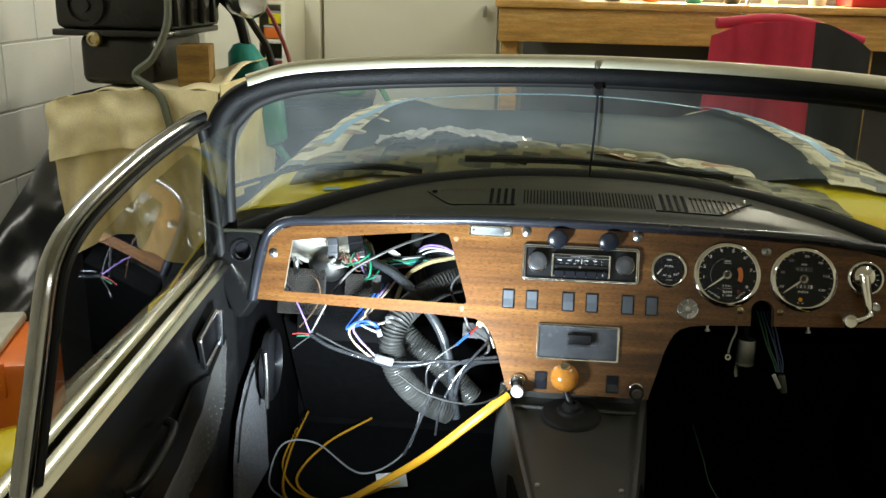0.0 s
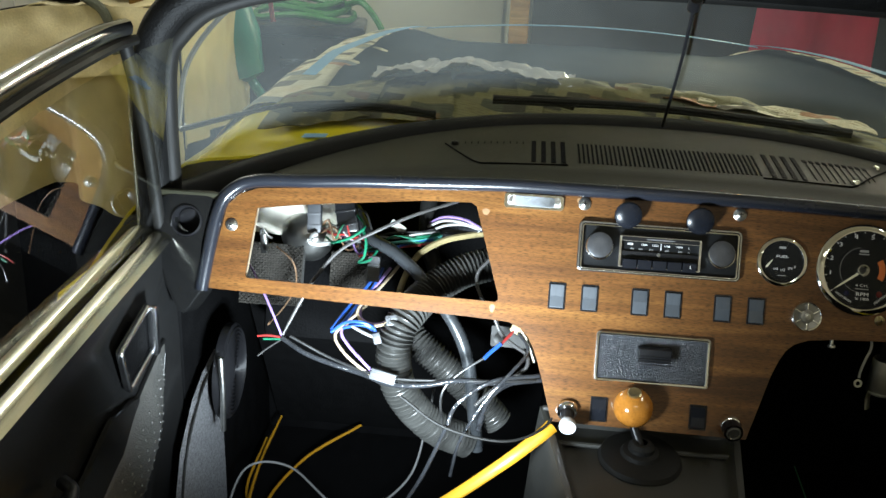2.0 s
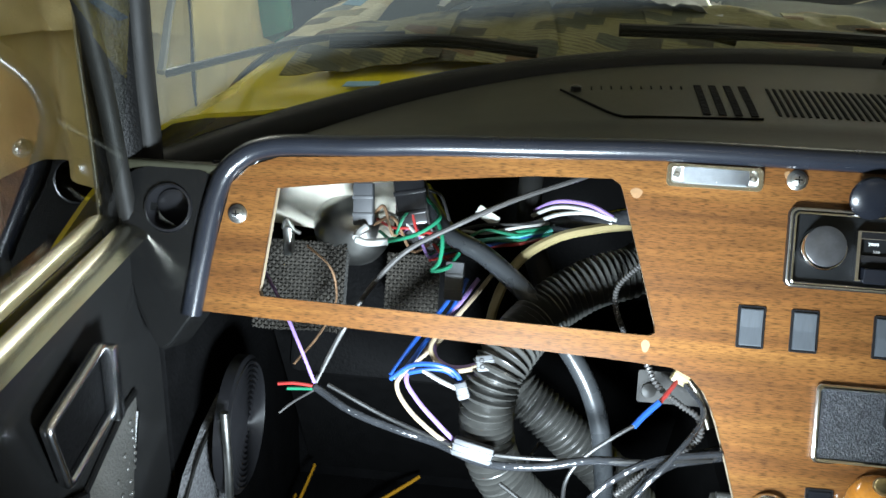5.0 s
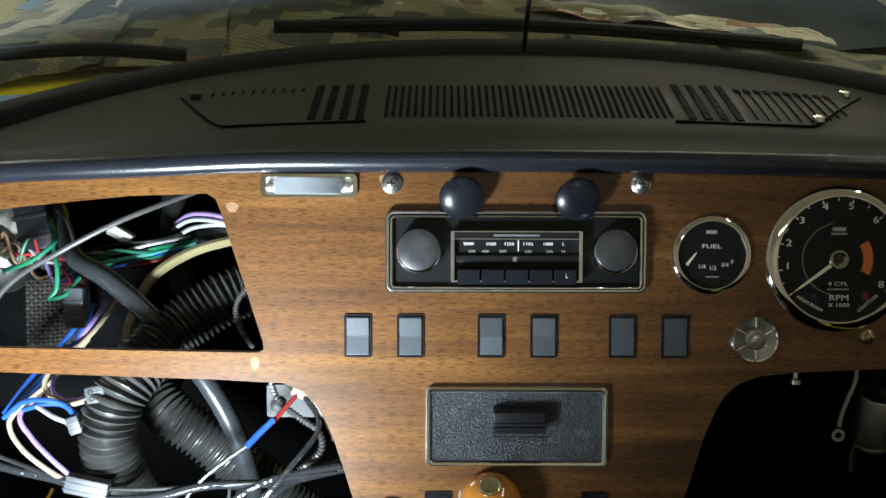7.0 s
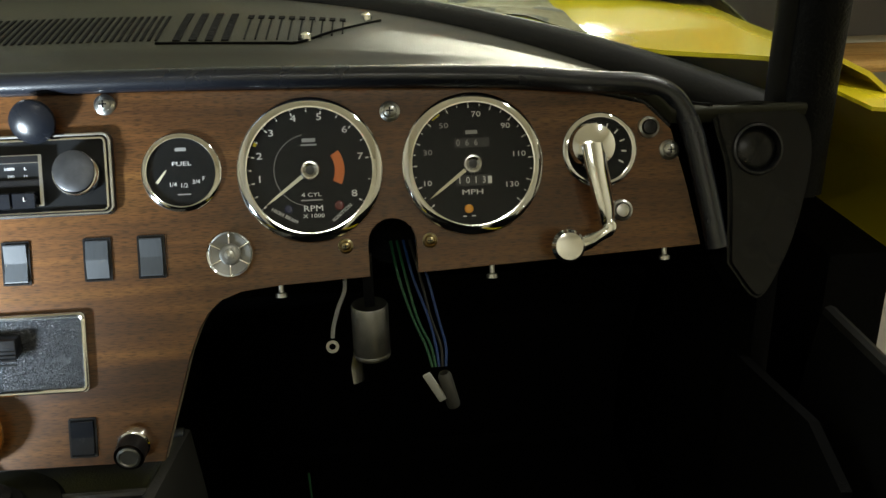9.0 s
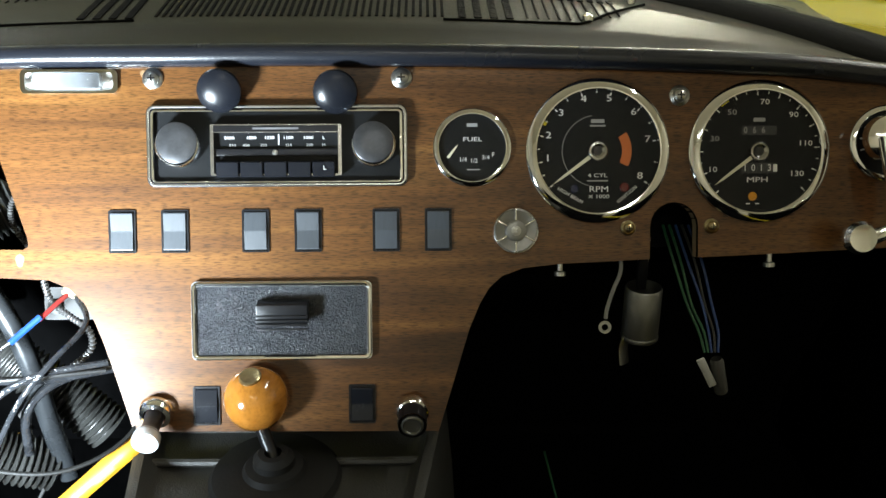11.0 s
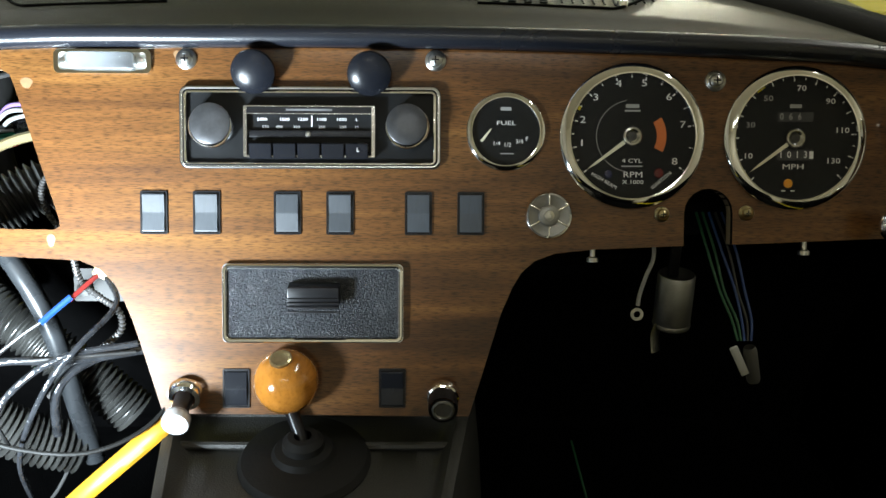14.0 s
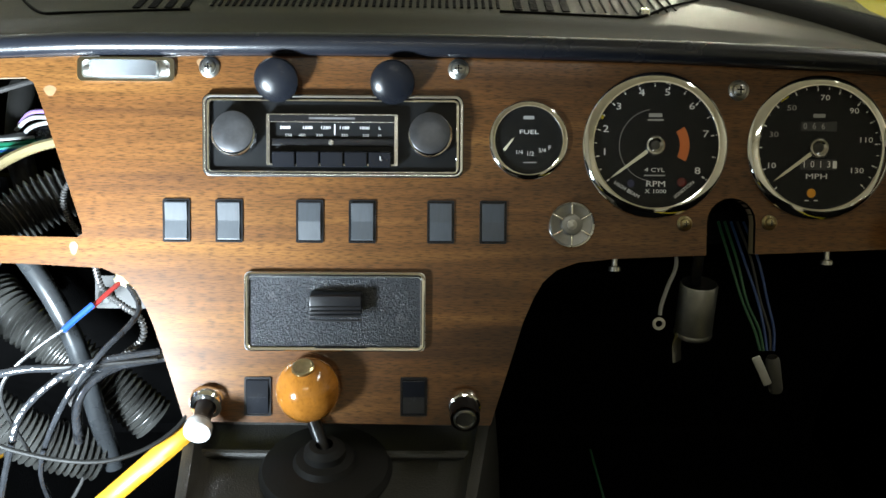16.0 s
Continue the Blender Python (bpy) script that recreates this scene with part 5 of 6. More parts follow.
cord("wire", "thin green wire in the main loom", "cable", GREENWIRE, 0.001634, [(-0.382, 0.109, 0.658), (-0.354, 0.109, 0.665), (-0.332, 0.107, 0.675), (-0.300, 0.106, 0.679), (-0.273, 0.137, 0.676)])
cord("wire", "thin black wire in the main loom", "cable", BLACKWIRE, 0.001634, [(-0.383, 0.115, 0.673), (-0.355, 0.118, 0.680), (-0.333, 0.116, 0.687), (-0.300, 0.111, 0.692), (-0.274, 0.142, 0.689)])
cord("wire", "thin blue wire in the main loom", "cable", BLUE, 0.001634, [(-0.381, 0.108, 0.655), (-0.355, 0.116, 0.662), (-0.332, 0.113, 0.668), (-0.300, 0.107, 0.680), (-0.273, 0.137, 0.675)])
cord("wire", "thin green wire in the main loom", "cable", GREENWIRE, 0.001634, [(-0.382, 0.111, 0.663), (-0.356, 0.124, 0.671), (-0.333, 0.118, 0.671), (-0.300, 0.109, 0.686), (-0.273, 0.139, 0.680)])
cord("wire", "thin red wire in the main loom", "cable", REDWIRE, 0.001634, [(-0.381, 0.107, 0.653), (-0.355, 0.122, 0.655), (-0.333, 0.120, 0.664), (-0.299, 0.105, 0.676), (-0.273, 0.136, 0.673)])
cord("wire", "white and purple wires over the taped loom", "cable", WHITEWIRE, 0.001978, [(-0.294, 0.142, 0.689), (-0.272, 0.126, 0.705), (-0.248, 0.117, 0.708), (-0.218, 0.114, 0.701)])
cord("wire", "lilac wire over the taped loom", "cable", PURPLE, 0.001978, [(-0.290, 0.144, 0.695), (-0.270, 0.128, 0.710), (-0.243, 0.118, 0.712), (-0.221, 0.115, 0.703)])
cord("wire", "white wire over the taped loom", "cable", WHITEWIRE, 0.001892, [(-0.289, 0.140, 0.684), (-0.269, 0.124, 0.699), (-0.243, 0.116, 0.705), (-0.222, 0.114, 0.701)])
cord("taped_loom", "crinkled black taped loom", "wiring loom", TAPE, 0.0095, [(-0.295, 0.159, 0.678), (-0.264, 0.141, 0.687), (-0.234, 0.132, 0.691), (-0.195, 0.135, 0.700)], segments=12)
cord("wire", "thin tangled coloured wire behind the dashboard", "cable", REDWIRE, 0.001462, [(-0.431, 0.119, 0.684), (-0.414, 0.103, 0.683), (-0.399, 0.098, 0.685), (-0.386, 0.106, 0.678)])
cord("wire", "thin tangled coloured wire behind the dashboard", "cable", BROWN, 0.001462, [(-0.434, 0.117, 0.679), (-0.414, 0.106, 0.691), (-0.395, 0.091, 0.667), (-0.381, 0.103, 0.669)])
cord("wire", "thin tangled coloured wire behind the dashboard", "cable", WHITEWIRE, 0.001462, [(-0.424, 0.121, 0.691), (-0.407, 0.105, 0.691), (-0.391, 0.096, 0.681), (-0.378, 0.104, 0.674)])
cord("wire", "thin tangled coloured wire behind the dashboard", "cable", REDWIRE, 0.001462, [(-0.414, 0.123, 0.696), (-0.402, 0.112, 0.708), (-0.390, 0.096, 0.681), (-0.381, 0.108, 0.683)])
cord("wire", "thin tangled coloured wire behind the dashboard", "cable", GREENWIRE, 0.001462, [(-0.428, 0.115, 0.674), (-0.413, 0.099, 0.674), (-0.402, 0.102, 0.697), (-0.392, 0.110, 0.689)])
cord("wire", "thin tangled coloured wire behind the dashboard", "cable", PURPLE, 0.001462, [(-0.408, 0.115, 0.673), (-0.394, 0.103, 0.686), (-0.380, 0.090, 0.663), (-0.370, 0.101, 0.665)])
cord("wire", "thin tangled coloured wire behind the dashboard", "cable", REDWIRE, 0.001462, [(-0.403, 0.118, 0.683), (-0.389, 0.102, 0.682), (-0.377, 0.097, 0.682), (-0.366, 0.105, 0.674)])
cord("wire", "thin tangled coloured wire behind the dashboard", "cable", BROWN, 0.001462, [(-0.434, 0.120, 0.688), (-0.423, 0.109, 0.700), (-0.413, 0.096, 0.679), (-0.406, 0.107, 0.680)])
cord("wire", "thin tangled coloured wire behind the dashboard", "cable", REDWIRE, 0.001462, [(-0.382, 0.114, 0.670), (-0.373, 0.097, 0.669), (-0.366, 0.090, 0.664), (-0.360, 0.098, 0.656)])
cord("wire", "thin tangled coloured wire behind the dashboard", "cable", BLACKWIRE, 0.001462, [(-0.402, 0.128, 0.709), (-0.391, 0.116, 0.720), (-0.379, 0.098, 0.686), (-0.372, 0.110, 0.688)])
cord("wire", "thin tangled coloured wire behind the dashboard", "cable", BLACKWIRE, 0.001462, [(-0.385, 0.129, 0.712), (-0.372, 0.113, 0.711), (-0.360, 0.099, 0.687), (-0.351, 0.107, 0.680)])
cord("wire", "red wire with a crimped joint", "cable", REDWIRE, 0.001892, [(-0.165, 0.007, 0.610), (-0.172, -0.005, 0.606), (-0.183, -0.019, 0.598)])
cord("wire", "blue crimp sleeve behind the dashboard", "cable", BLUE, 0.0025, [(-0.182, -0.018, 0.600), (-0.193, -0.026, 0.592), (-0.201, -0.034, 0.586)])
cord("wire", "thin black wire behind the dashboard", "cable", BLACKWIRE, 0.001634, [(-0.200, -0.033, 0.587), (-0.217, -0.038, 0.576), (-0.235, -0.043, 0.562), (-0.247, -0.048, 0.547), (-0.250, -0.046, 0.524), (-0.245, -0.032, 0.475)])
cord("control_cable", "grey spiral-wound control cable", "cable", GREYSHEATH, 0.0024, [(-0.192, 0.020, 0.617), (-0.182, 0.004, 0.603), (-0.165, -0.005, 0.593), (-0.150, -0.013, 0.586), (-0.148, -0.018, 0.572), (-0.163, -0.023, 0.559), (-0.184, -0.028, 0.545), (-0.208, -0.027, 0.517)], ribs=0.0012, pitch=0.003)
cord("taped_loom", "shiny black taped wiring loom branch", "wiring loom", TAPE, 0.004, [(-0.128, -0.003, 0.553), (-0.163, -0.025, 0.553), (-0.183, -0.038, 0.546), (-0.195, -0.044, 0.529), (-0.202, -0.037, 0.490)], segments=10)
cord("control_cable", "fine spiral control cable in the glovebox opening", "cable", GREYSHEATH, 0.0022, [(-0.201, 0.046, 0.688), (-0.217, 0.044, 0.668), (-0.217, 0.042, 0.649), (-0.208, 0.045, 0.627)], ribs=0.0010, pitch=0.0025)
cord("wire", "thin black looping wire", "cable", RUBBER, 0.00172, [(-0.300, -0.061, 0.541), (-0.241, -0.073, 0.509), (-0.165, -0.076, 0.500), (-0.115, -0.049, 0.517), (-0.113, -0.014, 0.553)])
cord("wire", "grey looping wire behind the dashboard", "cable", TAPE, 0.0022, [(-0.234, -0.032, 0.415), (-0.223, -0.061, 0.484), (-0.196, -0.060, 0.542), (-0.169, -0.049, 0.575), (-0.148, -0.020, 0.595), (-0.164, 0.006, 0.609)])
cord("wire", "pale grey wire trailing to the floor", "cable", TAPE, 0.0026, [(-0.132, -0.030, 0.567), (-0.188, -0.043, 0.561), (-0.229, -0.054, 0.532), (-0.242, -0.065, 0.500), (-0.266, -0.058, 0.432), (-0.288, -0.036, 0.375)])
cord("wire", "black wire across the footwell", "cable", BLACKWIRE, 0.001892, [(-0.448, -0.004, 0.580), (-0.387, -0.013, 0.556), (-0.314, -0.036, 0.550), (-0.217, -0.044, 0.559), (-0.137, -0.024, 0.556)])

def connector(label, mat, place, size, turn=0.0, holes=0):
    c = thing("connector", label, "connector", LEAN.to_3x3().to_4x4())
    c.matrix_world = Matrix.Translation(place) @ LEAN.to_3x3().to_4x4() @ Matrix.Rotation(radians(turn), 4, "Y")
    w, d, h = size
    part("shell", box(-w / 2, w / 2, -d / 2, d / 2, -h / 2, h / 2, min(size) * 0.15), mat, c)
    for k in range(2):
        part("ridge", box(-w * 0.52, w * 0.52, -d * 0.54, -d * 0.3, h * (0.12 - 0.4 * k), h * (0.2 - 0.4 * k), 0.0004), mat, c)
    for k in range(holes):
        part("pin_hole", moved(lathe([(0.0021, 0), (0.0021, 0.0006), (0.0013, 0.0007), (0.0012, -0.002), (0, -0.002)], 14), pose((k % 2 - 0.5) * 0.0052, -d / 2, (k // 2 - 0.5) * 0.005)), RUBBER, c)


connector("grey two-row plastic wiring connector", GREYPLASTIC, (-0.3528, 0.0601, 0.6544), (0.0155, 0.010, 0.033), 0)
connector("pale grey plastic wiring connector", GREYPLASTIC, (-0.3233, -0.0359, 0.5514), (0.033, 0.012, 0.014), 12)
connector("grey three-pin round plug", GREYPLASTIC, (-0.3185, -0.0047, 0.6138), (0.015, 0.010, 0.013), -12, 3)
connector("small grey bullet connector", GREYPLASTIC, (-0.3355, -0.0129, 0.5913), (0.010, 0.008, 0.014), -20)
connector("square black relay plug", BLACK, (-0.3987, 0.1158, 0.7051), (0.028, 0.02, 0.045), -12)
connector("upright grey cable clamp", GREYPLASTIC, (-0.4404, 0.1042, 0.7025), (0.018, 0.012, 0.038), -4)
connector("small cream terminal block", CREAMPLASTIC, (-0.1646, 0.0067, 0.6099), (0.013, 0.010, 0.010), 25)
connector("small grey junction block", GREYPLASTIC, (-0.3875, 0.1144, 0.6718), (0.030, 0.02, 0.020), 25)
connector("small white moulded plug", WHITEPLASTIC, (-0.3309, 0.1223, 0.6935), (0.022, 0.012, 0.010), 30)

# heater unit and structure behind the panel
heater = thing("heater_unit", "dull silver conical heater duct behind the dashboard", "heater", Matrix.Translation((-0.4750, 0.1750, 0.6250)) @ LEAN.to_3x3().to_4x4())
part("cone", moved(lathe([(0.020, -0.03), (0.038, 0.0), (0.037, 0.012), (0.030, 0.024), (0.018, 0.031), (0, 0.033)], 44), pose(0.012, -0.02, 0.028, 30, 0, -10)), STEEL, heater)
part("outlet", moved(lathe([(0.007, 0), (0.007, 0.02), (0.005, 0.021)], 18), pose(0.002, -0.03, 0.0, 80)), STEEL, heater)
lining = thing("bulkhead_panel", "whitish fibreglass bulkhead panel behind the dashboard", "panel", Matrix.Translation((-0.5001, 0.1555, 0.6678)) @ LEAN.to_3x3().to_4x4())
part("sheet", sheet(lambda u, v: Vector((-0.09 + 0.17 * u, 0.012 * math.sin(5 * u + 2 * v), -0.004 - 0.012 * u + (0.059 + 0.012 * u) * v)), 14, 10, 0.004), GRP, lining)
part("yellow_edge", box(-0.080, -0.030, -0.010, 0.004, -0.040, -0.033, 0.002), YELLOW, lining)
box2 = thing("blower_box", "black ribbed heater blower box", "heater", Matrix.Translation((-0.4275, 0.1884, 0.5828)) @ LEAN.to_3x3().to_4x4())
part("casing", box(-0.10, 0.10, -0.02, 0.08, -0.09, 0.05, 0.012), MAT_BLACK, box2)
clip = thing("spring_clip", "small bright steel spring clip on the bulkhead edge", "clip", Matrix.Translation((-0.508, 0.098, 0.672)))
part("jaw", box(-0.004, 0.004, -0.006, 0.006, -0.020, 0.008, 0.0015), STEEL, clip)
part("loop", tube([(-0.004, -0.004, 0.006), (0.0, -0.006, 0.015), (0.006, -0.005, 0.006), (0.012, -0.004, 0.002)], 0.0018, 8, 6), STEEL, clip)
flange = thing("steel_bracket", "drilled steel mounting bracket under the dashboard", "bracket", Matrix.Translation((-0.1709, 0.0213, 0.5916)) @ LEAN.to_3x3().to_4x4())
part("plate", plate(rounded(-0.024, 0.030, -0.013, 0.013, 0.002), -0.001, 0.001), OLDSTEEL, flange)
part("bolt", moved(lathe([(0.006, 0), (0.006, 0.003), (0.003, 0.004), (0, 0.004)], 12), pose(-0.015, -0.001, -0.003)), OLDSTEEL, flange)
strip = thing("steel_strip", "curved bright steel strip along the panel edge", "bracket")
part("band", tube([(-0.1590, 0.0104, 0.6143), (-0.1470, 0.0046, 0.5983), (-0.1363, -0.0026, 0.5728)], 0.006, 8, 6, flat=0.3), CHROME, strip)
def felt_pad(place, w, h, label):
    """A slack woven pad: a backing sheet under crossing yarns."""
    pad_ob = thing("sound_deadening", label, "insulation", Matrix.Translation(place) @ LEAN.to_3x3().to_4x4())
    at = lambda x, z, up: Vector((x, 0.008 * math.sin(70 * x) - up, z))
    part("backing", sheet(lambda u, v: at(w * (u - 0.5), h * (v - 0.5), 0), 12, 12, 0.004), WOVEN, pad_ob)
    bm = bmesh.new()
    nx, nz = int(w / 0.0034), int(h / 0.0034)
    for i in range(nx):
        tube([at(w * ((i + 0.5) / nx - 0.5), h * (k / nz - 0.5), 0.0028 + 0.0009 * (-1) ** (i + k)) for k in range(nz + 1)], 0.0011, 5, 1, bm=bm)
    for k in range(nz):
        tube([at(w * (i / nx - 0.5), h * ((k + 0.5) / nz - 0.5), 0.0028 - 0.0009 * (-1) ** (i + k)) for i in range(nx + 1)], 0.0011, 5, 1, bm=bm)
    part("yarn", bm, YARN, pad_ob, "grey-brown woven yarn", kind="stuff")


YARN = material("grey_brown_yarn", (0.032, 0.029, 0.025), 0.9, vary=0.5, scale=90, spec=0.1)
felt_pad((-0.505, 0.120, 0.612), 0.085, 0.085, "slack grey woven pad hanging on the bulkhead")
felt_pad((-0.398, 0.125, 0.618), 0.048, 0.060, "small grey woven pad under the wiring")

# ---- under the driver's side of the dashboard ----
can = thing("capacitor", "silver cylindrical flasher can hanging under the dashboard", "flasher unit", Matrix.Translation((0.2790, -0.003, 0.592)))
part("body", moved(lathe([(0.0135, -0.022), (0.0145, -0.0205), (0.0145, 0.0185), (0.0135, 0.0195), (0, 0.0195)], 32, axis="Z"), pose(0, 0, 0, 180)), ALLOY, can)
part("bottom_cap", moved(lathe([(0.0146, 0), (0.0150, 0.002), (0.0140, 0.004), (0, 0.004)], 32, axis="Z"), pose(0, 0, -0.0225)), ALLOY, can)
part("bracket", tube([(-0.0105, -0.002, -0.020), (-0.0125, -0.003, -0.030), (-0.0115, -0.006, -0.043)], 0.0062, 10, 6, flat=0.3), STEEL, can)
part("hanger", box(-0.004, 0.004, 0.008, 0.012, 0.015, 0.060, 0.001), BLACK, can)
ring = thing("ring_terminal_wire", "pale wire with a crimped ring terminal", "wire")
part("lead", tube([(0.260, 0.010, 0.642), (0.261, 0.002, 0.626), (0.255, -0.004, 0.612), (0.2505, -0.008, 0.598), (0.2495, -0.010, 0.590)], 0.0016, 8, 8), WHITEWIRE, ring)
part("eye", moved(lathe([(0.0026, -0.0006), (0.0026, 0.0006), (0.0050, 0.0006), (0.0050, -0.0006), (0.0026, -0.0006)], 22), pose(0.2490, -0.012, 0.5835, -15)), STEEL, ring)
DULLGREEN, DULLBLUE = plastic("dull_green_wire", (0.010, 0.060, 0.026)), plastic("dull_blue_wire", (0.010, 0.034, 0.13))
for k, mt in enumerate((DULLGREEN, DULLGREEN, DULLBLUE, BLACKWIRE, DULLBLUE)):
    cord("column_wire", "dull green and blue steering column wires", "wire", mt, 0.0011, [(0.298 + 0.005 * k, 0.03, 0.652), (0.303 + 0.0055 * k, 0.006, 0.630), (0.312 + 0.005 * k + 0.002 * math.sin(4 * k), -0.008, 0.602), (0.321 + 0.0038 * k, -0.018, 0.582), (0.325 + 0.0026 * k, -0.026, 0.568)])
SLEEVE = plastic("dusty_black_sleeve", (0.055, 0.053, 0.046), 0.6)
plug = thing("column_plug", "dusty black sleeve and white connector on hanging wires", "connector", pose(0.3345, -0.030, 0.556, 0, -14))
part("sleeve", moved(lathe([(0.0048, -0.018), (0.0054, -0.016), (0.0054, 0.010), (0.004, 0.013)], 20, axis="Z"), pose(0.001, 0, -0.004)), SLEEVE, plug)
part("tag", moved(box(-0.0032, 0.0032, -0.0015, 0.0015, -0.015, 0.012, 0.001), pose(-0.009, -0.003, 0.002, 0, -14)), WHITEPLASTIC, plug)
col = thing("column_bracket", "black steering column mounting behind the cut-out", "bracket")
part("tube", tube([(0.2995, 0.05, 0.650), (0.2995, 0.30, 0.57)], 0.024, 20, 2), MAT_BLACK, col)
cord("floor_wire", "thin green and red wire hanging in the driver's footwell", "wire", DULLGREEN, 0.0010, [(0.215, 0.04, 0.43), (0.225, -0.02, 0.40), (0.240, -0.06, 0.36), (0.30, -0.12, 0.30), (0.345, -0.2, 0.27)])

# ---- yellow cord and loose cable in the passenger footwell ----
STRAP = material("yellow_plastic_strap", (0.38, 0.185, 0.010), 0.45, vary=0.12, scale=30)
strap = thing("extension_lead", "bright yellow extension lead coiled in the passenger footwell", "extension lead")
part("strand", tube([(-0.112, -0.045, 0.508), (-0.128, -0.055, 0.496), (-0.173, -0.070, 0.460), (-0.25, -0.06, 0.385), (-0.34, -0.02, 0.30), (-0.43, 0.0, 0.235), (-0.51, 0.03, 0.215), (-0.55, 0.11, 0.21), (-0.565, 0.24, 0.22), (-0.56, 0.36, 0.24)], lambda t: 0.0088 - 0.0050 * t, 10, 8, flat=0.6), STRAP, strap)
part("strand", tube([(-0.30, -0.03, 0.335), (-0.36, 0.00, 0.275), (-0.46, 0.05, 0.215), (-0.53, 0.14, 0.205), (-0.50, 0.28, 0.21), (-0.42, 0.38, 0.225)], 0.0026, 10, 8), STRAP, strap)
part("strand", tube([(-0.30, -0.01, 0.305), (-0.40, 0.05, 0.225), (-0.50, 0.08, 0.205), (-0.57, 0.18, 0.205), (-0.575, 0.32, 0.22)], 0.0022, 8, 8), STRAP, strap)
cord("mains_cable", "pale grey cable curling over the footwell carpet", "cable", TWIST, 0.0018, [(-0.52, 0.03, 0.22), (-0.565, 0.07, 0.235), (-0.556, 0.138, 0.28), (-0.491, 0.152, 0.28), (-0.383, 0.067, 0.27), (-0.306, 0.132, 0.29), (-0.285, 0.20, 0.36), (-0.27, 0.12, 0.46), (-0.25, 0.06, 0.53)])
lbl = thing("paper_label", "small cream paper label on the footwell floor", "label", pose(-0.335, 0.13, 0.222, 18, 0, 15))
part("card", box(-0.03, 0.03, -0.018, 0.018, -0.001, 0.001, 0.0), WHITEPLASTIC, lbl)

# ---- masking over the bodywork ----
def news(name, k, blocks, turned):
    """Printed newsprint: pale paper, lines of small type, and picture blocks."""
    mat = bpy.data.materials.new(name)
    mat.use_nodes = True
    nn, nl = mat.node_tree.nodes, mat.node_tree.links
    b = nn["Principled BSDF"]
    co, turn = nn.new("ShaderNodeTexCoord"), nn.new("ShaderNodeMapping")
    turn.inputs["Rotation"].default_value = (0, 0, turned)
    nl.new(co.outputs["Object"], turn.inputs["Vector"])
    lines = nn.new("ShaderNodeTexBrick")
    for slot, c in (("Color1", (0.42, 0.40, 0.36)), ("Color2", (0.62, 0.60, 0.55)), ("Mortar", (1.0, 0.98, 0.92))):
        lines.inputs[slot].default_value = (*c, 1)
    lines.inputs["Scale"].default_value, lines.inputs["Mortar Size"].default_value = 60, 0.10
    lines.inputs["Brick Width"].default_value, lines.inputs["Row Height"].default_value = 1.3, 0.28
    cells = nn.new("ShaderNodeTexBrick")
    cells.inputs["Color1"].default_value, cells.inputs["Color2"].default_value = (0, 0, 0, 1), (1, 1, 1, 1)
    cells.inputs["Mortar Size"].default_value, cells.inputs["Scale"].default_value = 0.0, blocks
    cells.inputs["Brick Width"].default_value, cells.inputs["Row Height"].default_value = 0.9, 0.45
    ramp = nn.new("ShaderNodeValToRGB")
    ramp.color_ramp.interpolation = "CONSTANT"
    e = ramp.color_ramp.elements
    e[0].position, e[0].color = 0.0, (0.24, 0.27, 0.30, 1)
    e[1].position, e[1].color = 0.90, (0.13, 0.12, 0.10, 1)
    for pos, c in ((0.16, (0.46, 0.26, 0.17)), (0.22, (0.66, 0.62, 0.50)), (0.40, (0.74, 0.71, 0.60)), (0.60, (0.68, 0.65, 0.55)), (0.80, (0.34, 0.33, 0.24))):
        e.new(pos).color = (*c, 1)
    mx = nn.new("ShaderNodeMix")
    mx.data_type, mx.blend_type = "RGBA", "MULTIPLY"
    mx.inputs[0].default_value = 1.0
    shade = nn.new("ShaderNodeMix")
    shade.data_type, shade.blend_type = "RGBA", "MULTIPLY"
    shade.inputs[0].default_value = 1.0
    # low k paints shade into the print: darker and yellower
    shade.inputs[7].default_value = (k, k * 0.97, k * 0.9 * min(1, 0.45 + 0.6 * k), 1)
    blot = nn.new("ShaderNodeTexNoise")
    blot.inputs["Scale"].default_value, blot.inputs["Detail"].default_value = 90, 4
    nl.new(co.outputs["Object"], blot.inputs["Vector"])
    bp = nn.new("ShaderNodeBump")
    bp.inputs["Strength"].default_value, bp.inputs["Distance"].default_value = 0.5, 0.003
    nl.new(blot.outputs["Fac"], bp.inputs["Height"])
    nl.new(bp.outputs[0], b.inputs["Normal"])
    nl.new(turn.outputs[0], lines.inputs["Vector"])
    nl.new(turn.outputs[0], cells.inputs["Vector"])
    nl.new(cells.outputs["Color"], ramp.inputs[0])
    nl.new(lines.outputs["Color"], mx.inputs[6])
    nl.new(ramp.outputs[0], mx.inputs[7])
    nl.new(mx.outputs[2], shade.inputs[6])
    nl.new(shade.outputs[2], b.inputs["Base Color"])
    b.inputs["Roughness"].default_value = 0.75
    return mat


# NEWS is the same print, darkened and yellowed to paint the strips' shade
NEWS = news("shaded_newspaper", 0.24, 26.0, 0.22)
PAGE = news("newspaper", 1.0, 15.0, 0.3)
BLUETAPE = material("blue_masking_tape", (0.16, 0.32, 0.50), 0.6, vary=0.12, scale=60, bump=0.2)
BONNET = material("dark_grey_primer", (0.030, 0.038, 0.044), 0.70, vary=0.3, scale=6, bump=0.03, spec=0.02)
POLY = material("clear_polythene", (0.50, 0.50, 0.53), 0.22, vary=0.1, scale=40)


def crumple(x, y, amp):
    return amp * noise.noise(Vector((x * 9, y * 9, 1.7))) + amp * 0.5 * noise.noise(Vector((x * 26, y * 26, 4.1)))


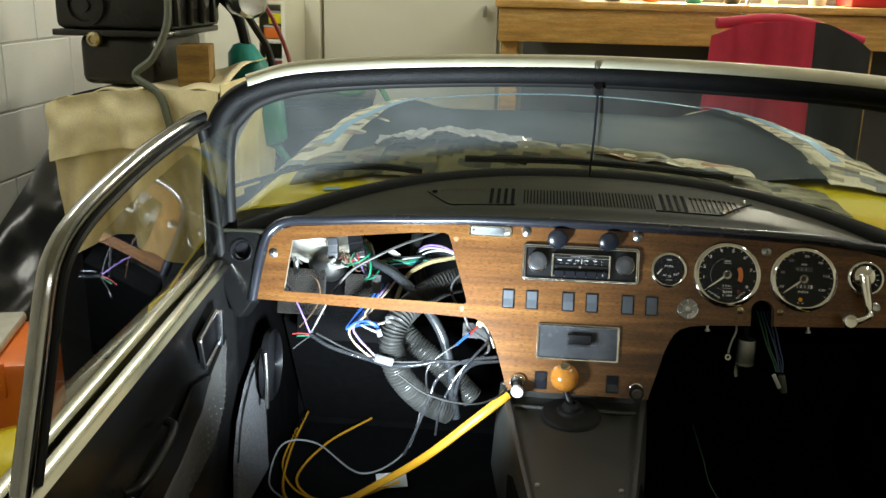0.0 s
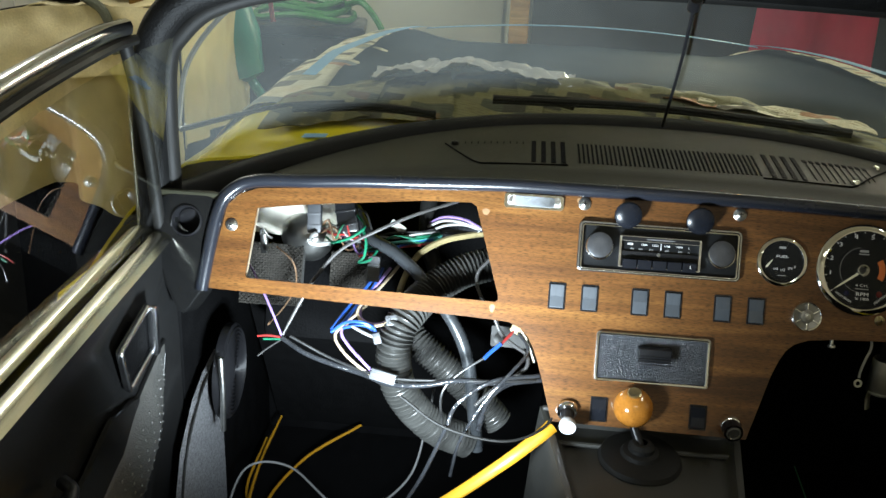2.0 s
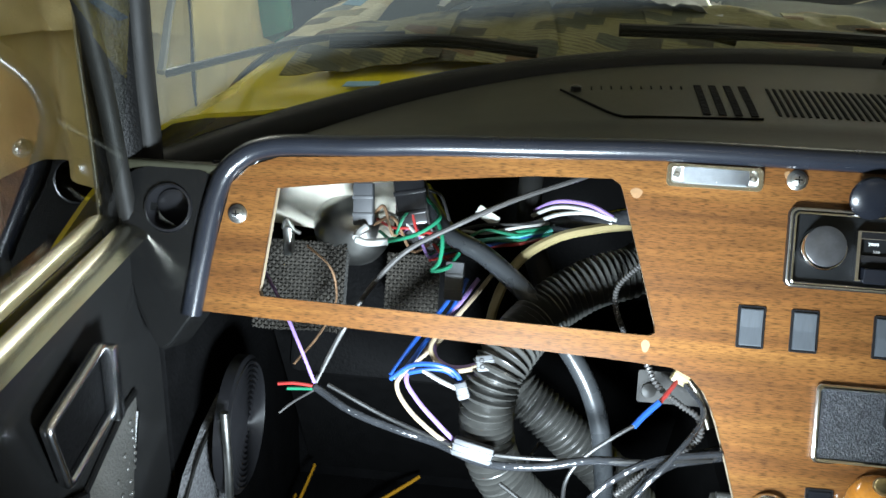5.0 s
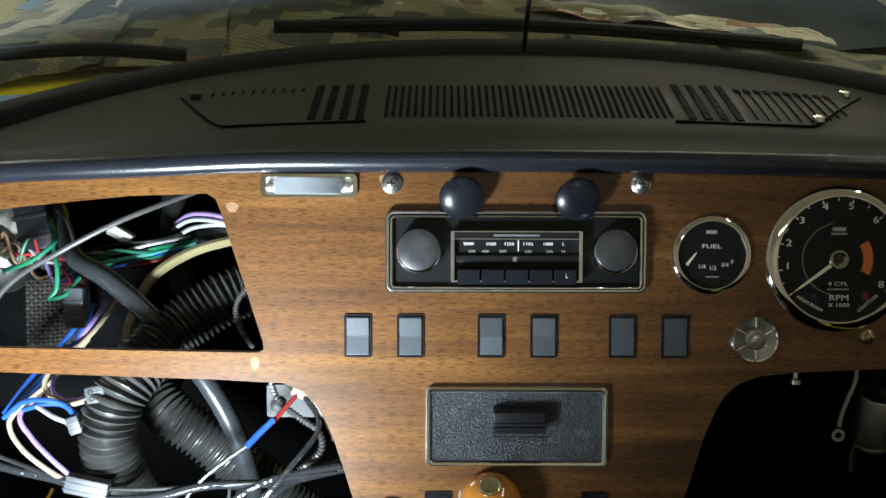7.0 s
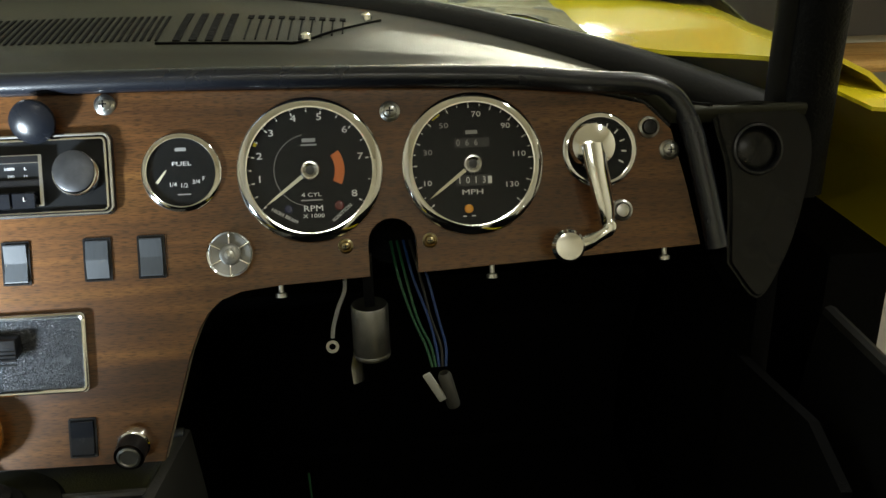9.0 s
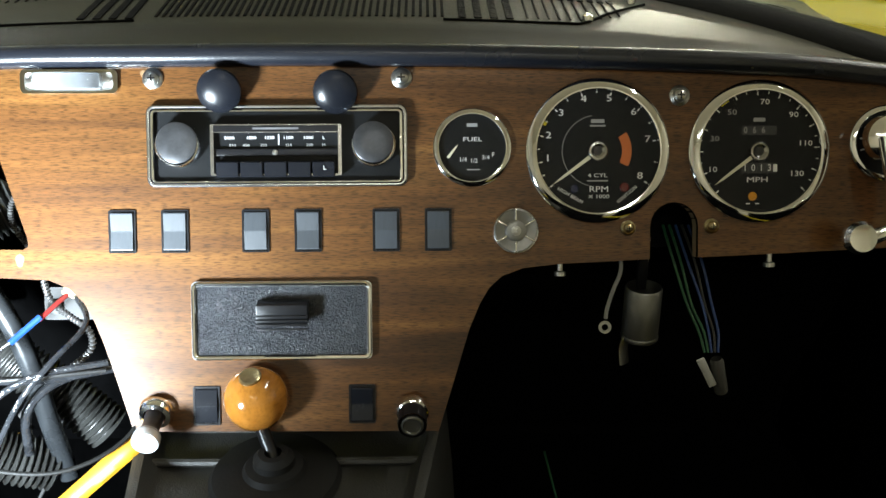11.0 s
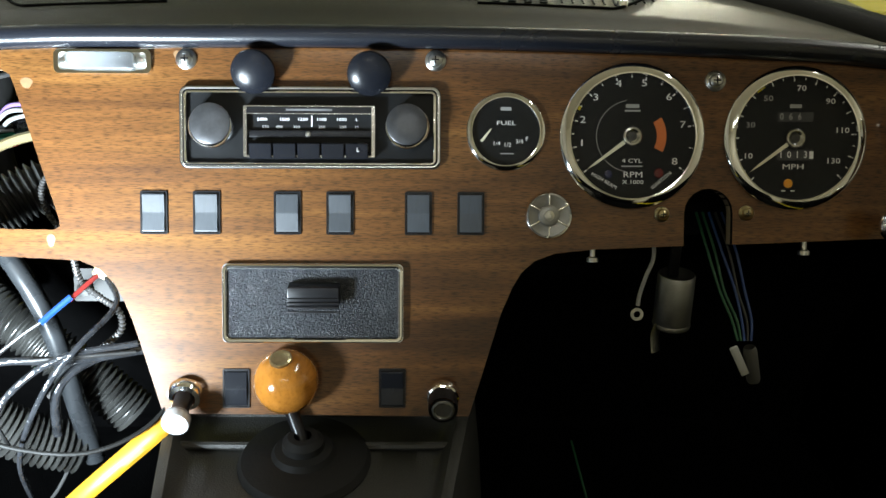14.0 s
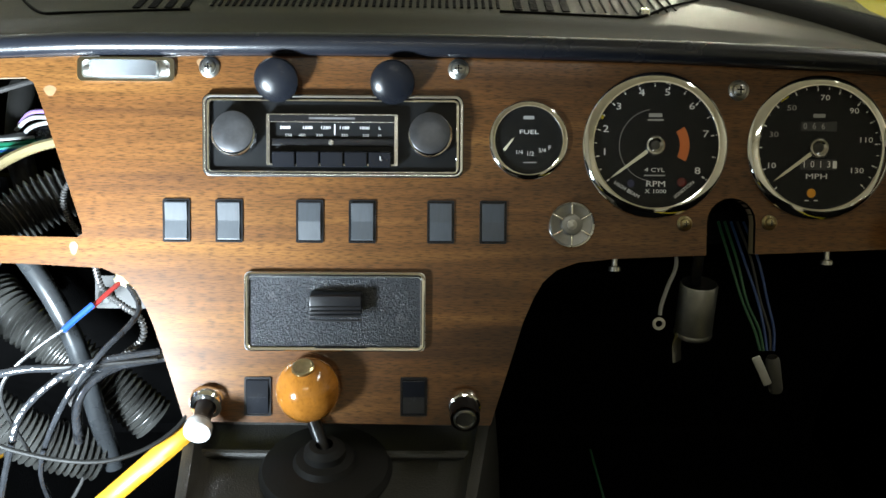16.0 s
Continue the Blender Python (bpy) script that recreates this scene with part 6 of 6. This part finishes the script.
def drape(name, label, mat, x0, x1, y0, y1, lift, amp, skew=0.0, category="newspaper"):
    def fn(u, v):
        y = y0 + (y1 - y0) * v
        x = x0 + (x1 - x0) * u + skew * v
        return Vector((x, y, body_z(x, y) + lift + amp + crumple(x + x0, y, amp)))
    return tagged(part(name, sheet(fn, 26, 30, 0.0012), mat), label, category)


drape("bonnet_cover", "dark grey primed bonnet panel, masked round its edge", BONNET, -0.50, 0.50, 0.40, 1.62, 0.012, 0.004, category="bonnet")
for x0, x1, y0, y1, sk in ((-0.735, -0.50, 0.40, 0.80, 0.03), (-0.72, -0.46, 0.74, 1.20, 0.05), (-0.66, -0.42, 1.15, 1.70, 0.06), (0.50, 0.735, 0.38, 0.86, -0.02), (0.46, 0.72, 0.80, 1.30, -0.02), (0.42, 0.72, 1.25, 1.72, 0.0)):
    drape("newspaper_sheet", "printed newspaper sheet taped over the car wing", PAGE, x0, x1, y0, y1, 0.006, 0.006, sk)
RIDGE = ((-0.6, 0.815), (-0.5, 0.832), (-0.28, 0.858), (-0.12, 0.864), (0.126, 0.850), (0.264, 0.826), (0.40, 0.806), (0.6, 0.80))
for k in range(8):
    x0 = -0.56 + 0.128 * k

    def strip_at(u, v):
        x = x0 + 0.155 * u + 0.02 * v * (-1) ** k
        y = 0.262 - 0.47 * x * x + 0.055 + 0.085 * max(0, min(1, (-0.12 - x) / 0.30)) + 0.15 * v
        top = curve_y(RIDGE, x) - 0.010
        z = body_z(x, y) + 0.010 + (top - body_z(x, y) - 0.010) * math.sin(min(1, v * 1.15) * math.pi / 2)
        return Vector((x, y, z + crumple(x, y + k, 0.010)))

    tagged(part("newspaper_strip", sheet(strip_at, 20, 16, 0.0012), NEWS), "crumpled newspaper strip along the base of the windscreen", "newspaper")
for s in (-1, 1):
    tagged(part("tape_strip", sheet(lambda u, v: Vector((s * (0.515 - 0.075 * u + 0.022 * v), 0.44 + 1.15 * u, body_z(0.5 - 0.07 * u, 0.44 + 1.15 * u) + 0.040)), 24, 2, 0.0008), BLUETAPE), "pale blue masking tape along the bonnet edge", "masking tape")
tagged(part("tape_strip", sheet(lambda u, v: Vector((-0.45 + 0.9 * u, 1.60 + 0.03 * v - 0.25 * (2 * u - 1) ** 2 * 0.3, body_z(0.4, 1.6) + 0.050 + 0.02 * (1 - (2 * u - 1) ** 2))), 24, 2, 0.0008), BLUETAPE), "pale blue masking tape across the bonnet front", "masking tape")
tagged(part("tape_piece", sheet(lambda u, v: Vector((-0.490 + 0.035 * u, 0.235 + 0.022 * v, body_z(-0.49 + 0.035 * u, 0.235 + 0.022 * v) + 0.004)), 4, 3, 0.0006), BLUETAPE), "torn piece of blue masking tape", "masking tape")
tagged(part("plastic_fold", sheet(lambda u, v: Vector((-0.42 + 0.32 * u + 0.02 * math.sin(9 * u) * v, 0.415 + 0.08 * v, 0.844 + 0.026 * math.sin(3.1 * u) * math.sin(1.2 + v) + crumple(u * 0.9, v * 0.5, 0.014))), 40, 12, 0.001), POLY), "crumpled whitish plastic sheet over the bonnet edge", "plastic sheet")
tagged(part("plastic_fold", sheet(lambda u, v: Vector((0.04 + 0.30 * u, 0.40 + 0.09 * v - 0.08 * u, 0.842 - 0.02 * u + crumple(u, v, 0.008))), 20, 8, 0.001), PAGE), "loose folded newspaper page over the scuttle", "newspaper")

# wipers
def wiper(pts, blade):
    w = thing("wiper", "black windscreen wiper with a slim arm", "wiper")
    part("arm", tube(pts, lambda t: 0.0042 - 0.0018 * t, 8, 8), BLACK, w)
    b = part("blade", tube(blade, 0.0050, 8, 8), BLACK, w)
    part("rubber", tube([(x, y - 0.002, z - 0.006) for x, y, z in blade], 0.0022, 6, 8), RUBBER, b)
    return w


wiper([(-0.645, 0.17, 0.795), (-0.52, 0.225, 0.825), (-0.43, 0.25, 0.833)], [(-0.50, 0.225, 0.826), (-0.39, 0.255, 0.828), (-0.30, 0.270, 0.820)])
wiper([(-0.10, 0.325, 0.83), (-0.16, 0.315, 0.845), (0.02, 0.31, 0.843)], [(-0.22, 0.300, 0.842), (0.03, 0.305, 0.843), (0.29, 0.285, 0.828)])
strapw = thing("clear_hose", "clear braided hose loop behind the windscreen corner", "hose")
part("loop", tube([(-0.640, 0.15, 0.80), (-0.655, 0.25, 0.88), (-0.62, 0.36, 0.95), (-0.55, 0.46, 1.0)], 0.004, 8, 10), TWIST, strapw)

# ---- round the car ----
CLOTH = material("stained_cream_dust_sheet", (0.72, 0.64, 0.40), 0.9, vary=0.35, scale=9, bump=0.5, fine=220)
OILY = material("oily_black_iron", (0.010, 0.009, 0.008), 0.30, 0.0, vary=0.5, scale=18, bump=0.5, fine=90)
TEAL = material("teal_plastic", (0.02, 0.26, 0.23), 0.35, vary=0.15, scale=20)
GREENHOSE = material("green_hose_plastic", (0.05, 0.26, 0.05), 0.35, vary=0.2, scale=30)
ORANGE = material("orange_plastic", (0.70, 0.16, 0.02), 0.35, vary=0.12, scale=20)
REDCLOTH = material("red_fleece", (0.42, 0.02, 0.05), 0.9, vary=0.25, scale=20, bump=0.6, fine=300)
BLACKCLOTH = material("black_fleece", (0.018, 0.018, 0.020), 0.9, vary=0.3, scale=20, bump=0.6, fine=300)

crate = thing("draped_stand", "low stand covered with a stained cream dust sheet", "stand")
part("stand_top", box(-1.44, -0.99, 1.07, 1.55, 0.0, 0.835, 0.02), MAT_BLACK, crate)
def cloth_front(u, v):
    x = -1.470 + 0.50 * u + 0.075 * v * (1 - u)
    fold = 0.042 * math.sin(u * 15 + 1.5 * v) * (0.15 + v) + 0.014 * math.sin(u * 41 + 5 * v) * v + 0.012 * noise.noise(Vector((u * 7, v * 5, 0.3)))
    return Vector((x - 0.02 * v * (1 - u) + 0.05 * v * math.sin(u * 3), 1.035 - 0.02 * math.sin(v * 1.6) - fold, 0.862 - 0.05 * (1 - u) ** 4 - (0.44 - 0.05 * math.sin(6 * u) + 0.10 * u) * v))
part("sheet_flap", sheet(lambda u, v: cloth_front(u, v * 0.32) + Vector((0, -0.016 - 0.010 * v + 0.010 * noise.noise(Vector((u * 9, v * 3, 2))), -0.03 * v * math.sin(u * 5 + 0.6))), 40, 12, 0.003), CLOTH, crate)
part("sheet_front", sheet(cloth_front, 60, 30, 0.003), CLOTH, crate)
part("sheet_top", sheet(lambda u, v: Vector((-1.47 + 0.50 * u, 1.035 + 0.55 * v, 0.863 - 0.05 * (1 - u) ** 4 + 0.006 * math.sin(u * 23 + v * 9) + 0.06 * (u ** 3) * math.sin(v * 2))), 40, 20, 0.003), CLOTH, crate)
part("sheet_side", sheet(lambda u, v: Vector((-0.965 - 0.012 * math.sin(u * 21) * v, 1.035 + 0.55 * u, 0.88 - 0.34 * v)), 40, 16, 0.003), CLOTH, crate)

engine = thing("car_engine", "oily black car engine standing on a covered stand", "engine")
part("sump", box(-1.40, -1.18, 1.10, 1.50, 0.862, 1.005, 0.025, segments=3), OILY, engine)
part("sump_flange", box(-1.465, -1.13, 1.08, 1.52, 1.000, 1.018, 0.004), OILY, engine)
part("block", box(-1.46, -1.12, 1.09, 1.52, 1.018, 1.22, 0.02), OILY, engine)
part("front_cover", moved(lathe([(0.058, 0), (0.058, 0.02), (0.045, 0.022), (0.043, 0.012), (0.02, 0.014), (0.018, 0.026), (0, 0.026)], 30), pose(-1.36, 1.09, 1.085)), OILY, engine)
part("drain_plug", moved(lathe([(0.022, 0), (0.020, 0.014), (0.012, 0.018), (0.011, 0.012), (0, 0.012)], 18), pose(-1.34, 1.085, 0.992)), BRASS, engine)
for k in range(4):
    part("core_plug", moved(lathe([(0.028, 0), (0.026, 0.008), (0, 0.004)], 22), pose(-1.115, 1.15 + 0.1 * k, 1.10, 0, 0, 90)), OILY, engine)
    part("rib", box(-1.125, -1.105, 1.12 + 0.1 * k, 1.14 + 0.1 * k, 1.03, 1.2, 0.004), OILY, engine)
part("starter", moved(lathe([(0.045, 0), (0.05, 0.01), (0.05, 0.15), (0.04, 0.165), (0, 0.165)], 30), pose(-1.02, 1.42, 1.10, 0, 0, 30)), CHROME, engine, "bright metal starter motor")
OLDPINE = wood("oily_old_pine", (0.16, 0.09, 0.025), (0.24, 0.14, 0.04), (0.30, 0.18, 0.06), 0.6, 0.0, (1.2, 14, 14))
blk = thing("timber_block", "rough pine block beside the engine", "timber", pose(-1.075, 1.16, 0.925, 0, 0, 12))
part("block", box(-0.045, 0.045, -0.06, 0.06, -0.065, 0.055, 0.004), OLDPINE, blk)
cord("sling_rope", "grey-green rope sling round the engine", "rope", material("old_rope", (0.12, 0.13, 0.10), 0.9, vary=0.3, scale=200, bump=1.0), 0.011, [(-1.12, 1.08, 1.20), (-1.11, 1.05, 1.05), (-1.15, 1.03, 0.95), (-1.20, 1.02, 0.90), (-1.13, 1.01, 0.85), (-1.10, 1.00, 0.76)], segments=8)
cord("fuel_hose", "coiled black hose beside the stand", "hose", RUBBER, 0.012, [(-1.0, 1.3, 1.12), (-0.96, 1.35, 1.03), (-0.93, 1.4, 0.95), (-0.91, 1.4, 0.85)])
cord("red_hose", "thin red rubber hose beside the engine", "hose", REDWIRE, 0.007, [(-0.99, 1.45, 1.14), (-0.93, 1.45, 1.05), (-0.88, 1.45, 0.93), (-0.86, 1.45, 0.80)])
trim = thing("garden_strimmer", "teal plastic power tool standing behind the car wing", "power tool", pose(-0.985, 1.50, 0.745, 0, -18))
part("housing", moved(lathe([(0.0, -0.18), (0.05, -0.16), (0.075, -0.05), (0.07, 0.08), (0.045, 0.16), (0.02, 0.18), (0, 0.18)], 24, axis="Z"), pose(0, 0, 0.05)), TEAL, trim)
part("handle", tube([(0.02, 0, 0.20), (0.03, -0.02, 0.32), (-0.03, 0, 0.42)], 0.018, 10, 8), BLACK, trim)
part("shaft", tube([(0, 0, -0.1), (0.12, 0.02, -0.5), (0.2, 0.03, -0.75)], 0.014, 10, 4), TEAL, trim)
part("cap", moved(box(-0.03, 0.03, -0.078, -0.06, 0.0, 0.05, 0.006), pose(0.0, 0.0, 0.04)), WHITEPLASTIC, trim)

shelf = thing("open_cupboard", "cream cupboard with open shelves of workshop clutter", "cupboard")
for x0, x1 in ((-1.50, -1.48), (-1.165, -1.145)):
    part("side_panel", box(x0, x1, 2.40, 2.76, 0.0, 1.075, 0.003), DOORPAINT, shelf)
for z in (0.05, 0.40, 0.72, 0.90, 1.06):
    part("shelf_board", box(-1.48, -1.165, 2.41, 2.76, z, z + 0.016, 0.002), DOORPAINT, shelf)
part("front_panel", box(-1.48, -1.26, 2.395, 2.41, 0.05, 1.06, 0.003), DOORPAINT, shelf)
for k, (z, mt) in enumerate(((0.92, ORANGE), (0.98, YELLOW), (0.74, WHITEPLASTIC), (0.78, REDWIRE))):
    tin = thing("shelf_box", "small coloured box on the cupboard shelf", "box", pose(-1.215 + 0.02 * (k % 2), 2.46, z + 0.0, 0, 0, 6 * k))
    part("carton", box(-0.035, 0.035, -0.03, 0.05, 0.0, 0.045, 0.004), mt, tin)
    part("lid", box(-0.036, 0.036, -0.031, 0.051, 0.045, 0.053, 0.002), WHITEPLASTIC, tin)
tool = thing("tool_tray", "red plastic tray on top of the cupboard", "tray", pose(-1.32, 2.55, 1.077))
part("tray", plate(rounded(-0.13, 0.13, 0.0, 0.035, 0.01), -0.10, 0.10), ORANGE, tool)

storage = thing("storage_bin", "tall black plastic storage bin with a coil of green hose", "bin", pose(-0.93, 2.12, 0, 0, 0, 8))
part("body", box(-0.24, 0.20, -0.16, 0.16, 0.0, 0.70, 0.02), BLACK, storage)
part("lid", box(-0.25, 0.21, -0.17, 0.17, 0.70, 0.735, 0.012), BLACK, storage)
part("handle", tube([(-0.06, -0.17, 0.60), (-0.05, -0.19, 0.62), (0.05, -0.19, 0.62), (0.06, -0.17, 0.60)], 0.008, 8, 6), RUBBER, storage)
coil = thing("garden_hose", "green garden hose coiled on the storage bin", "hose", pose(-0.93, 2.12, 0.748))
for k in range(3):
    part("turn", tube([((0.17 - 0.02 * k) * math.cos(a), (0.12 - 0.015 * k) * math.sin(a), 0.006 + 0.022 * k + 0.01 * math.sin(3 * a + k)) for a in [math.pi * q / 8 for q in range(17)]], 0.011, 8, 4), GREENHOSE, coil)
part("tail", tube([(0.15, -0.03, 0.05), (0.22, -0.10, 0.06), (0.30, -0.13, -0.05), (0.33, -0.14, -0.25)], 0.011, 8, 8), GREENHOSE, coil)

bench = thing("workbench", "sturdy pine workbench along the back wall", "workbench")
part("front_rail", box(-0.245, 2.40, 2.28, 2.32, 0.945, 1.075, 0.004), PINE, bench)
part("top_board", box(-0.26, 2.42, 2.26, 2.76, 1.077, 1.105, 0.004), PINE, bench)
for x in (-0.235, 1.15, 2.30):
    part("leg", box(x, x + 0.07, 2.325, 2.395, 0.0, 0.95, 0.004), PINE, bench)
part("lower_shelf", box(-0.2, 2.3, 2.33, 2.74, 0.25, 0.275, 0.003), PINE, bench)
part("back_board", box(-0.15, 2.3, 2.745, 2.765, 0.3, 1.07, 0.002), material("dark_grey_board", (0.10, 0.095, 0.09), 0.8, vary=0.3, scale=5), bench)
for k in range(11):
    x = 0.05 + 0.16 * k
    mt = (WHITEPLASTIC, GREYPLASTIC, ORANGE, TEAL, BLACK, STEEL)[k % 6]
    it = thing("bench_item", "small workshop container on the bench", "container", pose(x, 2.42 + 0.05 * (k % 3), 1.106, 0, 0, 17 * k))
    part("body", lathe([(0.03, 0), (0.032, 0.003), (0.032, 0.05 + 0.01 * (k % 4)), (0.025, 0.06 + 0.01 * (k % 4)), (0, 0.062 + 0.01 * (k % 4))], 18, axis="Z"), mt, it)
    part("lid", moved(lathe([(0.026, 0), (0.026, 0.012), (0, 0.013)], 18, axis="Z"), pose(0, 0, 0.062 + 0.01 * (k % 4))), STEEL if k % 2 else mt, it)
for k in range(6):
    jar = thing("storage_jar", "dusty jar stored under the workbench", "jar", pose(0.0 + 0.21 * k, 2.52, 0.276))
    part("glass", lathe([(0.06, 0), (0.065, 0.01), (0.065, 0.16), (0.045, 0.19), (0.045, 0.2), (0, 0.2)], 20, axis="Z"), GREYPLASTIC if k % 2 else WHITEPLASTIC, jar)
    part("lid", moved(lathe([(0.048, 0), (0.048, 0.02), (0, 0.021)], 20, axis="Z"), pose(0, 0, 0.2)), STEEL, jar)
redbox = thing("toolbox", "red metal toolbox on the workbench", "toolbox", pose(1.32, 2.45, 1.106))
part("box", box(-0.2, 0.2, -0.1, 0.1, 0.0, 0.14, 0.008), material("red_enamel", (0.45, 0.02, 0.02), 0.3, vary=0.1), redbox)
part("handle", tube([(-0.08, 0, 0.14), (-0.07, 0, 0.18), (0.07, 0, 0.18), (0.08, 0, 0.14)], 0.006, 8, 6), STEEL, redbox)
part("clasp", box(-0.02, 0.02, -0.106, -0.098, 0.07, 0.11, 0.002), STEEL, redbox)
jk = thing("bench_bar", "steel pry bar leaning over the bench edge", "tool")
part("bar", tube([(0.68, 2.27, 1.0), (0.72, 2.30, 1.13), (0.74, 2.36, 1.2)], 0.008, 8, 4), STEEL, jk)

chair = thing("workshop_chair", "chair draped with a red and black jacket", "chair", pose(0.72, 1.98, 0, 0, 0, 6))
for x in (-0.2, 0.2):
    for y in (-0.2, 0.2):
        part("leg", tube([(x, y, 0.0), (x * 0.95, y * 0.95, 0.45)], 0.013, 8, 2), STEEL, chair)
part("seat", box(-0.22, 0.22, -0.22, 0.22, 0.45, 0.50, 0.02), BLACKCLOTH, chair)
part("backrest", box(-0.21, 0.21, -0.20, -0.17, 0.52, 0.99, 0.015), BLACKCLOTH, chair)
def jacket(u, v):
    x = -0.255 + 0.33 * u
    return Vector((x * (1 + 0.08 * v), -0.225 - 0.03 * math.sin(u * 9) * v - 0.012 * math.sin(u * 21), 1.030 - 0.05 * (1 - u) ** 4 - 0.45 * v))
red = thing("jacket", "red and black fleece jacket over the chair back", "jacket", pose(0.72, 1.98, 0.035, 0, 0, 6))
part("red_back", sheet(jacket, 30, 20, 0.01), REDCLOTH, red)
part("black_sleeve", sheet(lambda u, v: Vector((0.075 + 0.20 * u, -0.222 - 0.02 * math.sin(u * 8 + 1) * (0.3 + v), 1.030 - 0.09 * u ** 2 - 0.45 * v)), 24, 20, 0.01), BLACKCLOTH, red)
part("collar", tube([(-0.24, -0.21, 1.02), (0.0, -0.20, 1.035), (0.26, -0.20, 0.97)], 0.018, 10, 8), REDCLOTH, red)

box_o = thing("organiser_case", "orange plastic organiser case with a clear lid", "tool case", pose(-1.46, 0.60, 0.0, 0, 0, 15) @ Matrix.Diagonal((1, 1, 0.85, 1)))
part("base", box(-0.20, 0.14, -0.16, 0.16, 0.0, 0.30, 0.02), ORANGE, box_o)
part("lid", box(-0.19, 0.06, -0.15, 0.15, 0.301, 0.335, 0.012), material("cloudy_lid", (0.50, 0.48, 0.42), 0.25, vary=0.2, scale=20), box_o)
for s in (-1, 1):
    part("latch", box(0.08 * s - 0.045, 0.08 * s + 0.005, -0.172, -0.158, 0.20, 0.31, 0.005), ORANGE, box_o)
bucket = thing("plastic_bowl", "glossy yellow plastic bowl upturned on the floor", "bowl", pose(-1.16, 0.22, 0.0))
part("shell", lathe([(0.17, 0.0), (0.165, 0.02), (0.15, 0.12), (0.10, 0.19), (0.05, 0.205), (0, 0.207)], 40, axis="Z"), YELLOW, bucket)
part("rim", lathe([(0.178, 0.0), (0.180, 0.012), (0.168, 0.018)], 40, axis="Z"), YELLOW, bucket)
HEAP = material("black_plastic_sheeting", (0.012, 0.012, 0.012), 0.3, vary=0.4, scale=20, bump=0.4, fine=60)


def heap(u, v):
    y = 0.2 + 2.0 * v
    h = max(0.20, min(0.66, 0.36 + 0.55 * (y - 1.15)))
    return Vector((-1.772 + 0.36 * u, y, max(0.004, h * (1 - u ** 1.7) + 0.10 * noise.noise(Vector((u * 5, y * 6, 0.4))) * min(1, 4 * u) * (1 - u))))


tarp = tagged(part("black_tarpaulin", sheet(heap, 24, 70, 0.003), HEAP), "crumpled black plastic tarpaulin lying against the wall", "plastic sheet")

# ceiling tubes
GLOW = bpy.data.materials.new("tube_glow")
GLOW.use_nodes = True
GLOW.node_tree.nodes["Principled BSDF"].inputs["Emission Color"].default_value = (1.0, 0.97, 0.78, 1)
GLOW.node_tree.nodes["Principled BSDF"].inputs["Emission Strength"].default_value = 4.0
for m in (pose(0.1, -2.5, 2.3), pose(-1.55, 1.1, 2.3, 0, 0, 90), pose(0.9, 2.0, 2.3), pose(1.35, 0.1, 2.3, 0, 0, 90)):
    fit = thing("ceiling_tube", "white fluorescent batten light on the ceiling", "ceiling light", m)
    part("batten", box(-0.62, 0.62, -0.03, 0.03, 0.035, 0.10, 0.005), WHITEPLASTIC, fit)
    part("tube", tube([(-0.6, 0, 0.02), (0.6, 0, 0.02)], 0.013, 12, 2, straight=True), GLOW, fit)

bl = thing("bench_lamp", "white strip light mounted low on the wall over the bench", "strip light", pose(0.70, 2.64, 1.25))
part("batten", box(-0.62, 0.62, 0.0, 0.10, -0.03, 0.05, 0.005), WHITEPLASTIC, bl)
part("tube", tube([(-0.6, -0.022, 0.0), (0.6, -0.022, 0.0)], 0.013, 12, 2, straight=True), GLOW, bl)

# painted block courses on the side wall
blockmesh = box(0, 0.008, 0.003, 0.437, 0.003, 0.212, 0.0025, segments=1)
me = bpy.data.meshes.new("block")
blockmesh.to_mesh(me)
blockmesh.free()
me.materials.append(CREAM)
for r in range(9):
    for c in range(8):
        y = -0.2 + 0.44 * c - (0.22 if r % 2 else 0)
        if y + 0.44 > Y1:
            continue
        o = new("block", me)
        o.parent = wall_w
        o.location = (X0 - 0.006, y, 0.09 + 0.215 * r)
